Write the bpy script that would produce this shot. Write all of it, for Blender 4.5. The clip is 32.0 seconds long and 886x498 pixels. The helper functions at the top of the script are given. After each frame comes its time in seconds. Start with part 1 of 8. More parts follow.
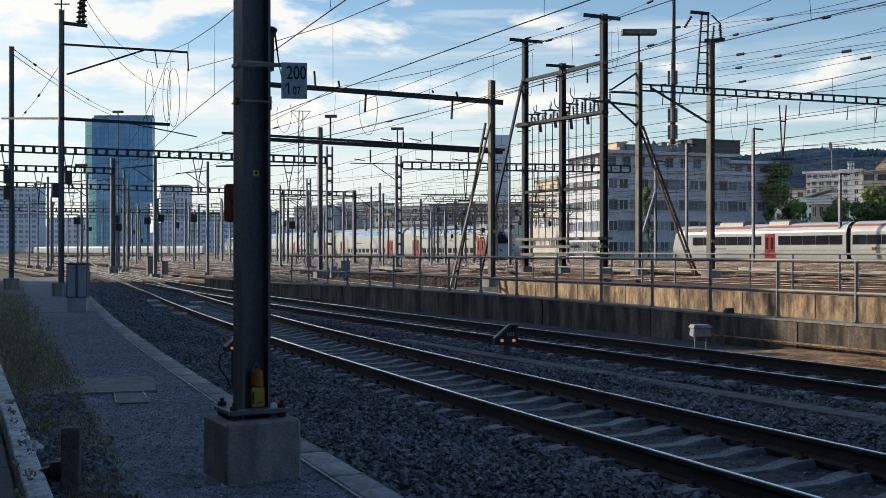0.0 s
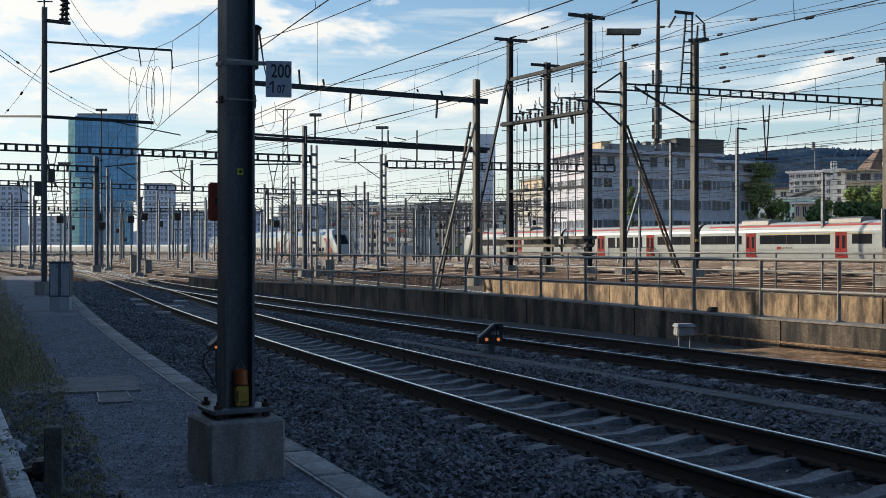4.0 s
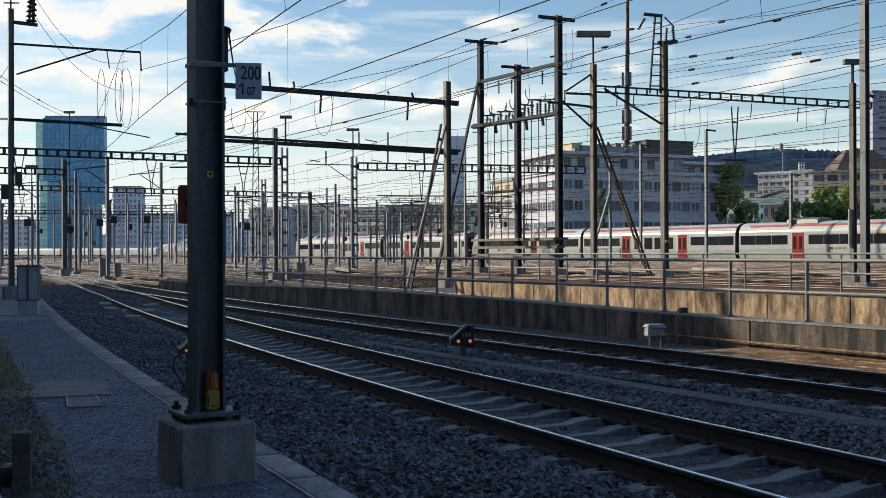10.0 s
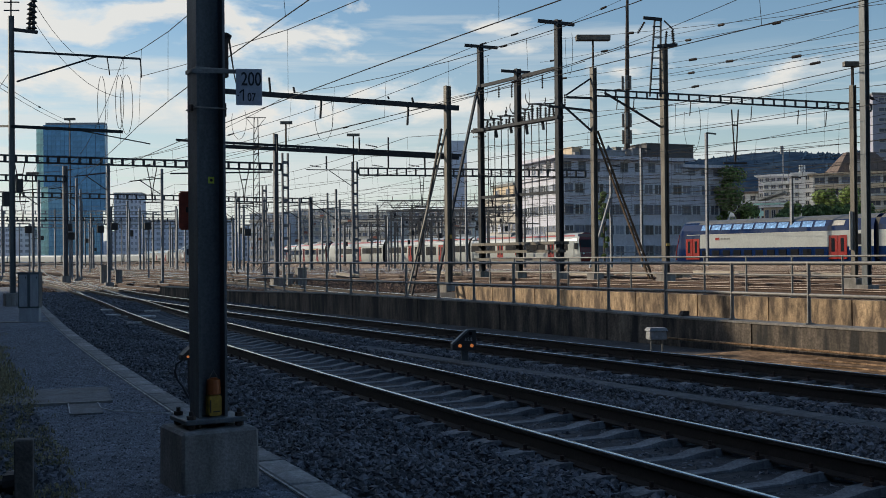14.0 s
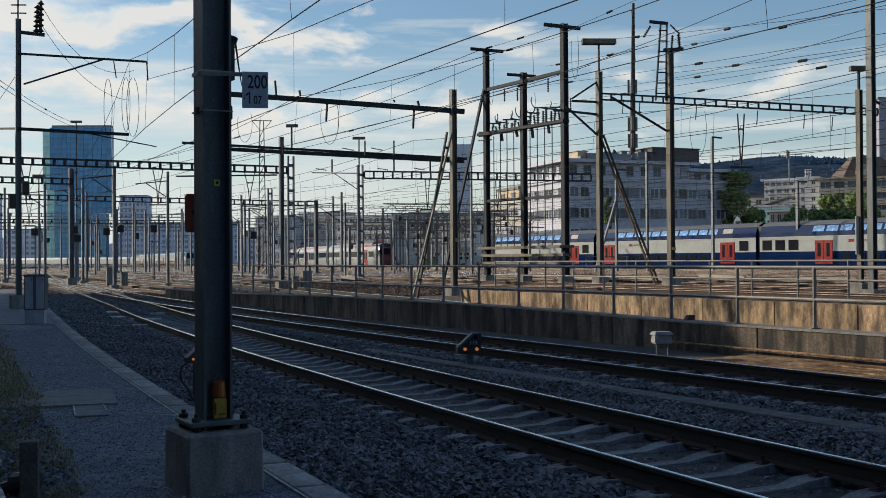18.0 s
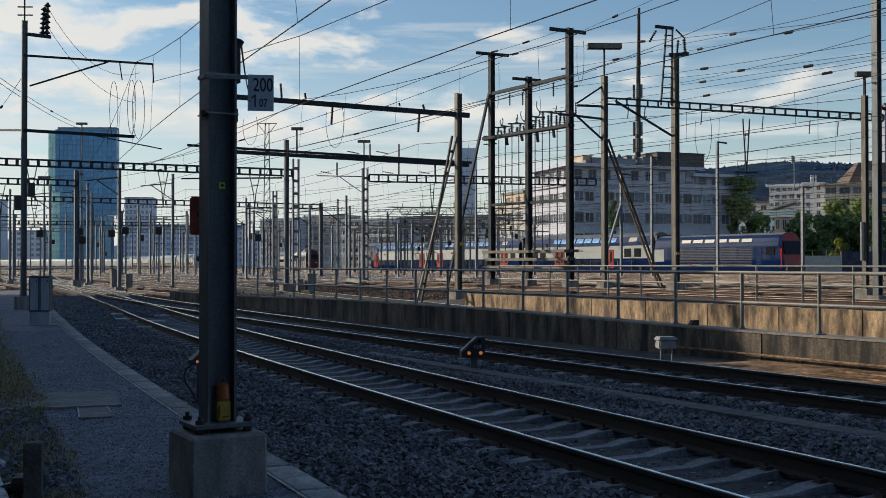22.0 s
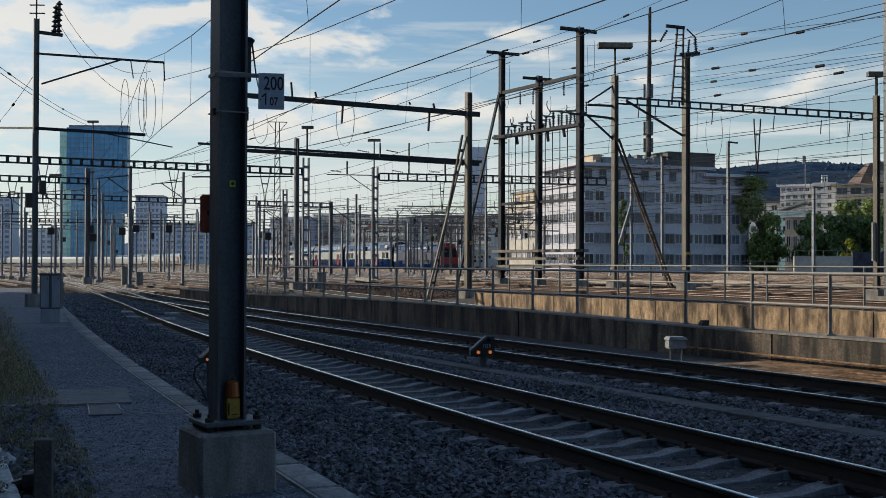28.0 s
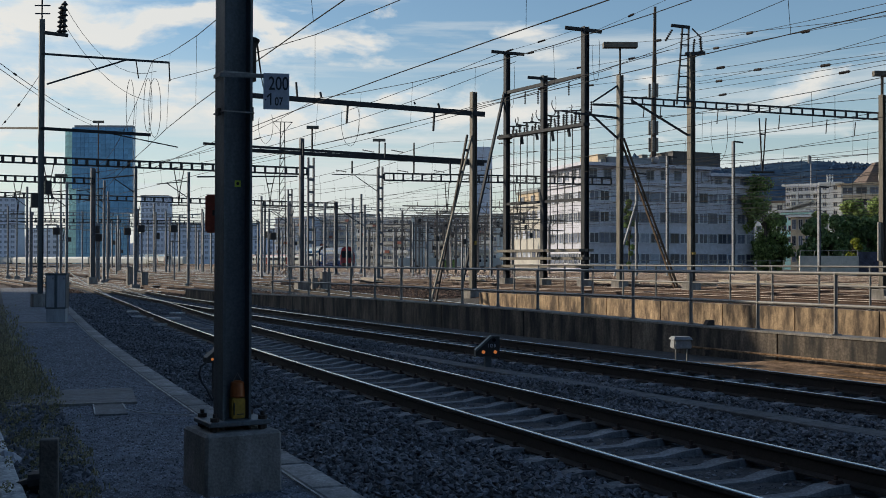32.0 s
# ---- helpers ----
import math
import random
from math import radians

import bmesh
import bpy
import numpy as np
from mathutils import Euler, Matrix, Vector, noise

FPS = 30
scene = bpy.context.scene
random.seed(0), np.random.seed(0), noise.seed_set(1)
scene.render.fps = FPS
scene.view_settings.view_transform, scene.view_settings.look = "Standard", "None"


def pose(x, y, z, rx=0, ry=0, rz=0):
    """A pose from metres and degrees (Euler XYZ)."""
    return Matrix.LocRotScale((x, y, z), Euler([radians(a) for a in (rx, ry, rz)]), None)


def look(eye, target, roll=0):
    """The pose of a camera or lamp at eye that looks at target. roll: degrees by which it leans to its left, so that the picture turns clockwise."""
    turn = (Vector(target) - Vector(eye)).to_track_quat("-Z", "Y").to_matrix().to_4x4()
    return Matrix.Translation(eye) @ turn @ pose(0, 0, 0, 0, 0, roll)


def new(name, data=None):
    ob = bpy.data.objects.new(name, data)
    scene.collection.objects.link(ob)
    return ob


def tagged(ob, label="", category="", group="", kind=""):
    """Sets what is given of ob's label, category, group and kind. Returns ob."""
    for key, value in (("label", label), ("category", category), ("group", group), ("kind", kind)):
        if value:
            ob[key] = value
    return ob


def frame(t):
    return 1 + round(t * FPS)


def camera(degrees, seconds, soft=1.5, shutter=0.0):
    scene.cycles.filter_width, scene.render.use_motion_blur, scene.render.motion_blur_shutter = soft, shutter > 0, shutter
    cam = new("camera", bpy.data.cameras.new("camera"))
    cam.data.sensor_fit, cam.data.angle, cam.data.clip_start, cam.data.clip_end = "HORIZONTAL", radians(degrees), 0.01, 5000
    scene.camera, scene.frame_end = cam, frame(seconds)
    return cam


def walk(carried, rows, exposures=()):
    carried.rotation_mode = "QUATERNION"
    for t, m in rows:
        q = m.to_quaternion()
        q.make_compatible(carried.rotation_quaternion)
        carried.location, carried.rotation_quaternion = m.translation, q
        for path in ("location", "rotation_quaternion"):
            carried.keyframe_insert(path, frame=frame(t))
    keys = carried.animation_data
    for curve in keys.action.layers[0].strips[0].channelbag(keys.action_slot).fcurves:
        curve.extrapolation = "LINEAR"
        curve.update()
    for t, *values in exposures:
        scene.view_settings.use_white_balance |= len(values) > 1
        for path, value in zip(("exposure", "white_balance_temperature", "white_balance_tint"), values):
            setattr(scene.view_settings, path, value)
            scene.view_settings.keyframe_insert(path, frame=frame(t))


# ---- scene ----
import functools

cam = camera(43.6, 32.0, soft=0.9)
walk(cam, [
    (0, pose(-0.001, -0.001, 1.531, 90.102, -0.000, 0.000)),
    (0.5, pose(-0.001, -0.001, 1.531, 90.101, 0.014, -0.078)),
    (1, pose(-0.001, -0.001, 1.531, 90.098, 0.032, -0.158)),
    (1.5, pose(-0.001, -0.001, 1.531, 90.105, 0.062, -0.236)),
    (2, pose(-0.001, -0.001, 1.531, 90.117, 0.104, -0.311)),
    (2.5, pose(-0.001, -0.001, 1.531, 90.108, 0.110, -0.393)),
    (3, pose(-0.001, -0.001, 1.531, 90.074, 0.061, -0.479)),
    (3.5, pose(-0.001, -0.001, 1.531, 90.026, -0.005, -0.559)),
    (5.5, pose(0.002, -0.000, 1.532, 90.176, 0.035, -1.812)),
    (6, pose(0.003, -0.000, 1.531, 90.177, 0.052, -1.898)),
    (6.5, pose(0.002, -0.000, 1.531, 90.182, 0.085, -1.970)),
    (7, pose(0.002, -0.001, 1.531, 90.196, 0.140, -2.031)),
    (7.5, pose(0.002, -0.001, 1.531, 90.202, 0.186, -2.088)),
    (8, pose(0.001, -0.001, 1.531, 90.190, 0.183, -2.142)),
    (8.5, pose(0.001, -0.001, 1.530, 90.164, 0.150, -2.194)),
    (9, pose(0.000, -0.001, 1.530, 90.144, 0.137, -2.238)),
    (9.5, pose(-0.000, -0.001, 1.530, 90.140, 0.162, -2.263)),
    (10, pose(-0.000, -0.001, 1.530, 90.150, 0.198, -2.271)),
    (10.5, pose(-0.001, -0.001, 1.529, 90.175, 0.235, -2.279)),
    (11, pose(-0.001, -0.001, 1.530, 90.211, 0.270, -2.289)),
    (11.5, pose(-0.001, -0.001, 1.530, 90.273, 0.285, -2.291)),
    (12, pose(-0.001, -0.001, 1.530, 90.363, 0.298, -2.289)),
    (12.5, pose(-0.001, -0.001, 1.531, 90.429, 0.338, -2.291)),
    (13, pose(-0.002, -0.001, 1.531, 90.442, 0.396, -2.284)),
    (13.5, pose(-0.002, -0.001, 1.531, 90.419, 0.467, -2.256)),
    (14, pose(-0.002, -0.001, 1.531, 90.389, 0.530, -2.219)),
    (14.5, pose(-0.002, -0.002, 1.530, 90.360, 0.562, -2.189)),
    (16.5, pose(-0.002, -0.002, 1.529, 90.495, 0.514, -2.035)),
    (17, pose(-0.002, -0.002, 1.529, 90.524, 0.477, -2.014)),
    (17.5, pose(-0.003, -0.002, 1.529, 90.546, 0.430, -1.984)),
    (18, pose(-0.003, -0.002, 1.529, 90.569, 0.364, -1.948)),
    (18.5, pose(-0.003, -0.002, 1.529, 90.603, 0.295, -1.911)),
    (19, pose(-0.003, -0.002, 1.529, 90.649, 0.235, -1.875)),
    (19.5, pose(-0.004, -0.002, 1.529, 90.694, 0.174, -1.842)),
    (20, pose(-0.004, -0.002, 1.529, 90.725, 0.114, -1.820)),
    (20.5, pose(-0.004, -0.002, 1.530, 90.743, 0.075, -1.804)),
    (21, pose(-0.004, -0.002, 1.530, 90.763, 0.059, -1.782)),
    (21.5, pose(-0.004, -0.002, 1.530, 90.773, 0.053, -1.755)),
    (22, pose(-0.004, -0.002, 1.530, 90.758, 0.055, -1.722)),
    (22.5, pose(-0.004, -0.002, 1.530, 90.727, 0.069, -1.679)),
    (23, pose(-0.004, -0.002, 1.530, 90.700, 0.078, -1.633)),
    (23.5, pose(-0.004, -0.002, 1.530, 90.693, 0.054, -1.591)),
    (24, pose(-0.004, -0.002, 1.530, 90.700, 0.002, -1.555)),
    (24.5, pose(-0.003, -0.002, 1.529, 90.717, -0.050, -1.520)),
    (25, pose(-0.003, -0.002, 1.529, 90.740, -0.093, -1.480)),
    (25.5, pose(-0.003, -0.002, 1.529, 90.751, -0.128, -1.437)),
    (27.5, pose(-0.005, -0.003, 1.528, 90.721, -0.186, -1.263)),
    (28, pose(-0.004, -0.003, 1.529, 90.709, -0.172, -1.221)),
    (28.5, pose(-0.004, -0.003, 1.529, 90.683, -0.165, -1.173)),
    (29, pose(-0.004, -0.003, 1.529, 90.656, -0.163, -1.124)),
    (29.5, pose(-0.004, -0.003, 1.529, 90.648, -0.175, -1.087)),
    (30, pose(-0.004, -0.002, 1.530, 90.656, -0.179, -1.054)),
    (30.5, pose(-0.004, -0.002, 1.530, 90.660, -0.173, -1.016)),
    (31, pose(-0.004, -0.002, 1.530, 90.663, -0.177, -0.986)),
    (31.5, pose(-0.004, -0.002, 1.530, 90.675, -0.178, -0.972)),
    (32, pose(-0.004, -0.002, 1.530, 90.697, -0.152, -0.963)),
], exposures=[(0, 0.12), (11.3, 0.12), (12.8, -0.2), (32, -0.2)])

# ---- world, sun ----
TO_SUN = Vector((-0.85, 0.35, 0.33)).normalized()


CLOUDS = (((-0.283, 0.939, 0.194), 0.17, 0.040, 1),
          ((-0.193, 0.96, 0.204), 0.1, 0.035, 1),
          ((-0.125, 0.973, 0.190), 0.06, 0.018, 1.0),
          ((-0.316, 0.94, 0.132), 0.12, 0.03, 0.75),
          ((0.092, 0.974, 0.206), 0.032, 0.008, 0.7),
          ((0.112, 0.977, 0.180), 0.03, 0.011, 0.9),
          ((0.185, 0.967, 0.165), 0.05, 0.012, 0.6),
          ((-0.013, 0.992, 0.128), 0.16, 0.016, 0.8),
          ((-0.03, 0.985, 0.148), 0.05, 0.01, 1.0),
          ((0.325, 0.935, 0.148), 0.06, 0.016, 0.45))
VEIL = ((0.13, 0.975, 0.18), 0.1, 0.05, 0.11)


def make_world():
    w = bpy.data.worlds.new("sky")
    scene.world = w
    w.use_nodes = True
    nt = w.node_tree
    N, L = nt.nodes, nt.links
    N.clear()
    out = N.new("ShaderNodeOutputWorld")
    bg = N.new("ShaderNodeBackground")
    bg.inputs["Strength"].default_value = 0.115
    sky = N.new("ShaderNodeTexSky")
    sky.sky_type = "NISHITA"
    sky.sun_disc = False
    sky.sun_elevation = math.asin(TO_SUN.z)
    sky.sun_rotation = math.atan2(TO_SUN.x, TO_SUN.y)
    sky.air_density, sky.dust_density, sky.ozone_density = 1.1, 0.3, 3.0
    def maths(op, a, b=None, c=None):
        n = N.new("ShaderNodeMath")
        n.operation = op
        for i, v in enumerate((a, b, c)):
            if v is None:
                continue
            if isinstance(v, (int, float)):
                n.inputs[i].default_value = v
            else:
                L.new(v, n.inputs[i])
        return n.outputs[0]

    def span(v, a, b, c, d):
        n = N.new("ShaderNodeMapRange")
        L.new(v, n.inputs["Value"])
        for k, x in zip(("From Min", "From Max", "To Min", "To Max"), (a, b, c, d)):
            n.inputs[k].default_value = x
        return n.outputs["Result"]

    co = N.new("ShaderNodeTexCoord")
    sx = N.new("ShaderNodeSeparateXYZ")
    L.new(co.outputs["Generated"], sx.inputs["Vector"])

    def billows(scale, stretch, shift, detail=9):
        mp = N.new("ShaderNodeMapping")
        mp.inputs["Scale"].default_value = (1, 1, stretch)
        mp.inputs["Location"].default_value = shift
        nz = N.new("ShaderNodeTexNoise")
        nz.inputs["Scale"].default_value, nz.inputs["Detail"].default_value = scale, detail
        nz.inputs["Roughness"].default_value, nz.inputs["Distortion"].default_value = 0.56, 0.25
        L.new(co.outputs["Generated"], mp.inputs["Vector"])
        L.new(mp.outputs["Vector"], nz.inputs["Vector"])
        return nz.outputs["Fac"]

    puff = billows(11.0, 2.4, (0.35, 0.2, 0.1), 12)
    upper = billows(11.0, 2.4, (0.35, 0.2, 0.065), 6)
    veil = billows(3.4, 11.0, (1.3, 0.4, 0.7), 9)
    streak = billows(5.0, 16.0, (0.2, 1.7, 0.35), 8)
    # cumulus banks: direction, half width, half height
    def mound(c, w, h, k0):
        v = N.new("ShaderNodeVectorMath")
        v.operation = "SUBTRACT"
        L.new(co.outputs["Generated"], v.inputs[0])
        v.inputs[1].default_value = c
        k = N.new("ShaderNodeVectorMath")
        k.operation = "MULTIPLY"
        L.new(v.outputs[0], k.inputs[0])
        k.inputs[1].default_value = (1 / w, 1 / w, 1 / h)
        ln = N.new("ShaderNodeVectorMath")
        ln.operation = "LENGTH"
        L.new(k.outputs[0], ln.inputs[0])
        g = maths("POWER", 0.5, maths("MULTIPLY", ln.outputs["Value"], ln.outputs["Value"]))
        return maths("MULTIPLY", g, k0)

    bank = functools.reduce(lambda p, q: maths("MAXIMUM", p, q), [mound(*c) for c in CLOUDS])
    west = span(sx.outputs["X"], 0.35, -0.45, -0.04, 0.07)
    high = span(sx.outputs["Z"], 0.3, 0.6, 0.0, 0.25)
    dens = maths("SUBTRACT", maths("ADD", maths("MULTIPLY_ADD", bank, 0.23, puff), west), high)
    cloud = span(dens, 0.61, 0.73, 0.0, 0.9)
    low = span(sx.outputs["Z"], 0.10, 0.20, 0.07, -0.10)
    thin = span(maths("ADD", maths("ADD", maths("ADD", maths("SUBTRACT", veil, high), west), low), mound(*VEIL)), 0.44, 0.66, 0.0, 0.8)
    thin = maths("MAXIMUM", thin, maths("MULTIPLY", span(streak, 0.48, 0.66, 0.0, 0.75), span(sx.outputs["Z"], 0.19, 0.12, 0.0, 1.0)))
    haze = maths("MULTIPLY", span(sx.outputs["Z"], 0.0, 0.20, 0.72, 0.0), span(sx.outputs["X"], -0.05, 0.38, 1.0, 0.38))
    lit = span(maths("SUBTRACT", puff, upper), -0.05, 0.06, 0.0, 1.0)
    tone = N.new("ShaderNodeMixRGB")
    tone.inputs["Color1"].default_value = (6.2, 7.2, 7.9, 1)
    tone.inputs["Color2"].default_value = (8.15, 8.0, 7.55, 1)
    L.new(lit, tone.inputs["Fac"])
    veiled = N.new("ShaderNodeMixRGB")
    veiled.inputs["Color2"].default_value = (7.15, 7.5, 7.45, 1)
    L.new(maths("MAXIMUM", haze, thin), veiled.inputs["Fac"])
    clear = N.new("ShaderNodeMixRGB")
    clear.blend_type = "MULTIPLY"
    clear.inputs["Fac"].default_value = 1.0
    clear.inputs["Color2"].default_value = (1.15, 1.19, 1.2, 1)
    L.new(sky.outputs["Color"], clear.inputs["Color1"])
    L.new(clear.outputs["Color"], veiled.inputs["Color1"])
    mix = N.new("ShaderNodeMixRGB")
    L.new(maths("MINIMUM", cloud, 1.0), mix.inputs["Fac"])
    L.new(veiled.outputs["Color"], mix.inputs["Color1"])
    L.new(tone.outputs["Color"], mix.inputs["Color2"])
    # the bright aureole of the hazy sky round the sun
    dot = N.new("ShaderNodeVectorMath")
    dot.operation = "DOT_PRODUCT"
    L.new(co.outputs["Generated"], dot.inputs[0])
    dot.inputs[1].default_value = TO_SUN
    glow = maths("POWER", maths("MAXIMUM", dot.outputs["Value"], 0.0), 14.0)
    warm = N.new("ShaderNodeMixRGB")
    warm.blend_type = "ADD"
    warm.inputs["Color2"].default_value = (16.0, 15.2, 13.6, 1)
    L.new(glow, warm.inputs["Fac"])
    L.new(mix.outputs["Color"], warm.inputs["Color1"])
    L.new(warm.outputs["Color"], bg.inputs["Color"])
    L.new(bg.outputs["Background"], out.inputs["Surface"])


make_world()
sun = new("sun", bpy.data.lights.new("sun", "SUN"))
sun.data.energy, sun.data.angle, sun.data.color = 5.0, radians(0.6), (1.0, 0.86, 0.66)
sun.matrix_world = look((0, 0, 60), Vector((0, 0, 60)) - TO_SUN)


# ---- materials ----
def material(name, col, rough=0.7, metal=0.0, var=0.25, scale=3.0, bump=0.15, fine=40.0, tint=None, streak=0.0, island=0.0, objvar=0.0, emit=0.0, spec=None, rvar=0.12):
    """Colour with stains at one scale and grain at another, a fine relief and uneven roughness."""
    m = bpy.data.materials.new(name)
    m.use_nodes = True
    nt = m.node_tree
    N, L = nt.nodes, nt.links
    b = N["Principled BSDF"]
    b.inputs["Metallic"].default_value = metal
    if spec is not None:
        b.inputs["Specular IOR Level"].default_value = spec
    co = N.new("ShaderNodeTexCoord")
    mp = N.new("ShaderNodeMapping")
    mp.inputs["Scale"].default_value = (1, 1, streak if streak else 1)
    L.new(co.outputs["Object"], mp.inputs["Vector"])
    n1 = N.new("ShaderNodeTexNoise")
    n1.inputs["Scale"].default_value, n1.inputs["Detail"].default_value, n1.inputs["Roughness"].default_value = scale, 5, 0.6
    n2 = N.new("ShaderNodeTexNoise")
    n2.inputs["Scale"].default_value, n2.inputs["Detail"].default_value = fine, 4
    L.new(mp.outputs["Vector"], n1.inputs["Vector"])
    L.new(co.outputs["Object"], n2.inputs["Vector"])
    r1 = N.new("ShaderNodeValToRGB")
    t = tint or tuple(c * (1 - var) for c in col)
    r1.color_ramp.elements[0].color, r1.color_ramp.elements[0].position = (*t, 1), 0.40
    r1.color_ramp.elements[1].color, r1.color_ramp.elements[1].position = (*col, 1), 0.60
    L.new(n1.outputs["Fac"], r1.inputs["Fac"])
    hs = N.new("ShaderNodeMapRange")
    hs.inputs["From Min"].default_value, hs.inputs["From Max"].default_value = 0.25, 0.75
    hs.inputs["To Min"].default_value, hs.inputs["To Max"].default_value = 1 - var, 1 + var * 0.8
    L.new(n2.outputs["Fac"], hs.inputs["Value"])
    mul = N.new("ShaderNodeVectorMath")
    mul.operation = "MULTIPLY"
    L.new(r1.outputs["Color"], mul.inputs[0])
    L.new(hs.outputs["Result"], mul.inputs[1])
    n3 = N.new("ShaderNodeTexNoise")
    n3.inputs["Scale"].default_value, n3.inputs["Detail"].default_value = (scale * fine) ** 0.5 * 1.3, 3
    L.new(mp.outputs["Vector"], n3.inputs["Vector"])
    h3 = N.new("ShaderNodeMapRange")
    h3.inputs["From Min"].default_value, h3.inputs["From Max"].default_value = 0.3, 0.7
    h3.inputs["To Min"].default_value, h3.inputs["To Max"].default_value = 1 - var * 0.8, 1 + var * 0.8
    L.new(n3.outputs["Fac"], h3.inputs["Value"])
    mu3 = N.new("ShaderNodeVectorMath")
    mu3.operation = "MULTIPLY"
    L.new(mul.outputs["Vector"], mu3.inputs[0])
    L.new(h3.outputs["Result"], mu3.inputs[1])
    last = mu3.outputs["Vector"]
    for amount, node, sock in ((island, "ShaderNodeNewGeometry", "Random Per Island"), (objvar, "ShaderNodeObjectInfo", "Random")):
        if amount:
            g = N.new(node)
            r = N.new("ShaderNodeMapRange")
            r.inputs["To Min"].default_value, r.inputs["To Max"].default_value = 1 - amount, 1 + amount
            L.new(g.outputs[sock], r.inputs["Value"])
            v = N.new("ShaderNodeVectorMath")
            v.operation = "MULTIPLY"
            L.new(last, v.inputs[0])
            L.new(r.outputs["Result"], v.inputs[1])
            last = v.outputs["Vector"]
    L.new(last, b.inputs["Base Color"])
    rr = N.new("ShaderNodeMapRange")
    rr.inputs["To Min"].default_value, rr.inputs["To Max"].default_value = max(0.02, rough - rvar), min(1, rough + rvar)
    L.new(n1.outputs["Fac"], rr.inputs["Value"])
    L.new(rr.outputs["Result"], b.inputs["Roughness"])
    if bump:
        bp = N.new("ShaderNodeBump")
        bp.inputs["Strength"].default_value, bp.inputs["Distance"].default_value = bump, 0.02
        L.new(n2.outputs["Fac"], bp.inputs["Height"])
        L.new(bp.outputs["Normal"], b.inputs["Normal"])
    if emit:
        b.inputs["Emission Color"].default_value = (*col, 1)
        b.inputs["Emission Strength"].default_value = emit
    return m


M = {}
M["steel_grey"] = material("weathered_grey_steel", (0.10, 0.117, 0.13), 0.55, 0.2, 0.3, 1.2, 0.1, 60, streak=0.15)
M["steel_dark"] = material("dark_rusty_steel", (0.05, 0.046, 0.045), 0.7, 0.2, 0.35, 2.5, 0.1, 40, tint=(0.06, 0.045, 0.036), spec=0.2)
M["steel_warm"] = material("galvanised_weathered_steel", (0.17, 0.157, 0.136), 0.65, 0.2, 0.3, 1.5, 0.1, 40, streak=0.15, spec=0.2)
M["galv"] = material("galvanised_tube", (0.24, 0.24, 0.235), 0.45, 0.5, 0.2, 4, 0.05, 60)
M["rail_head"] = material("polished_rail_head", (0.74, 0.73, 0.72), 0.16, 1.0, 0.08, 3, 0.02, 80)
M["rail_dull"] = material("dull_rail_head", (0.36, 0.30, 0.26), 0.5, 0.3, 0.2, 3, 0.05, 60)
M["rail_side"] = material("rusty_rail_side", (0.022, 0.016, 0.014), 0.85, 0.1, 0.35, 5, 0.2, 50)
M["sleeper"] = material("concrete_sleeper", (0.215, 0.222, 0.235), 0.9, 0, 0.35, 4, 0.4, 50, tint=(0.135, 0.138, 0.145), objvar=0.2, island=0.15)
M["sleeper_yard"] = material("dark_wooden_sleeper", (0.105, 0.068, 0.05), 0.9, 0, 0.35, 5, 0.3, 40, island=0.35)
M["dirt"] = material("sandy_brown_dirt", (0.33, 0.22, 0.14), 0.98, 0, 0.5, 2, 0.6, 40, tint=(0.12, 0.078, 0.048), spec=0.05)
M["trough"] = material("dark_trough_cover", (0.09, 0.092, 0.097), 0.9, 0, 0.3, 3, 0.3, 50, objvar=0.2)
M["grit"] = material("pale_grit", (0.26, 0.275, 0.305), 0.9, 0, 0.3, 6, 0.1, 60, island=0.6)
M["ballast"] = material("ballast_bed", (0.055, 0.056, 0.06), 0.95, 0, 0.6, 1.2, 1.0, 22, tint=(0.03, 0.031, 0.034))
M["stone"] = material("ballast_stone", (0.136, 0.143, 0.16), 0.9, 0, 0.25, 6, 0.2, 60, island=0.62)
M["asphalt"] = material("grey_asphalt", (0.162, 0.176, 0.206), 0.95, 0, 0.6, 0.9, 1.0, 60, tint=(0.118, 0.130, 0.155))
M["concrete"] = material("weathered_concrete", (0.225, 0.215, 0.205), 0.9, 0, 0.32, 2.0, 0.3, 50, tint=(0.165, 0.155, 0.14), streak=0.25)
M["concrete_stained"] = material("stained_concrete", (0.37, 0.262, 0.158), 0.9, 0, 0.38, 2.6, 0.15, 30, tint=(0.085, 0.058, 0.038), streak=0.35, objvar=0.2)
# streaky stains, with the wall's deep shade put into a near-black tint
M["concrete_dark"] = material("streaked_shade_dark_concrete", (0.122, 0.1, 0.08), 0.9, 0, 0.5, 2.4, 0.3, 26, tint=(0.012, 0.012, 0.013), streak=0.2, objvar=0.12)
M["white_stone"] = material("painted_edge_stone", (0.52, 0.52, 0.5), 0.85, 0, 0.25, 6, 0.3, 50, tint=(0.3, 0.3, 0.29), objvar=0.08)
M["dark_paving"] = material("dark_platform_paving", (0.07, 0.072, 0.075), 0.9, 0, 0.25, 3, 0.3, 60, objvar=0.12)
M["yard"] = material("yard_ballast", (0.07, 0.043, 0.032), 0.95, 0, 0.55, 0.5, 0.8, 9, tint=(0.032, 0.02, 0.016))
M["wire"] = material("copper_wire_dark", (0.03, 0.03, 0.032), 0.85, 0.0, 0.1, 3, 0, 20, spec=0.05)
M["black"] = material("black_paint", (0.02, 0.02, 0.022), 0.6, 0, 0.2, 5, 0.05, 40)
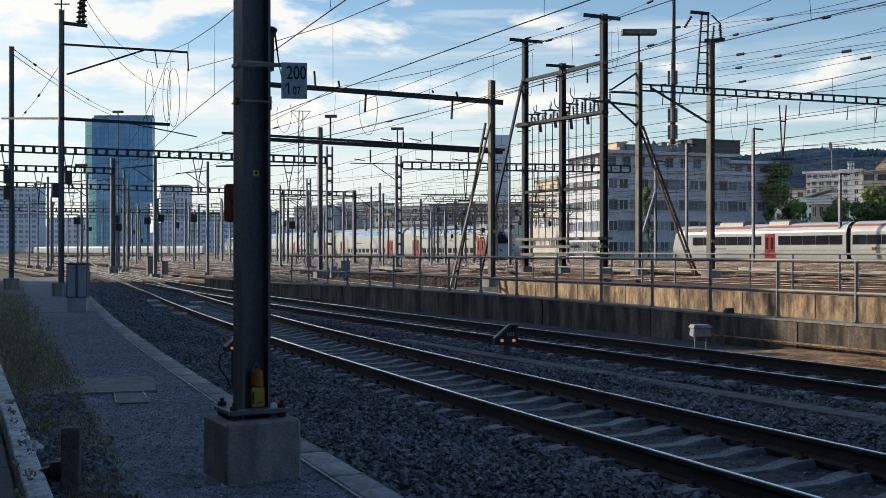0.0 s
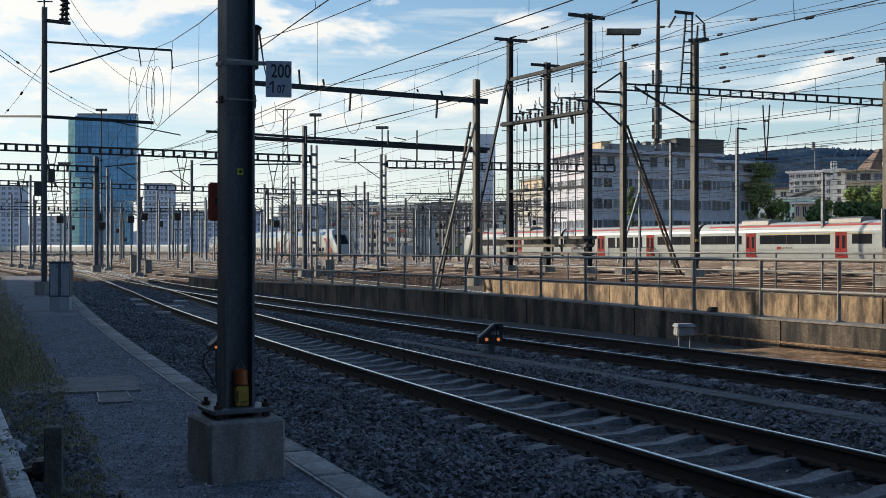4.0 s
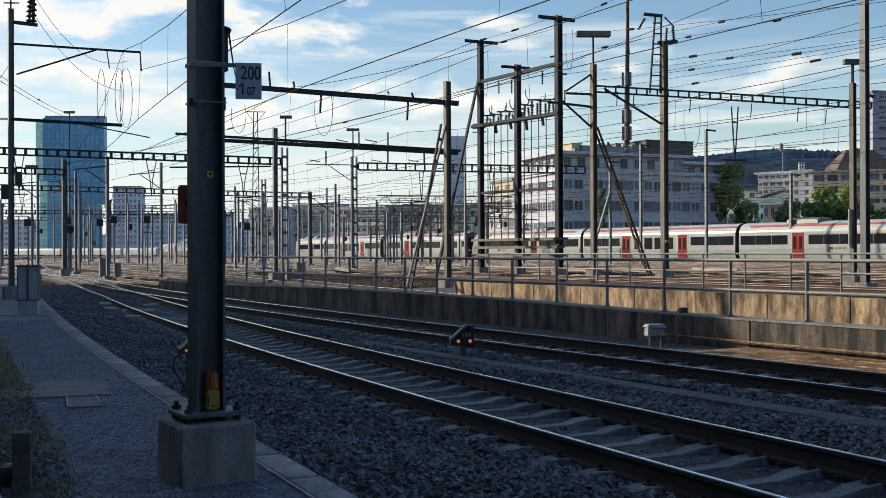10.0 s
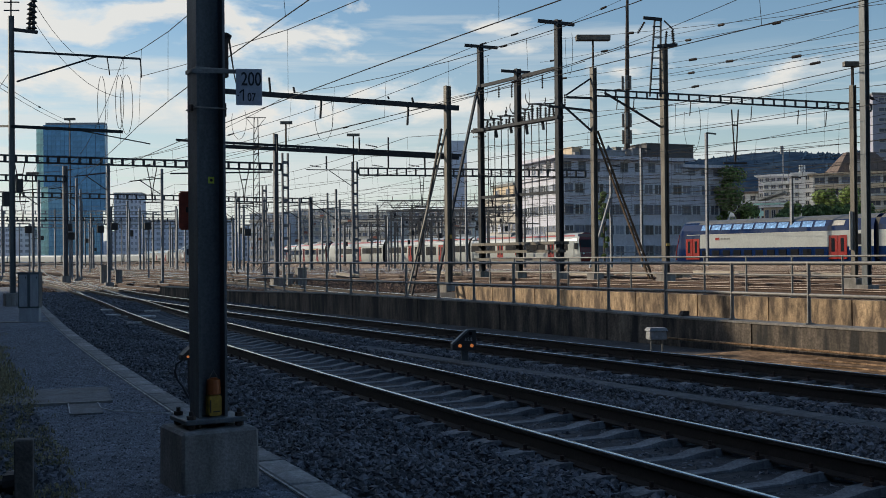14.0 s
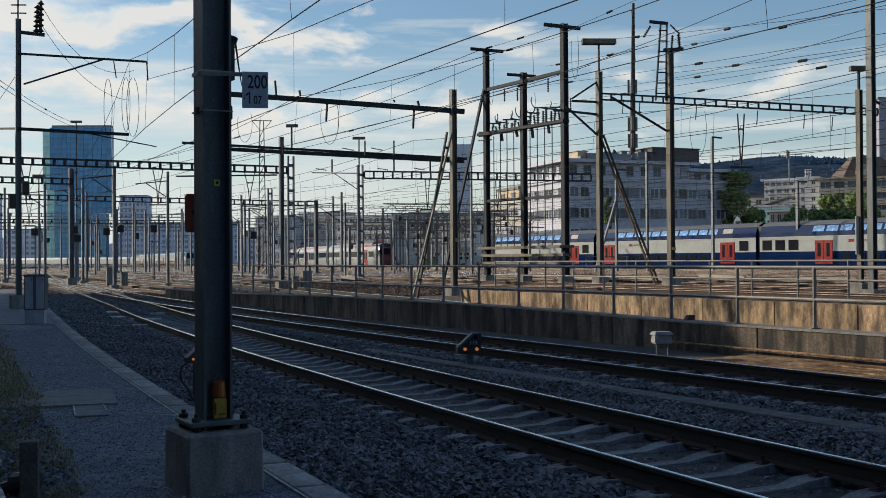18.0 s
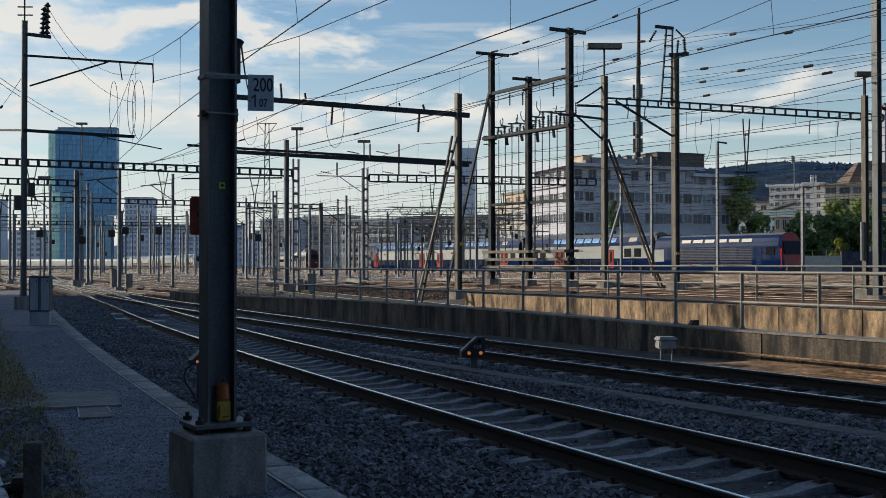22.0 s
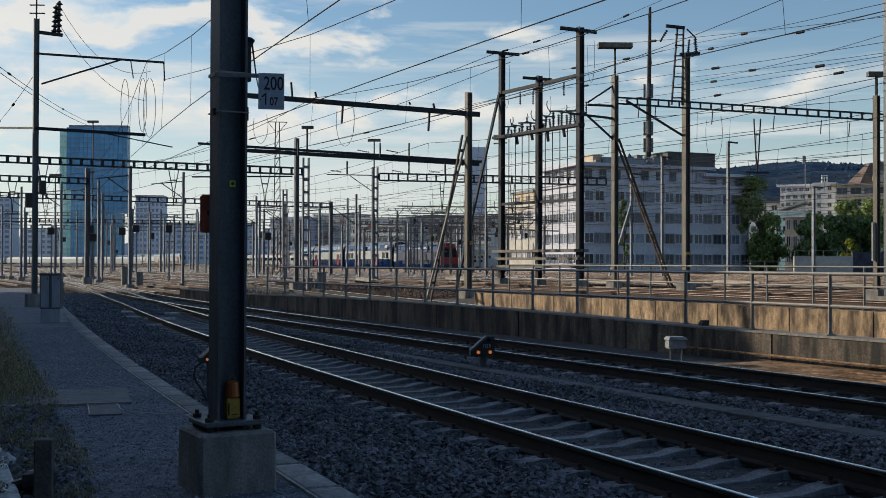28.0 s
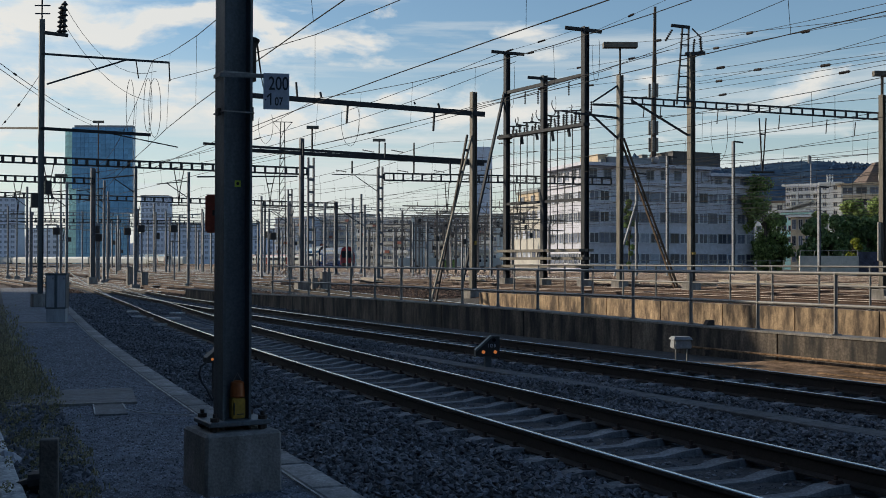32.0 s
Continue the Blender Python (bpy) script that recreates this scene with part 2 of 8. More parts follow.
M["white_paint"] = material("train_white", (0.43, 0.45, 0.44), 0.13, 0.0, 0.08, 0.7, 0.0, 30, spec=0.45, rvar=0.03)
M["train_grey"] = material("train_light_grey", (0.345, 0.365, 0.355), 0.13, 0.0, 0.08, 0.7, 0.0, 30, spec=0.45, rvar=0.03)
M["train_blue"] = material("train_dark_blue", (0.004, 0.017, 0.07), 0.06, 0.0, 0.08, 0.7, 0.0, 30, spec=0.28, rvar=0.03)
M["train_red"] = material("train_red", (0.24, 0.016, 0.014), 0.13, 0.0, 0.08, 0.7, 0.0, 30, spec=0.45, rvar=0.03)
M["roof_grey"] = material("train_roof_grey", (0.17, 0.17, 0.165), 0.4, 0.1, 0.2, 1, 0.02, 20, spec=0.3)
M["glass"] = material("dark_window_glass", (0.008, 0.010, 0.015), 0.08, 0.0, 0.1, 0.5, 0, 5, spec=0.09, rvar=0.03)
# mirror-like panes, the reflected sky's blue partly put into the base colour
M["glass_blue"] = material("sky_tinted_mirror_glass", (0.22, 0.37, 0.56), 0.07, 0.75, 0.25, 0.5, 0, 5, rvar=0.02)
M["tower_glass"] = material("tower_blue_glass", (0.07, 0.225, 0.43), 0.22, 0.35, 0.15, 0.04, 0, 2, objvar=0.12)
# lower tower panes: haze and reflections painted in as a lighter blue
M["tower_light"] = material("tower_haze_paled_glass", (0.13, 0.31, 0.49), 0.22, 0.35, 0.15, 0.04, 0, 2, objvar=0.14)
# tower's left side: a reflection painted as pale teal; also a house's green
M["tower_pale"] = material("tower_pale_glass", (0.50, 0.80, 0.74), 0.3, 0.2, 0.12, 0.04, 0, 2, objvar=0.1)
M["facade"] = material("grey_blue_facade", (0.50, 0.51, 0.585), 0.8, 0, 0.14, 0.4, 0.05, 8)
M["facade_light"] = material("pale_facade", (0.44, 0.42, 0.38), 0.8, 0, 0.15, 0.2, 0.05, 8, objvar=0.1)
M["facade_dark"] = material("dark_facade", (0.25, 0.262, 0.285), 0.7, 0, 0.2, 0.2, 0.05, 8)
M["facade_beige"] = material("beige_facade", (0.50, 0.40, 0.28), 0.8, 0, 0.15, 0.2, 0.05, 8)
M["win"] = material("building_window", (0.085, 0.10, 0.14), 0.15, 0, 0.2, 0.3, 0, 5, objvar=0.7, spec=0.2)
M["win_light"] = material("pale_blind_window", (0.34, 0.37, 0.44), 0.5, 0, 0.2, 0.3, 0, 5, objvar=0.35, spec=0.15)
# distance haze is painted into this pale blue-grey
M["far_facade"] = material("haze_tinted_facade", (0.56, 0.62, 0.74), 0.85, 0, 0.1, 0.1, 0, 3)
M["house_pale"] = material("pale_house_render", (0.66, 0.66, 0.66), 0.85, 0, 0.12, 0.2, 0.05, 6, objvar=0.06)
# terrace colour lightened to stand for the haze before it
M["terrace"] = material("haze_tinted_terrace", (0.66, 0.64, 0.60), 0.85, 0, 0.2, 0.12, 0.05, 3, tint=(0.5, 0.5, 0.49))
M["roof_dark"] = material("dark_roof_cladding", (0.085, 0.085, 0.09), 0.8, 0, 0.2, 0.3, 0.05, 8)
M["truss"] = material("brown_grey_truss_steel", (0.25, 0.215, 0.19), 0.75, 0.1, 0.3, 1.5, 0.0, 20, spec=0.15)
M["weed_leaf"] = material("dull_green_weed_leaves", (0.22, 0.21, 0.125), 0.8, 0, 0.3, 2, 0, 20, island=0.5)
M["block_dark"] = material("dark_blue_block", (0.05, 0.055, 0.09), 0.8, 0, 0.5, 0.8, 0.1, 6)
M["train_stripe"] = material("faded_coral_stripe", (0.42, 0.10, 0.085), 0.3, 0.0, 0.08, 0.7, 0.0, 30, spec=0.3, rvar=0.03)
M["strut_brown"] = material("rust_brown_strut", (0.13, 0.085, 0.055), 0.8, 0.1, 0.35, 2.0, 0.1, 30, spec=0.15)
M["dark_red"] = material("dark_red_cab", (0.10, 0.010, 0.014), 0.13, 0.0, 0.08, 0.7, 0.0, 30, spec=0.25, rvar=0.03)
# both leaf greens are lightened to carry the haze before the trees
M["leaf"] = material("tree_leaves", (0.27, 0.36, 0.12), 0.7, 0, 0.3, 0.5, 0, 4, island=0.5)
M["leaf_dark"] = material("dark_tree_leaves", (0.20, 0.29, 0.115), 0.7, 0, 0.3, 0.5, 0, 4, island=0.5)
M["leaf_light"] = material("young_yellow_green_leaves", (0.24, 0.27, 0.03), 0.7, 0, 0.3, 0.5, 0, 4, island=0.4)
M["bark"] = material("bark", (0.09, 0.07, 0.05), 0.9, 0, 0.3, 3, 0.4, 30)
M["grass"] = material("dry_weeds", (0.27, 0.255, 0.155), 0.85, 0, 0.3, 2, 0, 20, island=0.55)
M["soil"] = material("dark_soil", (0.10, 0.095, 0.08), 0.95, 0, 0.4, 2, 0.5, 30)
# the hill's blue haze is put into its own colour
M["hill"] = material("haze_tinted_woods", (0.042, 0.07, 0.108), 0.95, 0, 0.3, 0.012, 0, 0.08, tint=(0.02, 0.042, 0.08), spec=0.0)
M["orange"] = material("amber_lamp_plastic", (0.33, 0.085, 0.02), 0.35, 0, 0.15, 8, 0.05, 40)
M["yellow"] = material("yellow_paint", (0.38, 0.23, 0.025), 0.5, 0, 0.2, 10, 0.05, 40)
M["red_box"] = material("faded_red_box", (0.50, 0.09, 0.045), 0.5, 0, 0.2, 3, 0.05, 30)
M["sign_white"] = material("sign_enamel", (0.42, 0.46, 0.54), 0.4, 0, 0.1, 6, 0.02, 40)
M["sign_ink"] = material("sign_black", (0.015, 0.017, 0.025), 0.5, 0, 0.1, 6, 0, 40)
M["green"] = material("yellow_green_plate", (0.50, 0.60, 0.04), 0.4, 0, 0.1, 6, 0, 40)
M["cab_grey"] = material("cabinet_grey_paint", (0.34, 0.36, 0.39), 0.5, 0.1, 0.15, 3, 0.05, 40, streak=0.2)
M["insul"] = material("dark_insulator", (0.035, 0.028, 0.026), 0.4, 0, 0.2, 8, 0, 40, spec=0.2)
M["lamp_orange"] = material("lit_amber_lens", (1.0, 0.30, 0.08), 0.3, 0, 0.02, 5, 0, 20, emit=0.4)
M["wood"] = material("grey_weathered_wood", (0.13, 0.12, 0.11), 0.9, 0, 0.3, 4, 0.3, 50, tint=(0.08, 0.072, 0.065), objvar=0.15)
M["white_lum"] = material("white_enamel", (0.7, 0.7, 0.68), 0.5, 0, 0.1, 5, 0, 20)
# mast steel for the distance, haze painted in as a paler blue-grey
M["steel_far"] = material("haze_paled_mast_steel", (0.26, 0.275, 0.30), 0.65, 0.2, 0.3, 1.5, 0.0, 40, spec=0.2)
M["kerb"] = material("kerb_concrete", (0.25, 0.245, 0.24), 0.9, 0, 0.3, 3.0, 0.4, 50, tint=(0.17, 0.165, 0.16), objvar=0.22)
M["loco_red"] = material("dark_cab_red", (0.26, 0.016, 0.016), 0.13, 0.0, 0.08, 0.7, 0.0, 30, spec=0.25, rvar=0.03)
M["win_frame"] = material("pale_window_frame", (0.55, 0.58, 0.62), 0.6, 0, 0.1, 0.5, 0, 8)
M["tile_brown"] = material("brown_roof_tiles", (0.15, 0.11, 0.09), 0.85, 0, 0.3, 1.0, 0.3, 12)
M["rail_yard"] = material("worn_bright_rail", (0.42, 0.37, 0.31), 0.42, 0.8, 0.15, 3, 0.02, 60)
M["railing"] = material("grey_railing_tube", (0.19, 0.185, 0.175), 0.5, 0.1, 0.2, 4, 0.05, 60)
M["block_grey"] = material("grey_violet_block", (0.30, 0.31, 0.38), 0.8, 0, 0.15, 0.15, 0.05, 6)
M["hatch_steel"] = material("dull_steel_cover", (0.135, 0.14, 0.15), 0.8, 0.1, 0.35, 2.5, 0.3, 50, tint=(0.10, 0.095, 0.095), objvar=0.1)
M["box_grey"] = material("faded_grey_plastic", (0.24, 0.25, 0.265), 0.6, 0, 0.2, 8, 0.05, 40)
M["steel_mid"] = material("dull_grey_steel", (0.15, 0.158, 0.175), 0.65, 0.2, 0.3, 1.5, 0.05, 40, spec=0.2)
# far panes, their colour lifted towards haze blue
M["win_far"] = material("haze_tinted_window", (0.24, 0.28, 0.36), 0.4, 0, 0.2, 0.3, 0, 5, objvar=0.3)
M["gantry"] = material("dark_blue_grey_steel", (0.042, 0.047, 0.055), 0.7, 0.1, 0.3, 1.5, 0.1, 40, streak=0.15, spec=0.15)
M["rail_clip"] = material("rusty_rail_clip", (0.055, 0.032, 0.025), 0.85, 0.2, 0.3, 10, 0.1, 60)
M["sheet"] = material("grey_plastic_sheet", (0.24, 0.26, 0.30), 0.5, 0, 0.15, 5, 0.1, 30)
M["parapet_red"] = material("dull_red_parapet", (0.30, 0.105, 0.075), 0.8, 0, 0.2, 1, 0.02, 10)
# for the added unseen walls, dark so that they bounce little light
M["wall_brown"] = material("dark_brown_shade_wall", (0.085, 0.075, 0.068), 0.85, 0, 0.2, 0.6, 0.1, 10)
M["rubble"] = material("pale_rubble", (0.55, 0.50, 0.42), 0.9, 0, 0.2, 6, 0.2, 60, island=0.4)
M["yard_stone"] = material("brown_yard_stone", (0.15, 0.096, 0.07), 0.95, 0, 0.3, 6, 0.2, 60, island=0.8)
M["rail_yard_side"] = material("brown_rail_side", (0.08, 0.047, 0.035), 0.85, 0.1, 0.35, 5, 0.2, 50)


def leafy(m):
    """Lets light through the leaves."""
    nt = m.node_tree
    b = nt.nodes["Principled BSDF"]
    tr = nt.nodes.new("ShaderNodeBsdfTranslucent")
    mix = nt.nodes.new("ShaderNodeMixShader")
    mix.inputs["Fac"].default_value = 0.6
    nt.links.new(b.inputs["Base Color"].links[0].from_socket, tr.inputs["Color"])
    nt.links.new(b.outputs["BSDF"], mix.inputs[1])
    nt.links.new(tr.outputs["BSDF"], mix.inputs[2])
    nt.links.new(mix.outputs["Shader"], nt.nodes["Material Output"].inputs["Surface"])


for k in ("leaf", "leaf_dark", "leaf_light", "grass", "weed_leaf"):
    leafy(M[k])


# ---- mesh helpers ----
def P(u, v, z=0.0):
    """World place from the yard's own axes: u along the tracks, away to the west, v across them, both in metres."""
    return Vector((-0.475 * u + 0.88 * v, 0.88 * u + 0.475 * v, z))


YARD_TURN = math.atan2(0.88, -0.475)


def box(bm, c, s, m=None, taper=None):
    """A box of size s centred at c; taper scales its top."""
    vs = []
    for dz in (-0.5, 0.5):
        k = taper if (taper and dz > 0) else (1, 1)
        for dx, dy in ((-0.5, -0.5), (0.5, -0.5), (0.5, 0.5), (-0.5, 0.5)):
            p = Vector((c[0] + dx * s[0] * k[0], c[1] + dy * s[1] * k[1], c[2] + dz * s[2]))
            vs.append(bm.verts.new(m @ p if m else p))
    for f in ((3, 2, 1, 0), (4, 5, 6, 7), (0, 1, 5, 4), (1, 2, 6, 5), (2, 3, 7, 6), (3, 0, 4, 7)):
        bm.faces.new([vs[i] for i in f])
    return vs


def rod(bm, a, b, r, n=6, r2=None):
    """A round bar from a to b."""
    a, b = Vector(a), Vector(b)
    d = (b - a).normalized()
    e = d.orthogonal().normalized()
    f = d.cross(e)
    ring = []
    for p, q in ((a, r), (b, r if r2 is None else r2)):
        ring.append([bm.verts.new(p + (e * math.cos(2 * math.pi * i / n) + f * math.sin(2 * math.pi * i / n)) * q) for i in range(n)])
    for i in range(n):
        bm.faces.new((ring[0][i], ring[0][(i + 1) % n], ring[1][(i + 1) % n], ring[1][i]))
    bm.faces.new(ring[0][::-1])
    bm.faces.new(ring[1])


def bar(bm, a, b, w, h):
    """A square bar from a to b, w wide and h high."""
    a, b = Vector(a), Vector(b)
    d = (b - a).normalized()
    up = Vector((0, 0, 1)) if abs(d.z) < 0.9 else Vector((0, 1, 0))
    s = d.cross(up).normalized()
    t = s.cross(d).normalized()
    vs = [bm.verts.new(p + s * x * w / 2 + t * y * h / 2) for p in (a, b) for x, y in ((-1, -1), (1, -1), (1, 1), (-1, 1))]
    for f in ((3, 2, 1, 0), (4, 5, 6, 7), (0, 1, 5, 4), (1, 2, 6, 5), (2, 3, 7, 6), (3, 0, 4, 7)):
        bm.faces.new([vs[i] for i in f])


def pipe(bm, pts, r, n=5):
    """One bent tube through the points."""
    pts = [Vector(p) for p in pts]
    d0 = (pts[-1] - pts[0]).normalized()
    e0 = d0.orthogonal().normalized()
    rings = []
    for i, p in enumerate(pts):
        d = (pts[min(i + 1, len(pts) - 1)] - pts[max(i - 1, 0)]).normalized()
        e = (e0 - d * e0.dot(d))
        e = e.normalized() if e.length > 1e-4 else d.orthogonal().normalized()
        f = d.cross(e)
        e0 = e
        rings.append([bm.verts.new(p + (e * math.cos(2 * math.pi * k / n) + f * math.sin(2 * math.pi * k / n)) * r) for k in range(n)])
    for a, b in zip(rings[:-1], rings[1:]):
        for k in range(n):
            bm.faces.new((a[k], a[(k + 1) % n], b[(k + 1) % n], b[k]))
    bm.faces.new(rings[0][::-1])
    bm.faces.new(rings[-1])


def sweep(bm, pts, profile):
    """A profile of (side, height) swept along level points."""
    rings = []
    for i, p in enumerate(pts):
        d = (pts[min(i + 1, len(pts) - 1)] - pts[max(i - 1, 0)])
        d.z = 0
        d.normalize()
        s = Vector((d.y, -d.x, 0))
        rings.append([bm.verts.new(p + s * a + Vector((0, 0, h))) for a, h in profile])
    n = len(profile)
    for a, b in zip(rings[:-1], rings[1:]):
        for i in range(n):
            bm.faces.new((a[i], a[(i + 1) % n], b[(i + 1) % n], b[i]))
    bm.faces.new(rings[0][::-1])
    bm.faces.new(rings[-1])


def mesh_of(name, bm, mat, smooth=False):
    bmesh.ops.recalc_face_normals(bm, faces=bm.faces[:])
    me = bpy.data.meshes.new(name)
    bm.to_mesh(me)
    bm.free()
    for m in (mat if isinstance(mat, (list, tuple)) else [mat]):
        me.materials.append(m)
    if smooth:
        for p in me.polygons:
            p.use_smooth = True
    return me


def part(name, bm, mat, parent=None, label="", smooth=False):
    ob = new(name, mesh_of(name, bm, mat, smooth))
    ob.parent = parent
    if label:
        tagged(ob, label)
    return ob


def share(name, me, parent, m):
    """One more piece on a mesh that alike pieces share."""
    ob = new(name, me)
    ob.parent = parent
    ob.matrix_basis = m
    return ob


def thing(name, m, label, category, group="", kind=""):
    e = new(name)
    e.matrix_basis = m
    e.empty_display_size = 0.2
    return tagged(e, label, category, group, kind)


def B():
    return bmesh.new()


def at(x, y, z=0.0, turn=0.0):
    return Matrix.Translation((x, y, z)) @ Matrix.Rotation(turn, 4, "Z")


# ---- ground ----
def smooth01(a, b, x):
    t = min(1, max(0, (x - a) / (b - a)))
    return t * t * (3 - 2 * t)


def ground_z(u, v):
    """Height of the ballast; rails lie 0.2 above it."""
    high = 0.22 * smooth01(17, 30, v) if u > 40 else 0.22
    if v < 15.1:
        low = -0.2
    elif v > 23.15:
        low = high if u <= 40 else high
    else:
        low = -0.2 - 0.45 * smooth01(40, 5, u)
    if u > 40:
        return -0.2 + (high + 0.2) * smooth01(15, 30, v) * (smooth01(38, 60, u) if v < 23.15 else 1.0)
    if v >= 23.15:
        k = smooth01(35.5, 40, u)
        return 0.22 * (1 - k) + (-0.2 + 0.42 * smooth01(15, 30, v)) * k
    return low


def build_ground():
    us = [-400, -200, -100, -60, -40, -30] + list(range(-24, 66, 2)) + [70, 80, 95, 115, 140, 180, 240, 330, 460, 700, 1100, 2000, 3800]
    vs = [-900, -300, -100, -40, -20, -10, -5, 0, 5, 10, 13, 15.0, 15.2, 17, 19, 21, 23.05, 23.25, 25, 28, 32, 40, 55, 75, 100, 140, 200, 300, 500, 900, 1800, 3600]
    bm = B()
    g = [[bm.verts.new(P(u, v, ground_z(u, v) - 0.02)) for v in vs] for u in us]
    for i in range(len(us) - 1):
        for j in range(len(vs) - 1):
            f = bm.faces.new((g[i][j], g[i + 1][j], g[i + 1][j + 1], g[i][j + 1]))
            f.material_index = 1 if vs[j] >= 23.1 or us[i] >= 56 or (us[i] >= 44 and vs[j] >= 15) else 0
    ob = part("ground", bm, [M["ballast"], M["yard"]])
    tagged(ob, "grey and rusty brown ballast ground of a railway yard", "ground", kind="structure")


build_ground()


# ---- tracks ----
def c1(u):
    if u < 40:
        return 0.00123 * u * u + 0.0695 * u + 5.70
    if u < 62:
        return 10.45 + 0.146 * (u - 40)
    return 13.66 + 0.146 * (u - 62) - 0.034 * 2 * (min(u, 76) - 62) ** 2 / 28 - 0.068 * max(0, u - 76)


def branch_v(u):
    """The turnout's leg into the yard throat."""
    return c1(u) if u < 48 else c1(48) + 0.168 * (u - 48)


def c2(u):
    return 0.00111 * u * u - 0.0146 * u + 11.02 if u < 52 else 13.26 + 0.11 * (u - 52)


def c3(u):
    return 17.6 + 0.115 * (u - 10) - (0.02 * (u - 40) if u > 40 else 0)


RAIL_BODY = [(-0.07, -0.17), (0.07, -0.17), (0.07, -0.155), (0.012, -0.135), (0.012, -0.045), (0.034, -0.03), (0.034, -0.004), (-0.034, -0.004), (-0.034, -0.03), (-0.012, -0.045), (-0.012, -0.135), (-0.07, -0.155)]
RAIL_TOP = [(-0.020, -0.004), (0.020, -0.004), (0.019, 0.001), (0.012, 0.004), (-0.012, 0.004), (-0.019, 0.001)]
WIDE_TOP = [(-0.034, -0.006), (0.034, -0.006), (0.033, 0.0), (0.026, 0.005), (-0.026, 0.005), (-0.033, 0.0)]


def sleeper_mesh():
    """Concrete sleeper with raised rail seats and a waisted middle."""
    bm = B()
    xs = [(-1.22, -0.03, 0.11), (-1.12, 0.035, 0.12), (-0.9, 0.06, 0.13), (-0.5, 0.035, 0.13), (-0.3, -0.005, 0.10), (0.3, -0.005, 0.10), (0.5, 0.035, 0.13), (0.9, 0.06, 0.13), (1.12, 0.035, 0.12), (1.22, -0.03, 0.11)]
    prof = []
    for x, h, w in xs:
        prof.append([bm.verts.new((x, s * k, z)) for s, k, z in ((-1, w, -0.12), (1, w, -0.12), (1, w * 0.72, h), (-1, w * 0.72, h))])
    for a, b in zip(prof[:-1], prof[1:]):
        for i in range(4):
            bm.faces.new((a[i], a[(i + 1) % 4], b[(i + 1) % 4], b[i]))
    bm.faces.new(prof[0][::-1])
    bm.faces.new(prof[-1])
    return mesh_of("sleeper", bm, M["sleeper"])


SLEEPER = sleeper_mesh()
bm = B()
box(bm, (0, 0, 0.0), (0.11, 0.09, 0.035), taper=(0.6, 0.7))
rod(bm, (0, 0, 0.01), (0, 0, 0.055), 0.018, 6)
CLIP = mesh_of("rail_clip", bm, M["rail_clip"])


def track(label, vfun, u0, u1, single, dz=0.2, u_pieces=None, bright=False):
    """Two rails on sleepers; those in u_pieces are single pieces, the rest is one joined mesh."""
    t = thing("railway_track", Matrix(), label, "railway track", kind="structure")
    step = 1.5 if single else 6.0
    us = np.arange(u0, u1 + 0.01, step)
    mid = [P(u, vfun(u), ground_z(u, vfun(u)) + dz) for u in us]
    for side in (-1, 1):
        pts = []
        for i, p in enumerate(mid):
            d = (mid[min(i + 1, len(mid) - 1)] - mid[max(i - 1, 0)]).normalized()
            pts.append(p + Vector((d.y, -d.x, 0)) * 0.7535 * side)
        bm = B()
        sweep(bm, pts, RAIL_BODY)
        rail = part("rail", bm, M["rail_side" if single else "rail_yard_side"], t)
        bm = B()
        sweep(bm, pts, WIDE_TOP if bright else RAIL_TOP)
        part("rail_head", bm, M["rail_head" if single or bright else "rail_dull"], rail, "polished bright running surface")
    rest, tri = [], []
    u = u0
    while u < u1:
        p = P(u, vfun(u), ground_z(u, vfun(u)) + dz - 0.2)
        q = P(u + 0.1, vfun(u + 0.1), 0)
        d = math.atan2(q.y - p.y, q.x - p.x) - math.pi / 2
        m = Matrix.Translation(p) @ Matrix.Rotation(d, 4, "Z")
        if single and u_pieces[0] <= u <= u_pieces[1]:
            share("sleeper", SLEEPER, t, m)
            if u < 21:
                for x in (-0.865, -0.64, 0.64, 0.865):
                    share("rail_clip", CLIP, t, m @ Matrix.Translation((x, 0, 0.052)))
        else:
            b = len(rest)
            rest += [m @ w.co for w in SLEEPER.vertices]
            tri += [[b + k for k in f.vertices] for f in SLEEPER.polygons]
        u += 0.6
    if rest:
        me = bpy.data.meshes.new("far_sleepers")
        me.from_pydata([tuple(c) for c in rest], [], tri)
        me.materials.append(M["sleeper" if single else "sleeper_yard"])
        ob = new("far_sleepers", me)
        ob.parent = t
        tagged(ob, kind="stuff")
    return t


track("main track of polished rails on grey concrete sleepers", c1, -12, 200, True, u_pieces=(2, 52))
track("second track of rails on concrete sleepers beside a low wall", c2, -12, 170, True, u_pieces=(4, 46))
track("ramp track going down between two concrete walls", c3, 6, 130, True, u_pieces=(20, 60))
for k, v0 in enumerate((27.5, 32, 36.5, 41, 45.5, 50, 54.5, 59, 63.5, 68, 72, 76.5)):
    track("yard track of rusty rails on sleepers in sunlit ballast", lambda u, v0=v0: v0 + (0.001 * (u - 150) ** 2 if u > 150 else 0), 0 if k < 5 else 20, 320 if v0 != 72 and k > 5 else (150 if v0 == 72 else 66), False)
    # the same tracks go on with wide bright heads, put here for glints
    if k <= 5:
        track("yard track of bright rails on sleepers in sunlit ballast", lambda u, v0=v0: v0 + (0.001 * (u - 150) ** 2 if u > 150 else 0), 66, 320, False, bright=True)


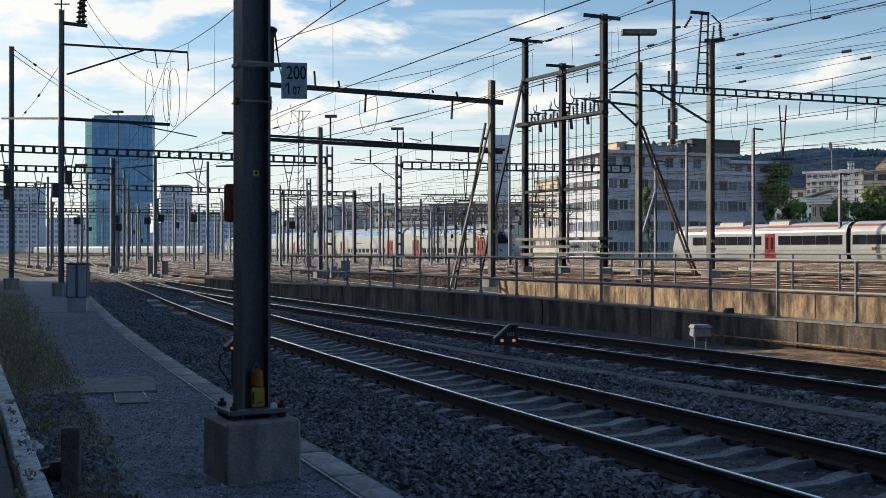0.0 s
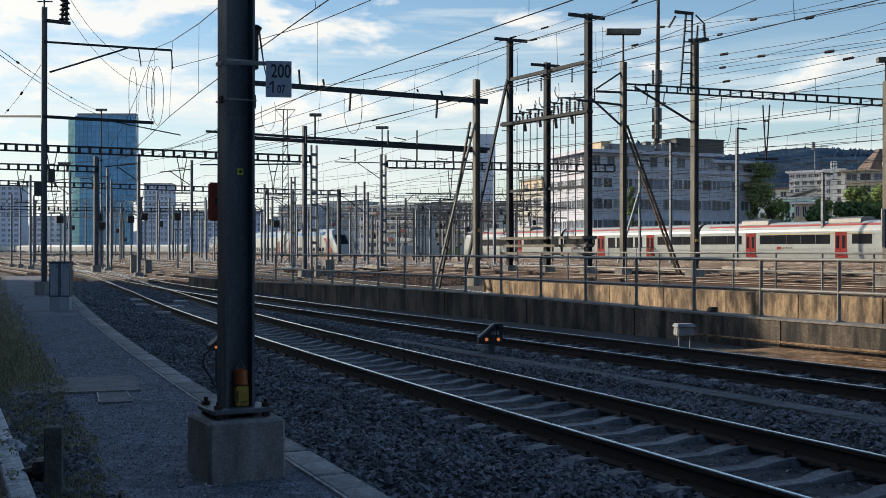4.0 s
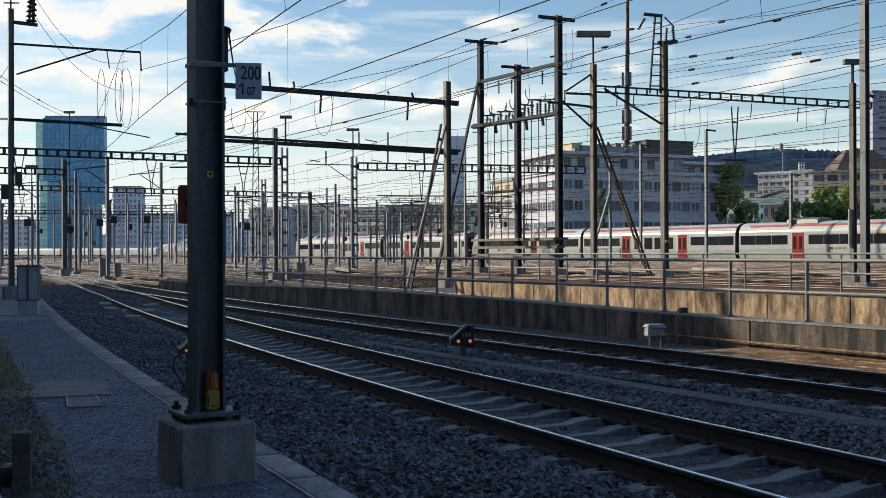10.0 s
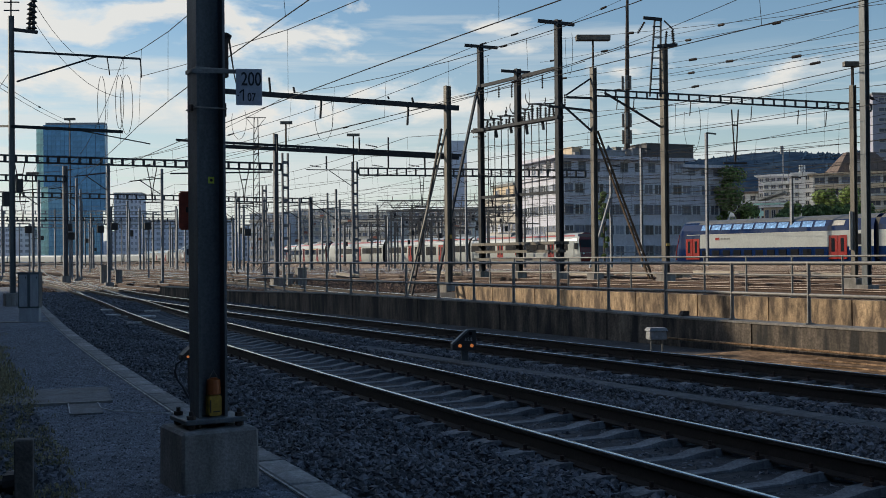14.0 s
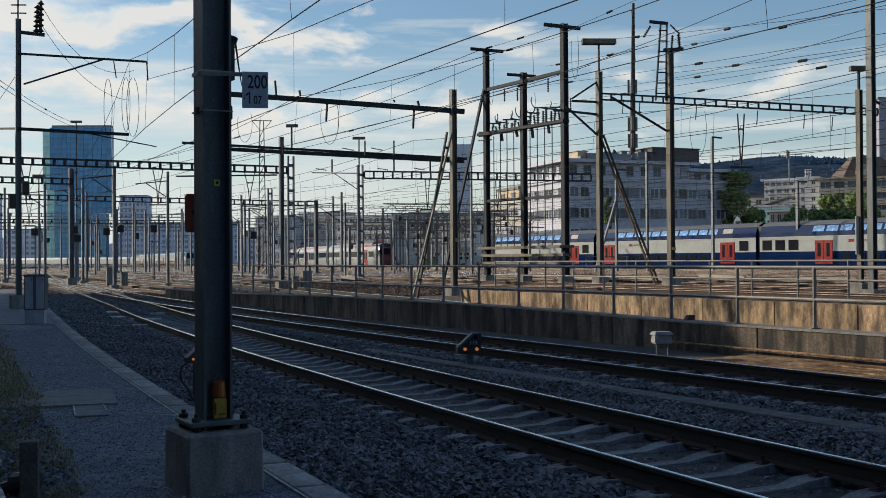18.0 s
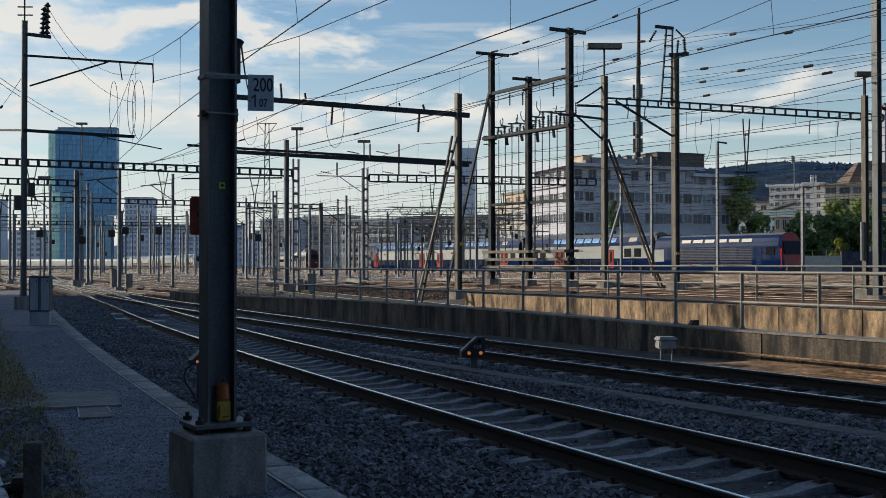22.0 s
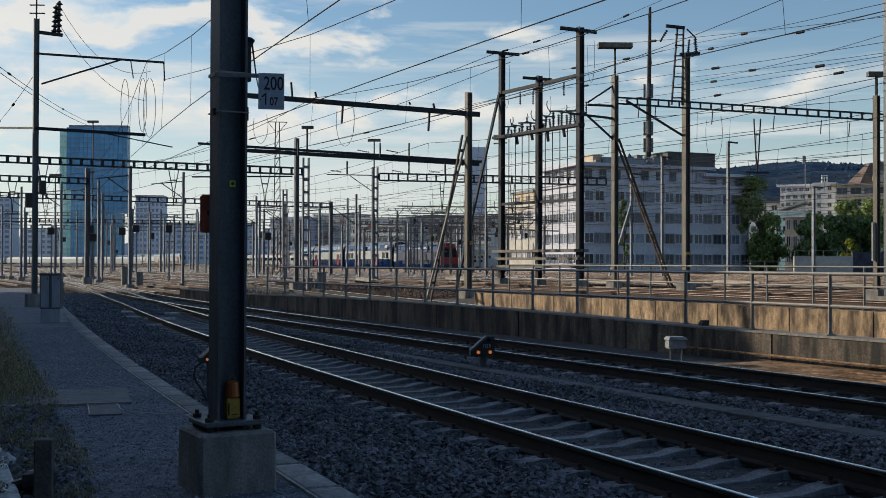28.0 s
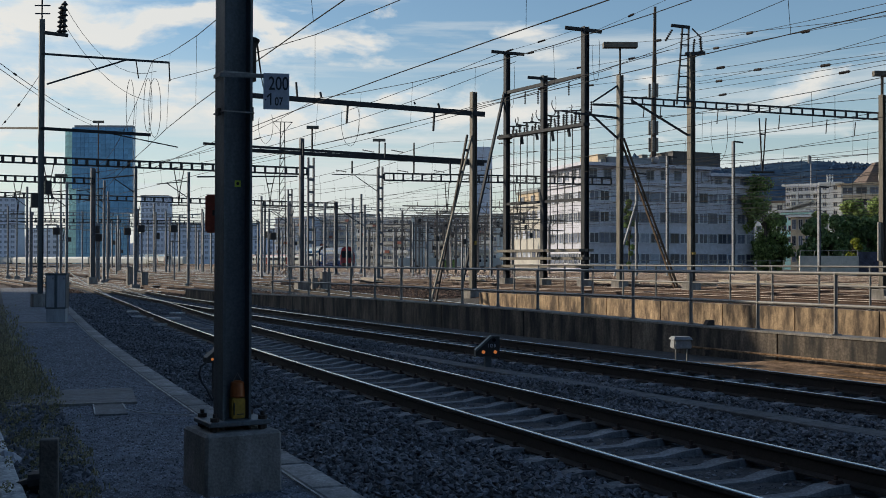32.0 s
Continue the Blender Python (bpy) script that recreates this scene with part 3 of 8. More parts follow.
for label, fun, ua, ub in (("yard track of bright rails on sunlit ballast", lambda u: 15.6 + 0.042 * (u - 50), 56, 260), ("crossover track between two yard tracks", lambda u: 14.6 + 0.105 * (u - 60), 58, 150),
                           ("yard track of bright rails on sunlit ballast", lambda u: 21.4 + 0.075 * (u - 69), 62, 260), ("siding of rusty rails beside the service path", lambda u: 12.6 + 0.04 * (u - 80), 78, 260), ("yard track of bright rails on sunlit ballast", lambda u: 31 + 0.1 * (u - 70), 62, 260), ("ladder track crossing the yard throat", lambda u: 13.6 + 0.145 * (u - 60), 60, 190), ("turnout leg from the main track into the yard throat", branch_v, 48, 200), ("yard track of bright rails on sunlit ballast", lambda u: 19.0 + 0.02 * (u - 66), 66, 230), ("yard track of bright rails on sunlit ballast", lambda u: 24.6 + 0.01 * (u - 66), 66, 240)):
    track(label, fun, ua, ub, False, bright=True)


def bend(u, knots):
    """Sideways shift of a curved track whose slope runs straight from knot to knot."""
    v = 0.0
    for (a, p), (b, q) in zip(knots[:-1], knots[1:]):
        if u <= a:
            break
        e = min(u, b)
        v += (e - a) * (p + 0.5 * (q - p) * (e - a) / (b - a))
    return v


def line_v(u):
    """The line that the passing trains take."""
    return 81.0 + bend(u, ((150, 0.0), (254, 0.5), (280, 0.5), (340, 0.1), (900, 0.1)))


def commuter_v(u):
    """A neighbouring line that leaves the straight earlier."""
    return 81.0 + bend(u, ((120, 0.0), (134, 0.075), (155, 0.075), (188, 0.14), (232, 0.31), (262, 0.5), (280, 0.5), (340, 0.1), (900, 0.1)))


def express_v(u):
    return 72.0 + bend(u, ((150, 0.0), (330, 0.36), (400, 0.1), (900, 0.1)))


track("through track of polished rails across the yard", line_v, -40, 640, False)
track("through track curving away from the straight line", commuter_v, 120, 640, False)
track("second through track leaving the yard in a curve", express_v, 150, 640, False)


# ---- walls between the near tracks and the yard ----
def parapet(name, u0, u1, v0, v1, top, bottom, mat, label, length, slope_from=None):
    """A concrete wall of cast bays along the tracks."""
    w = thing(name, Matrix(), label, "retaining wall", kind="structure")
    u = u0
    while u < u1 - 0.01:
        e = min(u + length, u1)
        bm = B()
        g = 0.02
        z0, z1 = top(u), top(e)
        vs = [bm.verts.new(p) for p in (P(u + g, v0, bottom), P(e - g, v0, bottom), P(e - g, v1, bottom), P(u + g, v1, bottom), P(u + g, v0, z0), P(e - g, v0, z1), P(e - g, v1, z1), P(u + g, v1, z0))]
        for f in ((3, 2, 1, 0), (4, 5, 6, 7), (0, 1, 5, 4), (1, 2, 6, 5), (2, 3, 7, 6), (3, 0, 4, 7)):
            bm.faces.new([vs[i] for i in f])
        part("wall_panel", bm, mat, w)
        u = e
    return w


def top1(u):
    return 0.30 + 0.09 * smooth01(14, 24, u) - 0.12 * smooth01(30, 42, u)


wall1 = parapet("wall_track", -14, 50, 14.55, 14.95, top1, -0.6, M["concrete_dark"], "low streaked concrete wall beside the tracks, darkened for shade", 4.0)
cap = B()
sweep(cap, [P(u, 14.75, top1(u)) for u in np.arange(-14, 50.1, 2)], [(-0.22, 0.0), (0.22, 0.0), (0.22, 0.035), (-0.22, 0.035)])
part("coping", cap, M["concrete"], wall1, "pale weathered coping")
wall2 = parapet("wall_yard", -14.25, 38, 23.0, 23.3, lambda u: 0.34, -2.2, M["concrete_stained"], "sunlit stained concrete retaining wall of cast bays", 2.75)


def railing(label, u0, n, v, foot, length, heights, step, r_post, r_bar):
    """Tube railing; heights are levels above the yard's zero, the first that of the top tube."""
    rl = thing("railing", Matrix(), label, "railing")
    bm = B()
    rod(bm, (0, 0, 0), (0, 0, length), r_post, 8)
    me = mesh_of("post", bm, M["railing"])
    bm = B()
    box(bm, (0, 0, 0.01), (0.16, 0.14, 0.02))
    rod(bm, (0, 0, 0.015), (0, 0, 0.06), r_post + 0.012, 8)
    shoe = mesh_of("post_foot", bm, M["railing"])
    for i in range(n + 1):
        u = u0 + i * step
        q = share("post", me, rl, Matrix.Translation(P(u, v, heights[0] - length)))
        share("post_foot", shoe, q, Matrix.Translation((0, 0, foot(u) - heights[0] + length)))
    for h in heights:
        bm = B()
        pipe(bm, [P(u0 + i * step, v, h) for i in range(n + 1)], r_bar, 8)
        part("top_rail" if h == heights[0] else "mid_rail", bm, M["railing"], rl)
    return rl


railing("grey galvanised tube railing on the low track wall", -9.98, 28, 14.75, lambda u: top1(u) + 0.035, 1.12, (1.365, 0.825), 1.76, 0.034, 0.03)
railing("thin galvanised tube railing on the sunlit yard wall", -10.55, 28, 23.15, lambda u: 0.34, 1.12, (1.45, 0.945), 1.65, 0.03, 0.026)


# ---- path, kerb, platform ----
def kerb_v(u):
    return 0.00099 * u * u + 0.0866 * u + 2.55 if u < 31 else 6.19 + 0.148 * (u - 31)


def path_left_v(u):
    return 0.128 * u + 0.62


def strip(name, us, va, vb, z, mat, label, cat, thick=0.3):
    bm = B()
    A = [P(u, va(u), z) for u in us]
    C = [P(u, vb(u), z) for u in us]
    top = [(bm.verts.new(a), bm.verts.new(c)) for a, c in zip(A, C)]
    bot = [(bm.verts.new(a - Vector((0, 0, thick))), bm.verts.new(c - Vector((0, 0, thick)))) for a, c in zip(A, C)]
    for i in range(len(us) - 1):
        bm.faces.new((top[i][0], top[i][1], top[i + 1][1], top[i + 1][0]))
        for k in (0, 1):
            bm.faces.new((top[i][k], top[i + 1][k], bot[i + 1][k], bot[i][k]))
    return tagged(part(name, bm, mat), label, cat, kind="structure")


US = [float(u) for u in range(-14, 75, 2)]
strip("path", US, lambda u: path_left_v(u) - 0.3, lambda u: kerb_v(u) - 0.12, -0.13, M["asphalt"], "grey gravelly asphalt service path beside the tracks", "path")
strip("verge", US, lambda u: 0.0805 * u + 0.53 - 30 * (u > 18) * min(1, (u - 18) / 10), lambda u: path_left_v(u) - 0.3, -0.12, M["soil"], "dark soil verge with weeds", "verge")
kerb = thing("kerb", Matrix(), "row of grey concrete kerb stones along the path", "kerb", kind="structure")
bm = B()
box(bm, (0, 0, -0.1), (0.26, 0.965, 0.24))
bmesh.ops.bevel(bm, geom=bm.edges[:], offset=0.012, segments=1, affect="EDGES")
KERB = mesh_of("kerb_stone", bm, M["kerb"])
u = -8.0
while u < 62:
    p, q = P(u, kerb_v(u), -0.135), P(u + 0.1, kerb_v(u + 0.1), -0.135)
    share("kerb_stone", KERB, kerb, Matrix.Translation(p) @ Matrix.Rotation(math.atan2(q.y - p.y, q.x - p.x) - math.pi / 2, 4, "Z"))
    u += 1.0


strip("dirt_strip", [float(u) for u in range(-12, 16, 2)], lambda u: c2(u) + 1.45, lambda u: 14.54, -0.16, M["dirt"], "sandy brown dirt between the track and the wall", "dirt strip")
bm = B()
pipe(bm, [P(u, 14.42, -0.06) for u in np.arange(-12, 17, 1.5)], 0.02, 8)
tagged(part("conduit", bm, M["dirt"]), "dusty brown conduit pipe along the wall's foot", "pipe")
for v, label in ((13.35, "dusty plank edge along the dirt strip"), (13.95, "dusty conduit along the dirt strip")):
    bm = B()
    sweep(bm, [P(u, v + 0.02 * math.sin(u), -0.155) for u in np.arange(-12, 12.1, 1.5)], [(-0.035, 0), (0.035, 0), (0.03, 0.022), (-0.03, 0.022)])
    tagged(part("plank_edge", bm, M["dirt"]), label, "plank")
trough = thing("cable_trough", Matrix(), "row of dark concrete cable trough covers between the tracks", "cable trough", kind="structure")
bm = B()
box(bm, (0, 0, -0.04), (0.34, 0.49, 0.12))
bmesh.ops.bevel(bm, geom=bm.edges[:], offset=0.008, segments=1, affect="EDGES")
COVER = mesh_of("trough_cover", bm, M["trough"])
for k in range(44):
    u = -3.0 + 0.5 * k
    share("trough_cover", COVER, trough, Matrix.Translation(P(u, 8.95 + 0.012 * u, -0.15)) @ Matrix.Rotation(YARD_TURN - math.pi / 2 + 0.012, 4, "Z"))


# ---- catenary masts ----
def h_section(bm, z0, z1, w, d, t=0.018):
    """One rolled H profile, its flanges across x."""
    k = t * 0.4
    prof = [(-w / 2, -d / 2), (-w / 2 + t, -d / 2), (-w / 2 + t, -k), (w / 2 - t, -k), (w / 2 - t, -d / 2), (w / 2, -d / 2),
            (w / 2, d / 2), (w / 2 - t, d / 2), (w / 2 - t, k), (-w / 2 + t, k), (-w / 2 + t, d / 2), (-w / 2, d / 2)]
    a = [bm.verts.new((x, y, z0)) for x, y in prof]
    b = [bm.verts.new((x, y, z1)) for x, y in prof]
    for i in range(12):
        bm.faces.new((a[i], a[(i + 1) % 12], b[(i + 1) % 12], b[i]))
    bm.faces.new(a[::-1])
    bm.faces.new(b)


def mast(x, y, z0, z1, w, turn, label, mat="steel_grey", foot=0.5, block=(0.6, 0.6)):
    """H-section mast on a concrete footing."""
    m = thing("catenary_mast", at(x, y, z0, turn), label, "railway mast", "catenary masts")
    bm = B()
    h_section(bm, foot, z1 - z0, w, w)
    part("column", bm, M[mat], m)
    bm = B()
    box(bm, (0, 0, foot / 2 - 0.2), (*block, foot + 0.4), taper=(0.97, 0.97))
    bmesh.ops.bevel(bm, geom=bm.edges[:], offset=0.02, segments=1, affect="EDGES")
    part("footing", bm, M["concrete"], m, "weathered concrete footing")
    return m


def local(m, p):
    """A world place in a thing's own space."""
    return m.matrix_basis.inverted() @ Vector(p)


TRACK_TURN = 0.495
main_mast = mast(-1.42, 8.22, -0.17, 9.5, 0.215, TRACK_TURN, "thick grey steel catenary mast bolted on a concrete block", foot=0.475, block=(0.585, 0.57))


# ---- unseen wall beside the platform, its stepped top shaped to cast shade ----
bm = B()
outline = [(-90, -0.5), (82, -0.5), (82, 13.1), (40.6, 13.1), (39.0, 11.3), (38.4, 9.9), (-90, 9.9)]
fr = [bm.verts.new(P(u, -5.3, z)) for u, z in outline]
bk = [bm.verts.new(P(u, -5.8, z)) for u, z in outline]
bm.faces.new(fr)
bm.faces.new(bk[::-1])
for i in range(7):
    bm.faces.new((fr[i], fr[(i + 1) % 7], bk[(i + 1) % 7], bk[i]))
tagged(part("wall_platform", bm, M["wall_brown"]), "unseen dark brown wall that shades the platform side", "wall", kind="structure")
# added unseen wall that holds skylight back from behind the camera
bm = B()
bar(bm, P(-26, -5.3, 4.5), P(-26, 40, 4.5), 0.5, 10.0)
tagged(part("wall_south", bm, M["wall_brown"]), "unseen dark brown wall that blocks sky behind the platform", "wall", kind="structure")


# ---- trains ----
RAIL_Z = 0.42
SINGLE = [(1.30, 0.35), (1.40, 0.75), (1.42, 1.25), (1.42, 2.55), (1.40, 2.85), (1.34, 3.05), (1.12, 3.45), (0.75, 3.70), (0.3, 3.80)]
DOUBLE = [(1.30, 0.35), (1.38, 0.70), (1.40, 1.68), (1.40, 3.08), (1.385, 3.5), (1.10, 4.1), (0.85, 4.28), (0.5, 4.45), (0.2, 4.52)]
LOCO = [(1.30, 0.35), (1.42, 0.70), (1.44, 1.45), (1.44, 2.75), (1.40, 3.00), (1.22, 3.55), (1.00, 3.85), (0.7, 4.0), (0.3, 4.05)]


def shell(profile, length, bands, front=0.0, rear=0.0, nose=None):
    """A car body; bands are (height, material index) from below; front and rear: lean of the ends, 0 for a flat one."""
    bm = B()
    half = [Vector((y, z)) for y, z in profile]
    ring = half + [Vector((-p.x, p.y)) for p in reversed(half)]
    n = len(ring)
    far = 2.5 if rear > 0.6 else 1.0
    xs = [-length / 2, -length / 2 + 0.4 * far, -length / 2 + 1.6 * far, length / 2 - (1.6 if nose is None else 3.4), length / 2 - 0.4, length / 2]
    rings = []
    for i, x in enumerate(xs):
        lean = rear if i < 3 else front
        k = (1.0, 0.97, 1.0) if lean else (1.0, 1.0, 1.0)
        row = []
        edge = {0: 0, 1: 1, 2: 2, 3: 2, 4: 1, 5: 0}[i]
        for p in ring:
            dx = 0.0
            if lean:
                h = max(0.0, p.y - 1.35)
                dx = lean * h * (1.0, 0.85, 0.5)[edge] * (1 if i < 3 else -1)
            w = (0.90, 0.97, 1.0)[edge] if lean else 1.0
            row.append(bm.verts.new((x + dx, p.x * w, p.y)))
        rings.append(row)
    for k, (a, b) in enumerate(zip(rings[:-1], rings[1:])):
        for i in range(n):
            f = bm.faces.new((a[i], b[i], b[(i + 1) % n], a[(i + 1) % n]))
            zc = (ring[i].y + ring[(i + 1) % n].y) / 2
            f.material_index = next((m for h, m in bands if zc < h), bands[-1][1])
            if nose is not None and k >= 3 and zc < 4.2:
                f.material_index = nose
    for row, m in ((rings[0], 4), (rings[-1], 5)):
        f = bm.faces.new(row)
        f.material_index = m
    return bm


def side_panel(length, height, depth=0.05):
    bm = B()
    box(bm, (0, 0, 0), (length, depth, height))
    return bm


def car(name, label, length, profile, mats, bands, front=0.0, rear=0.0, group="", nose=None):
    c = thing(name, Matrix(), label, "train car", group)
    bm = shell(profile, length - 0.5, bands, front, rear, nose)
    part("body", bm, [M[k] for k in mats], c, smooth=False)
    for s in (-1, 1):
        bm = B()
        box(bm, (s * (length / 2 - 4.2), 0, 0.48), (3.2, 2.2, 0.42))
        for x in (-1.25, 1.25):
            for y in (-0.75, 0.75):
                rod(bm, (s * (length / 2 - 4.2) + x, y - 0.07, 0.44), (s * (length / 2 - 4.2) + x, y + 0.07, 0.44), 0.44, 14)
        part("bogie", bm, M["black"], c)
    bm = B()
    box(bm, (0, 0, 0.62), (length - 13, 2.3, 0.5))
    part("underframe", bm, M["black"], c)
    return c


MESHES = {}


def panel(name, c, x, z, w, h, y, mat, tilt=0.0, both=True, label=""):
    """A window or door leaf set 2 cm proud of both sides of a car."""
    key = (round(w, 2), round(h, 2), mat)
    if key not in MESHES:
        MESHES[key] = mesh_of(name, side_panel(w, h), M[mat])
    obs = []
    for s in ((1, -1) if both else (1,)):
        ob = share(name, MESHES[key], c, Matrix.Translation((x, s * y, z)) @ Matrix.Rotation(s * tilt, 4, "X"))
        if label:
            tagged(ob, label)
        obs.append(ob)
    return obs


def gangway(c, length, h, rear=True):
    bm = B()
    box(bm, ((-1 if rear else 1) * (length / 2 - 0.05), 0, h / 2 + 0.3), (0.6, 2.2, h - 0.5))
    part("gangway_bellows", bm, M["black"], c)


def roof_unit(c, x, w=3.4, z=3.72):
    bm = B()
    rings = []
    for sx in (-w / 2, w / 2):
        rings.append([bm.verts.new((x + sx, y, z + h)) for y, h in ((-1.0, -0.15), (-0.95, 0.25), (-0.5, 0.42), (0.5, 0.42), (0.95, 0.25), (1.0, -0.15))])
    for i in range(6):
        bm.faces.new((rings[0][i], rings[0][(i + 1) % 6], rings[1][(i + 1) % 6], rings[1][i]))
    bm.faces.new(rings[0])
    bm.faces.new(rings[1])
    part("roof_unit", bm, M["roof_grey"], c, "grey roof equipment housing")


def emblem(c, x, z, y):
    """Red emblem and a line of unreadable dark marks."""
    panel("emblem", c, x, z, 0.55, 0.26, y, "train_red")
    for k in range(3):
        panel("lettering_bar", c, x - 0.62 - 0.44 * k, z, 0.36, 0.17, y, "roof_grey")


def regional_car(role):
    """Single-deck white regional car with a dark window band; role: cab, middle or motor."""
    L = 24.5
    lab = {"cab": "white regional driving car with dark windows and sloping nose", "middle": "white regional middle car with red double doors", "motor": "white regional motor car with dark red cab front"}[role]
    c = car("regional_car", lab, L, SINGLE, ("train_grey", "white_paint", "train_red", "white_paint", "black" if role != "motor" else "dark_red", "white_paint"),
            [(0.8, 0), (2.9, 0), (3.06, 1), (3.25, 1), (9, 3)], front=0.32 if role == "cab" else 0.0, rear=0.18 if role == "motor" else 0.0, group="regional train")
    y = 1.41
    panel("roof_stripe", c, 0, 3.42, L - (3.0 if role != "middle" else 0.6), 0.2, 1.13, "train_stripe", 0.7)
    if role == "cab":
        doors, runs = (-2.6,), ((-11.6, -3.7), (-1.5, 8.6))
    elif role == "middle":
        doors, runs = (4.3, -4.6), ((5.4, 11.8), (-3.4, 3.1), (-11.8, -5.8))
    else:
        doors, runs = (4.7, -6.4), ((5.9, 11.8), (-5.2, 3.5), (-9.8, -7.6))
    for a, b in runs:
        n = max(1, round((b - a) / 1.75))
        for i in range(n):
            w = (b - a) / n
            tall = role == "middle" and -3.4 <= a <= 0
            panel("window", c, a + w * (i + 0.5), 2.12 - (0.18 if tall else 0), w - (0.05 if not tall else 0.34), 0.86 + (0.36 if tall else 0), y, "glass")
    if role == "motor":
        panel("class_stripe", c, -3.5, 2.62, 13.0, 0.07, y, "yellow", label="yellow first class stripe")
    for x in doors:
        for s in (-0.34, 0.34):
            for ob in panel("door_leaf", c, x + s, 1.72, 0.64, 2.1, y + 0.015, "train_red", label="red door leaf"):
                side = 1 if ob.matrix_basis.translation.y > 0 else -1
                bm = side_panel(0.34, 1.15, 0.02)
                w = part("door_window", bm, M["glass"], ob)
                w.matrix_basis = Matrix.Translation((0, side * 0.028, 0.15))
        panel("sill_step", c, x, 0.55, 1.4, 0.22, y - 0.06, "train_red")
    emblem(c, {"cab": 5.2, "middle": 9.4, "motor": 1.0}[role], 1.32, y)
    if role == "cab":
        bm = B()
        box(bm, (0, 0, 0), (0.06, 2.1, 1.05), Matrix.Translation((L / 2 - 0.555, 0, 2.4)) @ Matrix.Rotation(-0.31, 4, "Y"))
        part("windscreen", bm, M["glass"], c)
        roof_unit(c, 3.2)
        roof_unit(c, -3.4, 2.6)
        panel("roof_hatch", c, 8.6, 3.26, 2.6, 0.3, 1.27, "roof_grey", 0.55)
    if role == "motor":
        bm = B()
        box(bm, (0, 0, 0), (0.06, 2.2, 0.95), Matrix.Translation((-L / 2 + 0.44, 0, 2.5)) @ Matrix.Rotation(0.18, 4, "Y"))
        part("windscreen", bm, M["glass"], c)
        bm = B()
        box(bm, (-L / 2 + 0.75, 0, 3.4), (0.3, 2.2, 0.5))
        part("cab_brow", bm, M["train_blue"], c, "dark brow over the windscreen")
        for s in (-0.8, 0.8):
            bm = B()
            rod(bm, (-L / 2 + 0.2, s, 1.35), (-L / 2 + 0.28, s, 1.35), 0.12, 10)
            part("headlight", bm, M["white_lum"], c)
        panel("cab_door", c, -10.6, 1.85, 0.7, 1.8, y + 0.01, "train_grey")
        panel("cab_window", c, -11.35, 2.2, 0.55, 0.75, y, "glass")
        roof_unit(c, 4.6, 3.6)
        roof_unit(c, -6.4, 3.6)
    if role != "cab":
        gangway(c, L, 3.3, rear=False)
    if role == "cab" or role == "middle":
        gangway(c, L, 3.3)
    return c, L


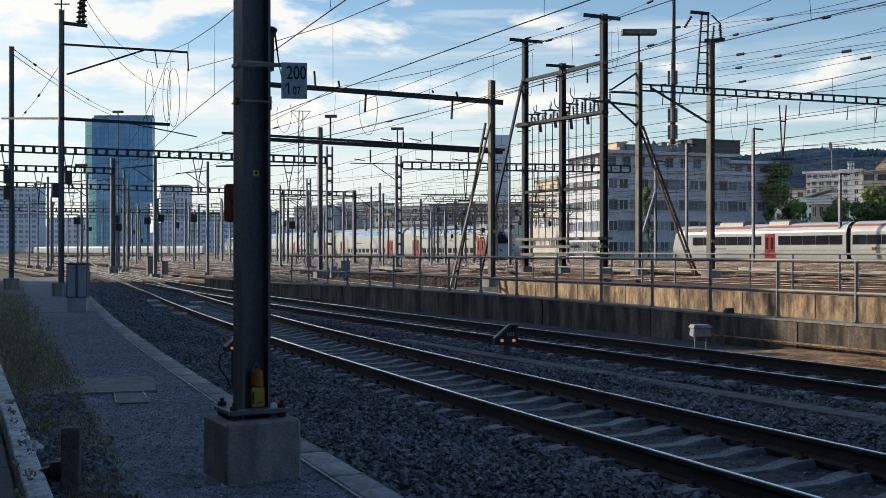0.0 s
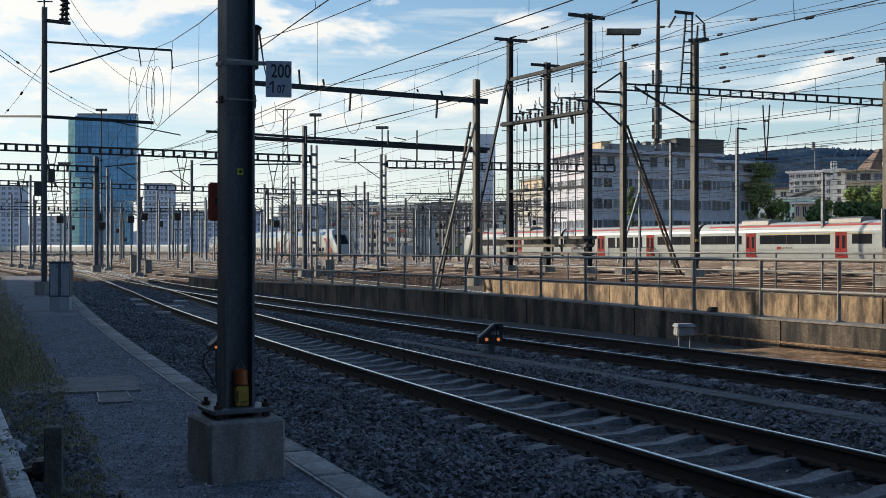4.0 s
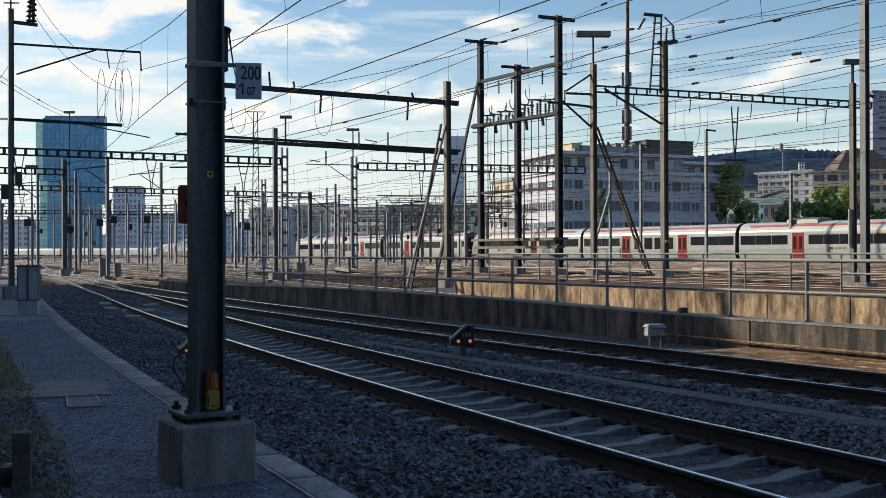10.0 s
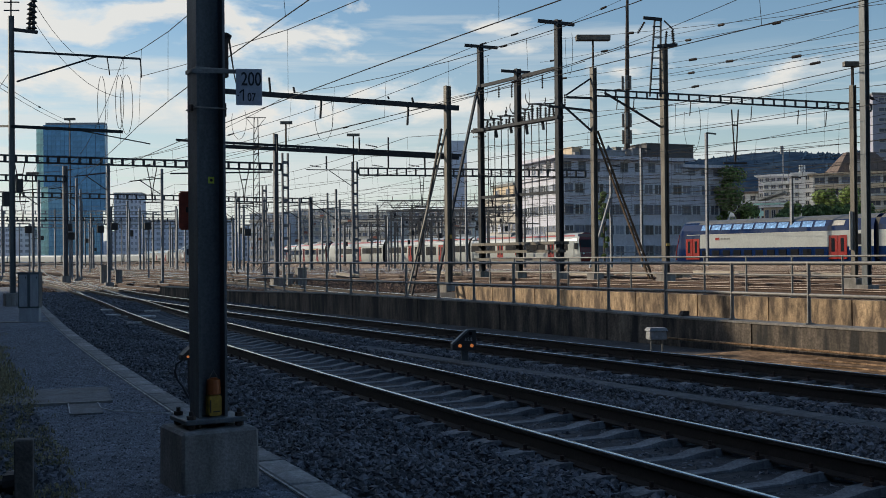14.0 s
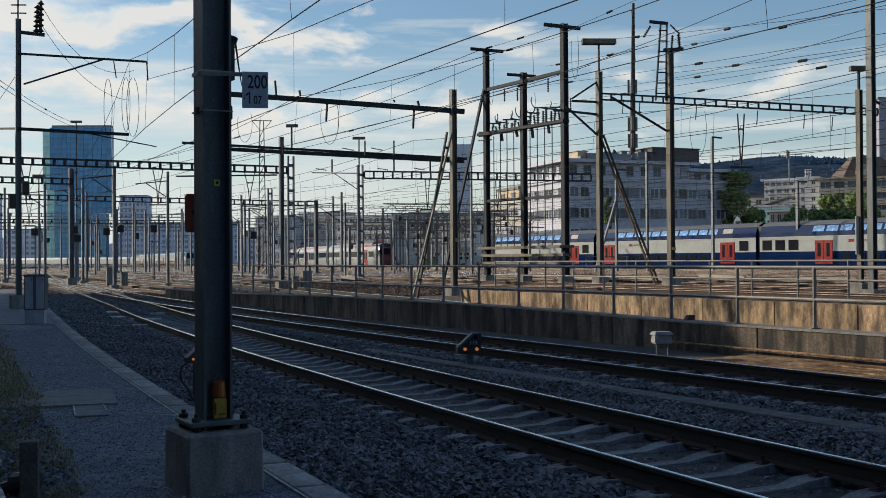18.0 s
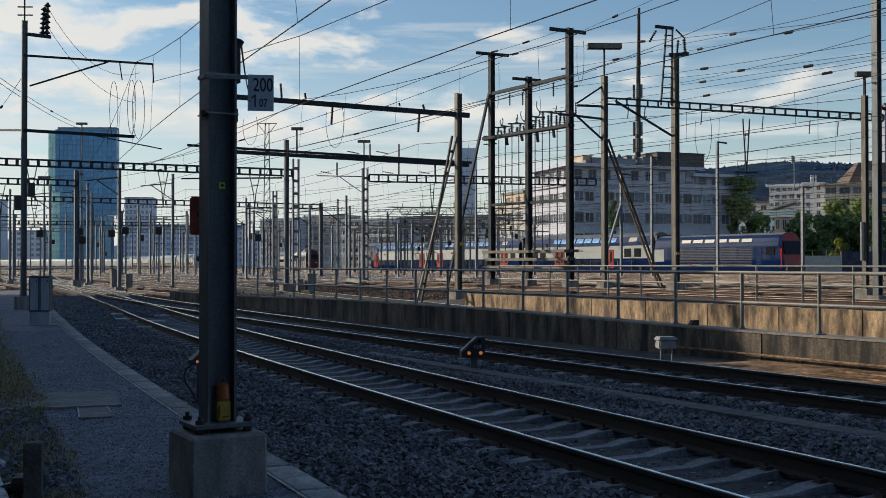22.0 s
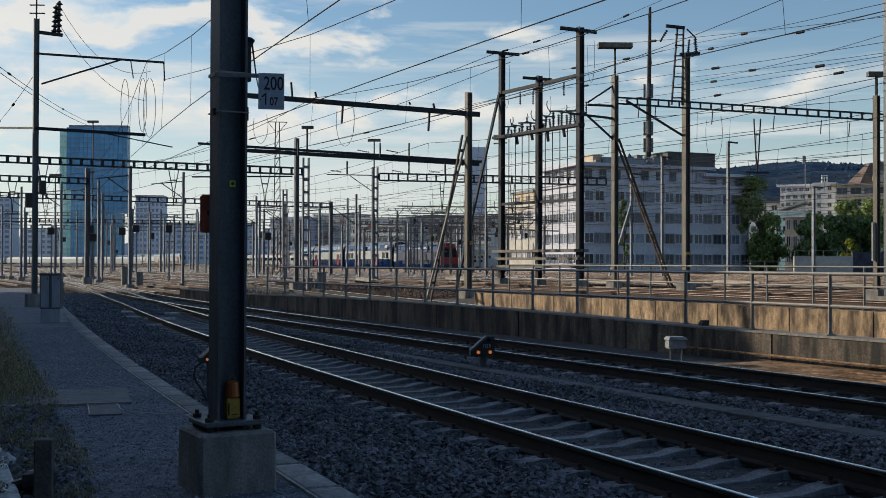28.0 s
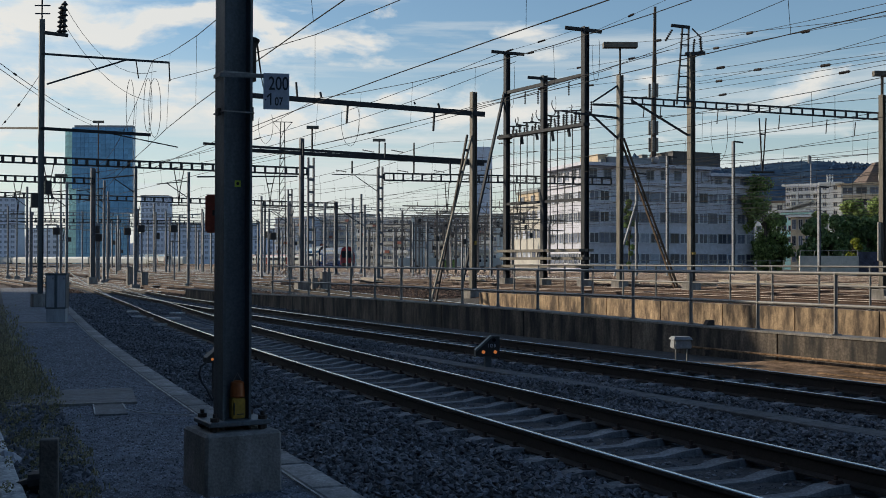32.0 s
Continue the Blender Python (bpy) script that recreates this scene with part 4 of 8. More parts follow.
def double_car(kind, role):
    """Double-deck coach; kind: blue or white; role: cab, middle, last or tail."""
    L = 25.0 if kind == "blue" else 26.3
    if kind == "blue":
        mats, lab = ("train_blue", "train_grey", "train_blue", "roof_grey", "train_blue", "train_blue"), "dark blue and white double-deck commuter coach with red doors"
        bands = [(1.6, 0), (3.0, 1), (4.1, 2), (9, 3)]
    else:
        mats, lab = ("roof_grey", "train_grey", "train_grey", "train_grey", "train_grey", "train_grey"), "silver white double-deck long-distance coach with red doors"
        bands = [(0.72, 0), (3.0, 1), (4.1, 2), (9, 3)]
    c = car("double_deck_coach", lab, L, DOUBLE, mats, bands, front=0.28 if role == "cab" else 0.0, rear=1.15 if role == "tail" else 0.0, group=kind + " double-deck train", nose=0 if kind == "blue" and role == "cab" else None)
    if kind == "white":
        doors, lo, hi, small = [-8.9, 9.2], -7.4, 7.4, ()
        if role == "cab":
            doors = [-8.9]
    elif role == "last":
        doors, lo, hi, small = [4.6, -4.8], -6.2, 6.0, (11.3, 9.7, 8.1, -8.2, -9.9)
    elif role == "cab":
        doors, lo, hi, small = [-8.5, 9.7], -7.2, 8.6, (-10.7,)
    else:
        doors, lo, hi, small = [-8.5, 9.9], -7.2, 8.6, (-10.7,)
    n = round((hi - lo) / 1.5)
    w = (hi - lo) / n
    for i in range(n):
        x = lo + w * (i + 0.5)
        panel("upper_window", c, x, 3.74, w - 0.26, 0.58, 1.275, "glass_blue", 0.443)
        if all(abs(x - d) > 1.3 for d in doors):
            panel("lower_window", c, x, 1.18, w - 0.5, 0.6, 1.40, "glass")
    for x in small:
        panel("window", c, x, 2.3, 1.15, 0.95, 1.405, "glass")
    for x in doors:
        for s in (-0.5, 0.5):
            for ob in panel("door_leaf", c, x + s, 1.62, 0.96, 2.1, 1.415, "train_red", label="red door leaf"):
                side = 1 if ob.matrix_basis.translation.y > 0 else -1
                p = part("door_window", side_panel(0.36, 1.2, 0.02), M["glass"], ob)
                p.matrix_basis = Matrix.Translation((0, side * 0.028, 0.2))
    if kind == "blue":
        panel("waist_line", c, 0, 3.05, L - 4, 0.06, 1.405, "white_paint")
        emblem(c, 6.2 if role != "last" else 1.6, 2.6, 1.405)
        panel("vent", c, -8.5 if role != "last" else -9.0, 3.76, 1.3, 0.5, 1.275, "facade_light", 0.443)
    else:
        emblem(c, 3.2, 2.3, 1.405)
    if role == "cab":
        for s in (-1, 1):
            bm = B()
            pipe(bm, [(L / 2 - 0.24 - 0.28 * max(0, z - 1.35), s * 1.24, z) for z in (0.5, 0.9, 1.35, 2.0, 2.6, 3.1)], 0.06, 6)
            part("nose_edge", bm, M["train_red"], c, "red edge strip round the nose")
        for k in range(4):
            panel("roof_panel", c, -7.5 + 5.2 * k, 4.15, 2.0, 0.3, 1.0, "roof_grey", 0.9)
        bm = B()
        box(bm, (0, 0, 0), (0.06, 2.0, 1.2), Matrix.Translation((L / 2 - 0.61, 0, 2.75)) @ Matrix.Rotation(-0.27, 4, "Y"))
        part("windscreen", bm, M["glass"], c)
    if role == "tail":
        bm = B()
        box(bm, (0, 0, 0), (0.08, 1.9, 2.2), Matrix.Translation((-L / 2 + 0.25 + 1.15 * 1.45 - 0.03, 0, 2.8)) @ Matrix.Rotation(0.855, 4, "Y"))
        part("windscreen", bm, M["glass"], c)
        for s in (-1, 1):
            bm = B()
            vs = [bm.verts.new((-L / 2 + q, s * (1.41 if k < 4 else 1.36), z)) for k, (q, z) in enumerate(((2.0, 0.75), (3.3, 0.75), (6.3, 3.0), (5.0, 3.0), (2.0, 0.75), (3.3, 0.75), (6.3, 3.0), (5.0, 3.0)))]
            for f in ((3, 2, 1, 0), (4, 5, 6, 7), (0, 1, 5, 4), (1, 2, 6, 5), (2, 3, 7, 6), (3, 0, 4, 7)):
                bm.faces.new([vs[i] for i in f])
            part("nose_wedge", bm, M["train_red"], c, "slanting red wedge behind the cab")
            bm = B()
            rod(bm, (-L / 2 + 0.2, s * 0.85, 1.2), (-L / 2 + 0.32, s * 0.85, 1.2), 0.12, 10)
            part("tail_lamp", bm, M["train_red"], c)
        panel("cab_window", c, -L / 2 + 4.0, 2.5, 0.9, 0.8, 1.40, "glass")
    if role != "cab":
        gangway(c, L, 4.1, rear=False)
    if role != "tail":
        gangway(c, L, 4.1)
    return c, L


def locomotive():
    L = 18.6
    c = car("locomotive", "dark blue electric locomotive with louvred sides and red front", L, LOCO, ("train_blue", "train_blue", "train_blue", "roof_grey", "loco_red", "train_blue"),
            [(1.46, 0), (2.9, 1), (3.9, 2), (9, 3)], front=0.0, rear=0.22, group="blue double-deck train")
    for k in range(11):
        panel("louvre", c, 0.2, 1.0 + 0.16 * k, 10.5, 0.06, 1.44, "black")
    for k in range(6):
        panel("roof_window", c, 4.2 - 1.7 * k, 3.35, 1.35, 0.34, 1.31, "roof_grey", 0.33)
    panel("white_patch", c, 8.3, 1.95, 1.5, 1.3, 1.442, "train_grey")
    panel("cab_window", c, -7.4, 2.3, 1.1, 0.8, 1.445, "glass")
    panel("cab_door", c, -6.0, 1.8, 0.7, 1.9, 1.44, "train_blue")
    panel("front_side", c, -L / 2 + 0.75, 1.6, 0.5, 1.8, 1.36, "loco_red", label="red cab corner")
    emblem(c, 3.6, 0.95, 1.45)
    bm = B()
    box(bm, (0, 0, 0), (0.08, 2.3, 1.3), Matrix.Translation((-L / 2 + 0.47, 0, 2.6)) @ Matrix.Rotation(0.22, 4, "Y"))
    part("windscreen", bm, M["glass"], c)
    bm = B()
    box(bm, (-L / 2 + 0.15, 0, 0.7), (0.3, 2.4, 0.5))
    part("buffer_beam", bm, M["black"], c)
    return c, L


def train(cars):
    """Cars coupled in order from the front: (object, distance of its middle behind the train's front, length)."""
    out, s = [], 0.0
    for ob, L in cars:
        out.append((ob, s + L / 2, L))
        s += L
    return out


REGIONAL = train([regional_car("cab"), regional_car("middle"), regional_car("motor")])
_second = train([regional_car("cab"), regional_car("middle"), regional_car("motor")])
REGIONAL += [(ob, s + 74.4, L) for ob, s, L in _second]
COMMUTER = train([double_car("blue", "cab"), double_car("blue", "middle"), double_car("blue", "last"), locomotive()])
EXPRESS = train([double_car("white", "middle") for _ in range(6)] + [double_car("white", "tail")])


# ---- buildings ----
def facade_building(name, corner, dx, dy, height, floors, bays_x, bays_y, mat, label, first=1.0, win=(0.62, 0.55), wmat="win", fmat="facade_light", roof="roof_grey", blinds=0.0, seed=1, overhang=0.0, ledges=False, host=None, origin=(0, 0, 0), storey=None, rim=0.12, pale=0.0):
    """A building from its near corner, with its two seen faces along dx and dy; each window is a recessed pane in a frame."""
    rnd = random.Random(seed)
    b = host or thing(name, Matrix.Translation(corner), label, "building", "city buildings")
    org = Vector(origin)
    dx, dy = Vector((*dx, 0)), Vector((*dy, 0))
    bm = B()
    dip = Vector((0, 0, -1 if host is None else 0)) + org
    ps = [dip, dx + dip, dx + dy + dip, dy + dip]
    lo = [bm.verts.new(p) for p in ps]
    hi = [bm.verts.new(p + Vector((0, 0, height + (1 if host is None else 0)))) for p in ps]
    for i in range(4):
        bm.faces.new((lo[i], lo[(i + 1) % 4], hi[(i + 1) % 4], hi[i]))
    bm.faces.new(hi)
    part("wall", bm, M[mat], b)
    bm = B()
    o = overhang + 0.25
    ex, ey = dx.normalized() * o, dy.normalized() * o
    ps = [p + org for p in (-ex - ey, dx + ex - ey, dx + dy + ex + ey, dy - ex + ey)]
    for z0, z1 in ((height, height + 0.45),):
        lo = [bm.verts.new(p + Vector((0, 0, z0))) for p in ps]
        hi = [bm.verts.new(p + Vector((0, 0, z1))) for p in ps]
        for i in range(4):
            bm.faces.new((lo[i], lo[(i + 1) % 4], hi[(i + 1) % 4], hi[i]))
        bm.faces.new(hi)
        bm.faces.new(lo[::-1])
    part("roof", bm, M[roof], b)
    fh = storey or (height - first) / floors
    for d, other, bays in ((dx, dy, bays_x), (dy, dx, bays_y)):
        if not bays:
            continue
        n = -other.normalized()
        turn = math.atan2(d.y, d.x)
        w = d.length / bays
        ww, wh = w * win[0], fh * win[1]
        bm = B()
        box(bm, (0, 0, 0), (ww, 0.12, wh))
        me = mesh_of("window", bm, M[wmat])
        bm = B()
        box(bm, (0, 0, 0), (ww, 0.12, wh))
        me2 = mesh_of("window", bm, M["win_light"])
        frames = []
        for key in (fmat, "win_frame"):
            bm = B()
            for sx in (-1, 1):
                box(bm, (sx * ww / 2, 0, 0), (rim, 0.2, wh + rim))
            for sz in (-1, 1):
                box(bm, (0, 0, sz * wh / 2), (ww, 0.2, rim))
            box(bm, (0, 0, 0), (rim * 0.65, 0.16, wh))
            frames.append(mesh_of("window_frame", bm, M[key]))
        for f in range(floors):
            for k in range(bays):
                p = org + d.normalized() * w * (k + 0.5) + n * 0.02 + Vector((0, 0, first + fh * (f + 0.55)))
                m = Matrix.Translation(p) @ Matrix.Rotation(turn, 4, "Z")
                q = share("window", me2 if rnd.random() < blinds else me, b, m)
                share("window_frame", frames[rnd.random() < pale], q, Matrix())
        if ledges:
            for f in range(floors):
                bm = B()
                z = first + fh * (f + 0.08)
                bar(bm, n * 0.1 + Vector((0, 0, z)), d + n * 0.1 + Vector((0, 0, z)), 0.5, 0.22)
                part("ledge", bm, M["facade_light"], b)
    return b


office = facade_building("office_building", (22.3, 150, 0.2), (25.6, 10.0), (-4.2, 14.0), 12.1, 4, 17, 9, "facade", "blue-grey office building with window bands and a set-back top storey", first=0.35, storey=2.87, win=(0.85, 0.47), blinds=0.2, seed=4, overhang=0.1, fmat="facade_dark", roof="facade", rim=0.09, pale=0.5)
FW, SW = Vector((25.6, 10.0, 0)).normalized(), Vector((-4.2, 14.0, 0)).normalized()
for a, e, h, bays in ((0.0, 20.6, 2.35, 9), (20.7, 27.3, 1.5, 3)):
    o = FW * a + SW * 1.0 + Vector((0, 0, 12.3))
    facade_building("", None, tuple((FW * (e - a)).xy), tuple((SW * 12.6).xy), h, 1, bays, 5 if a == 0 else 0, "facade", "", first=0.1, win=(0.5, 0.6), blinds=0.1, seed=5, overhang=0.8, fmat="facade_dark", roof="facade", host=office, origin=tuple(o), rim=0.07, pale=0.15)
for name, x, y, z, size, mt, lab in (("penthouse", 15.3, 9.5, 15.0, (8.0, 6, 2.0), "roof_dark", "dark set-back penthouse"), ("penthouse", 11.2, 8.0, 15.0, (2.6, 4, 1.3), "facade_dark", "low grey roof housing"), ("roof_plant", 5.6, 7.0, 15.0, (7.0, 5, 1.0), "facade_dark", "grey roof plant housing"), ("parapet_wall", 1.6, 6.2, 15.0, (1.5, 5, 1.35), "facade_beige", "sunlit beige wall on the roof"), ("chimney", 8.8, 7.0, 15.0, (0.9, 0.9, 1.6), "roof_grey", "")):
    bm = B()
    box(bm, (0, 0, size[2] / 2), size)
    box(bm, (0, 0, size[2] + 0.06), (size[0] + 0.3, size[1] + 0.3, 0.12))
    q = part(name, bm, M[mt], office, lab)
    q.matrix_basis = Matrix.Translation((x, y, z)) @ Matrix.Rotation(0.371, 4, "Z")
for k in range(6):
    bm = B()
    box(bm, (0, 0, 0.35 + 0.08 * (k % 3)), (0.7 + 0.25 * (k % 2), 0.8, 0.7 + 0.16 * (k % 3)))
    q = part("roof_vent", bm, M["facade_light" if k % 2 else "roof_grey"], office)
    q.matrix_basis = Matrix.Translation(FW * (3.2 + 1.35 * k) + SW * 2.4 + Vector((0, 0, 15.0))) @ Matrix.Rotation(0.371, 4, "Z")
for k in range(5):
    bm = B()
    z = 0.55 + 2.87 * k if k < 4 else 11.9
    bar(bm, FW * -0.05 - SW * 0.06 + Vector((0, 0, z + 0.42)), FW * 27.5 - SW * 0.06 + Vector((0, 0, z + 0.42)), 0.12, 0.14)
    part("ledge", bm, M["facade"], office)
bm = B()
bar(bm, FW * 0.2 + SW * 0.15 + Vector((0, 0, 13.35)), FW * 27.2 + SW * 0.15 + Vector((0, 0, 13.35)), 0.05, 0.05)
bar(bm, FW * 0.2 + SW * 0.15 + Vector((0, 0, 12.95)), FW * 27.2 + SW * 0.15 + Vector((0, 0, 12.95)), 0.04, 0.04)
part("terrace_rail", bm, M["galv"], office, "thin railing along the top terrace")
facade_building("annex_building", (18.6, 168, 0.2), (8.0, 3.1), (-4.6, 15.3), 10.2, 3, 0, 8, "facade_light", "pale low annex beside the office building", first=1.0, blinds=0.35, seed=7, win=(0.66, 0.42), rim=0.08, roof="facade_light")
facade_building("stair_tower", (18.8, 182, 0.2), (6.0, 2.3), (-2.7, 9.0), 13.0, 1, 0, 2, "facade_beige", "beige block behind the annex roof", first=10.6, seed=8, win=(0.3, 0.5))

tower = thing("glass_tower", Matrix.Translation((0, 0, 0)), "tall blue glass office tower", "building", "city buildings")
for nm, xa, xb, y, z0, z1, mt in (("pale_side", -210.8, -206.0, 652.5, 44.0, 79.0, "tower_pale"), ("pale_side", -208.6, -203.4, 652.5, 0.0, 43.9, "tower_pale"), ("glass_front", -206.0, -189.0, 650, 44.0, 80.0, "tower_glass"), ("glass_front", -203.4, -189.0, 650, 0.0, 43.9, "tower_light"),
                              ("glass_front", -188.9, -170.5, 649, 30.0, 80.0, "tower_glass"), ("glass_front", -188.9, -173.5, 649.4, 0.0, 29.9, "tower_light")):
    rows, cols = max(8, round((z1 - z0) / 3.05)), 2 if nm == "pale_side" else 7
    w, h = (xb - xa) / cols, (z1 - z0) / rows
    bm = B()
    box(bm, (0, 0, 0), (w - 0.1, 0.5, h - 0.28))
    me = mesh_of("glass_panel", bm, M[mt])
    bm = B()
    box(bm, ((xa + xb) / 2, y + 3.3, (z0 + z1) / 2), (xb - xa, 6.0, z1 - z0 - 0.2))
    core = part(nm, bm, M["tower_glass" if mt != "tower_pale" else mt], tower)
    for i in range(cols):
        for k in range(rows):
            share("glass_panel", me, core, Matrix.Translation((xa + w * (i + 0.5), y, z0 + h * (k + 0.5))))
bm = B()
box(bm, (-188, 653.5, 80.6), (34, 5.5, 1.4))
part("roof", bm, M["facade_dark"], tower)

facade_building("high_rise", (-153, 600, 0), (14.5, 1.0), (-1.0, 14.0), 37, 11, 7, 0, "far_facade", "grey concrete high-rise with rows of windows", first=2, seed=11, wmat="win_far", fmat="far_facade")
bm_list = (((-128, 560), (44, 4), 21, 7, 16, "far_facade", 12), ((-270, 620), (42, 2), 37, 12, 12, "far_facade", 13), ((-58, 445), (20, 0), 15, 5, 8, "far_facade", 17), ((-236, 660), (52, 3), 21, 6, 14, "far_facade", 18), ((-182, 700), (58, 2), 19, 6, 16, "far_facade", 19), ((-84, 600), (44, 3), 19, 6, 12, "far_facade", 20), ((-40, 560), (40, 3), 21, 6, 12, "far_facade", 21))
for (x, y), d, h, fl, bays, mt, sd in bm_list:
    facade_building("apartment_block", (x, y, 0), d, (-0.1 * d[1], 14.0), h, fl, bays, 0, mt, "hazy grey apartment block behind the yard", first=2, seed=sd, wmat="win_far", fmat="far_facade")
for k, (x, y, w, h, fl, bays, mt) in enumerate(((-56, 412, 15, 18.0, 5, 6, "far_facade"), (-40, 412, 17, 19.2, 6, 7, "terrace"), (-21, 338, 20, 14.9, 5, 9, "terrace"), (0, 345, 26, 15.9, 5, 10, "terrace"))):
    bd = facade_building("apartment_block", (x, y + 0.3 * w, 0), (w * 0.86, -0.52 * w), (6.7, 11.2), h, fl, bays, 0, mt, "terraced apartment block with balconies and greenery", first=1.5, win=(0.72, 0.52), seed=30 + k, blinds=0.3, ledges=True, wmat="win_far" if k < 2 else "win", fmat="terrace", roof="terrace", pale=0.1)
    along_x, out = Vector((0.856, -0.517, 0)), Vector((-0.517, -0.856, 0))
    for f in range(fl):
        bm = B()
        o = out * 1.2 + Vector((0, 0, 2.05 + (h - 1.5) / fl * f))
        bar(bm, along_x * 0.5 + o, along_x * (w - 0.5) + o, 0.08, 1.0)
        part("balcony_parapet", bm, M["terrace" if (f + k) % 2 else "facade_light"], bd)
    for q in range(4):
        bm = B()
        o = out * 1.35 + Vector((0, 0, 2.1 + (h - 1.5) / fl * (1 + (q + k) % (fl - 1))))
        bar(bm, along_x * w * (0.12 + 0.22 * q) + o, along_x * (w * (0.12 + 0.22 * q) + 1.8) + o, 0.1, 0.85)
        part("awning", bm, M["parapet_red"], bd, "faded orange-red balcony awning")
facade_building("high_office_block", (112.2, 258, 0), (30, 4), (3, 14), 39.0, 11, 5, 0, "block_grey", "plain grey-violet high office block beside the hillside houses", first=12, win=(0.5, 0.35), seed=41)
bm = B()
box(bm, (0, 0, 2.5), (9, 9, 56))
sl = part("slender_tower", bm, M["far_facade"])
sl.matrix_basis = at(27, 520, 25)
tagged(sl, "slender hazy grey tower far behind the yard", "building", "city buildings")

# houses on the slope
facade_building("hill_house", (83.6, 252, 0), (5.8, -2.8), (6, 11), 17.6, 5, 4, 0, "house_pale", "pale stepped house on the hillside", first=9, win=(0.6, 0.5), seed=51, ledges=True, roof="house_pale")
facade_building("hill_house", (84.6, 258, 0), (6.1, -2.9), (6, 10), 19.6, 6, 5, 0, "facade", "grey top storey of a stepped hillside house", first=9, win=(0.66, 0.5), seed=56, roof="house_pale", overhang=0.5)
th = facade_building("hill_house", (88.6, 247, 0), (4.1, -1.9), (5, 9), 19.3, 5, 2, 0, "house_pale", "tall pale house on the hillside", first=10, win=(0.35, 0.5), seed=52, roof="house_pale")
for k in range(3):
    bm = B()
    rod(bm, (2.6 + 0.55 * k, 2, 19.6), (2.6 + 0.55 * k, 2, 21.6), 0.2, 8)
    part("flue", bm, M["white_lum"], th, "white flue pipe")
bm = B()
rod(bm, (-1.2, 2, 18), (-1.2, 2, 25.8), 0.12, 6)
rod(bm, (-1.6, 2, 24.2), (-1.6, 2, 26.0), 0.3, 8)
bar(bm, (-1.6, 2, 25.0), (1.8, 2, 25.0), 0.12, 0.12)
part("roof_aerial", bm, M["facade_dark"], th, "thin roof aerial with a panel")
bh = facade_building("balcony_house", (91.2, 241, 0), (15.4, -7.2), (6, 12), 18.6, 5, 6, 0, "house_pale", "beige terrace house with broad balconies", first=6, win=(0.78, 0.55), seed=53, overhang=0.8, ledges=True, roof="facade_beige")
for z in (10.4, 13.2, 16.0):
    bm = B()
    bar(bm, (0.0, -1.3, z), (14.6, -8.2, z), 0.14, 1.0)
    part("balcony_parapet", bm, M["facade_beige"], bh)
bm = B()
box(bm, (11.5, 2.5, 21.4), (14, 9, 5.0), taper=(0.45, 0.2))
part("hipped_roof", bm, M["tile_brown"], bh, "brown tiled hipped roof")
bm = B()
box(bm, (8.6, -2.2, 20.6), (2.0, 2.0, 2.4), taper=(0.7, 1))
part("dormer", bm, M["facade_light"], bh, "pale gabled dormer")
gh = facade_building("gable_house", (76.3, 236, 0), (5.1, -2.4), (6, 9), 12.4, 4, 4, 0, "tower_pale", "pale green glazed house with a light sloping roof", first=3, win=(0.7, 0.5), seed=54, overhang=0.2, roof="house_pale")
bm = B()
vs = [bm.verts.new(q) for q in ((-0.6, 0.0, 12.5), (5.6, -2.9, 14.6), (9.5, 6, 14.6), (3, 9, 12.5), (-0.6, 0.0, 12.8), (5.6, -2.9, 15.0), (9.5, 6, 15.0), (3, 9, 12.8))]
for f in ((3, 2, 1, 0), (4, 5, 6, 7), (0, 1, 5, 4), (1, 2, 6, 5), (2, 3, 7, 6), (3, 0, 4, 7)):
    bm.faces.new([vs[i] for i in f])
part("sloping_roof", bm, M["facade_light"], gh, "light sloping roof slab")
facade_building("hill_house", (71.8, 216, 0), (4.6, -2.1), (5, 8), 10.6, 3, 4, 0, "facade_beige", "low cream house among the trees", first=1, win=(0.6, 0.6), seed=57, overhang=0.5, roof="house_pale")
facade_building("hill_house", (74.0, 264, 0), (10.8, -5.0), (6, 9), 15.8, 4, 5, 0, "house_pale", "pale house half hidden behind the trees", first=6, win=(0.5, 0.5), seed=58, overhang=0.6, roof="tile_brown")


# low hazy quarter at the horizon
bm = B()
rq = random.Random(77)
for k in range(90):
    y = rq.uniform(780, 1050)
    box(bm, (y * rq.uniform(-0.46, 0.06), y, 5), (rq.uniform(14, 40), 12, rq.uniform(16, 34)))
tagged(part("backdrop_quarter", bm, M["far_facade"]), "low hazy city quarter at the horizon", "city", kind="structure")


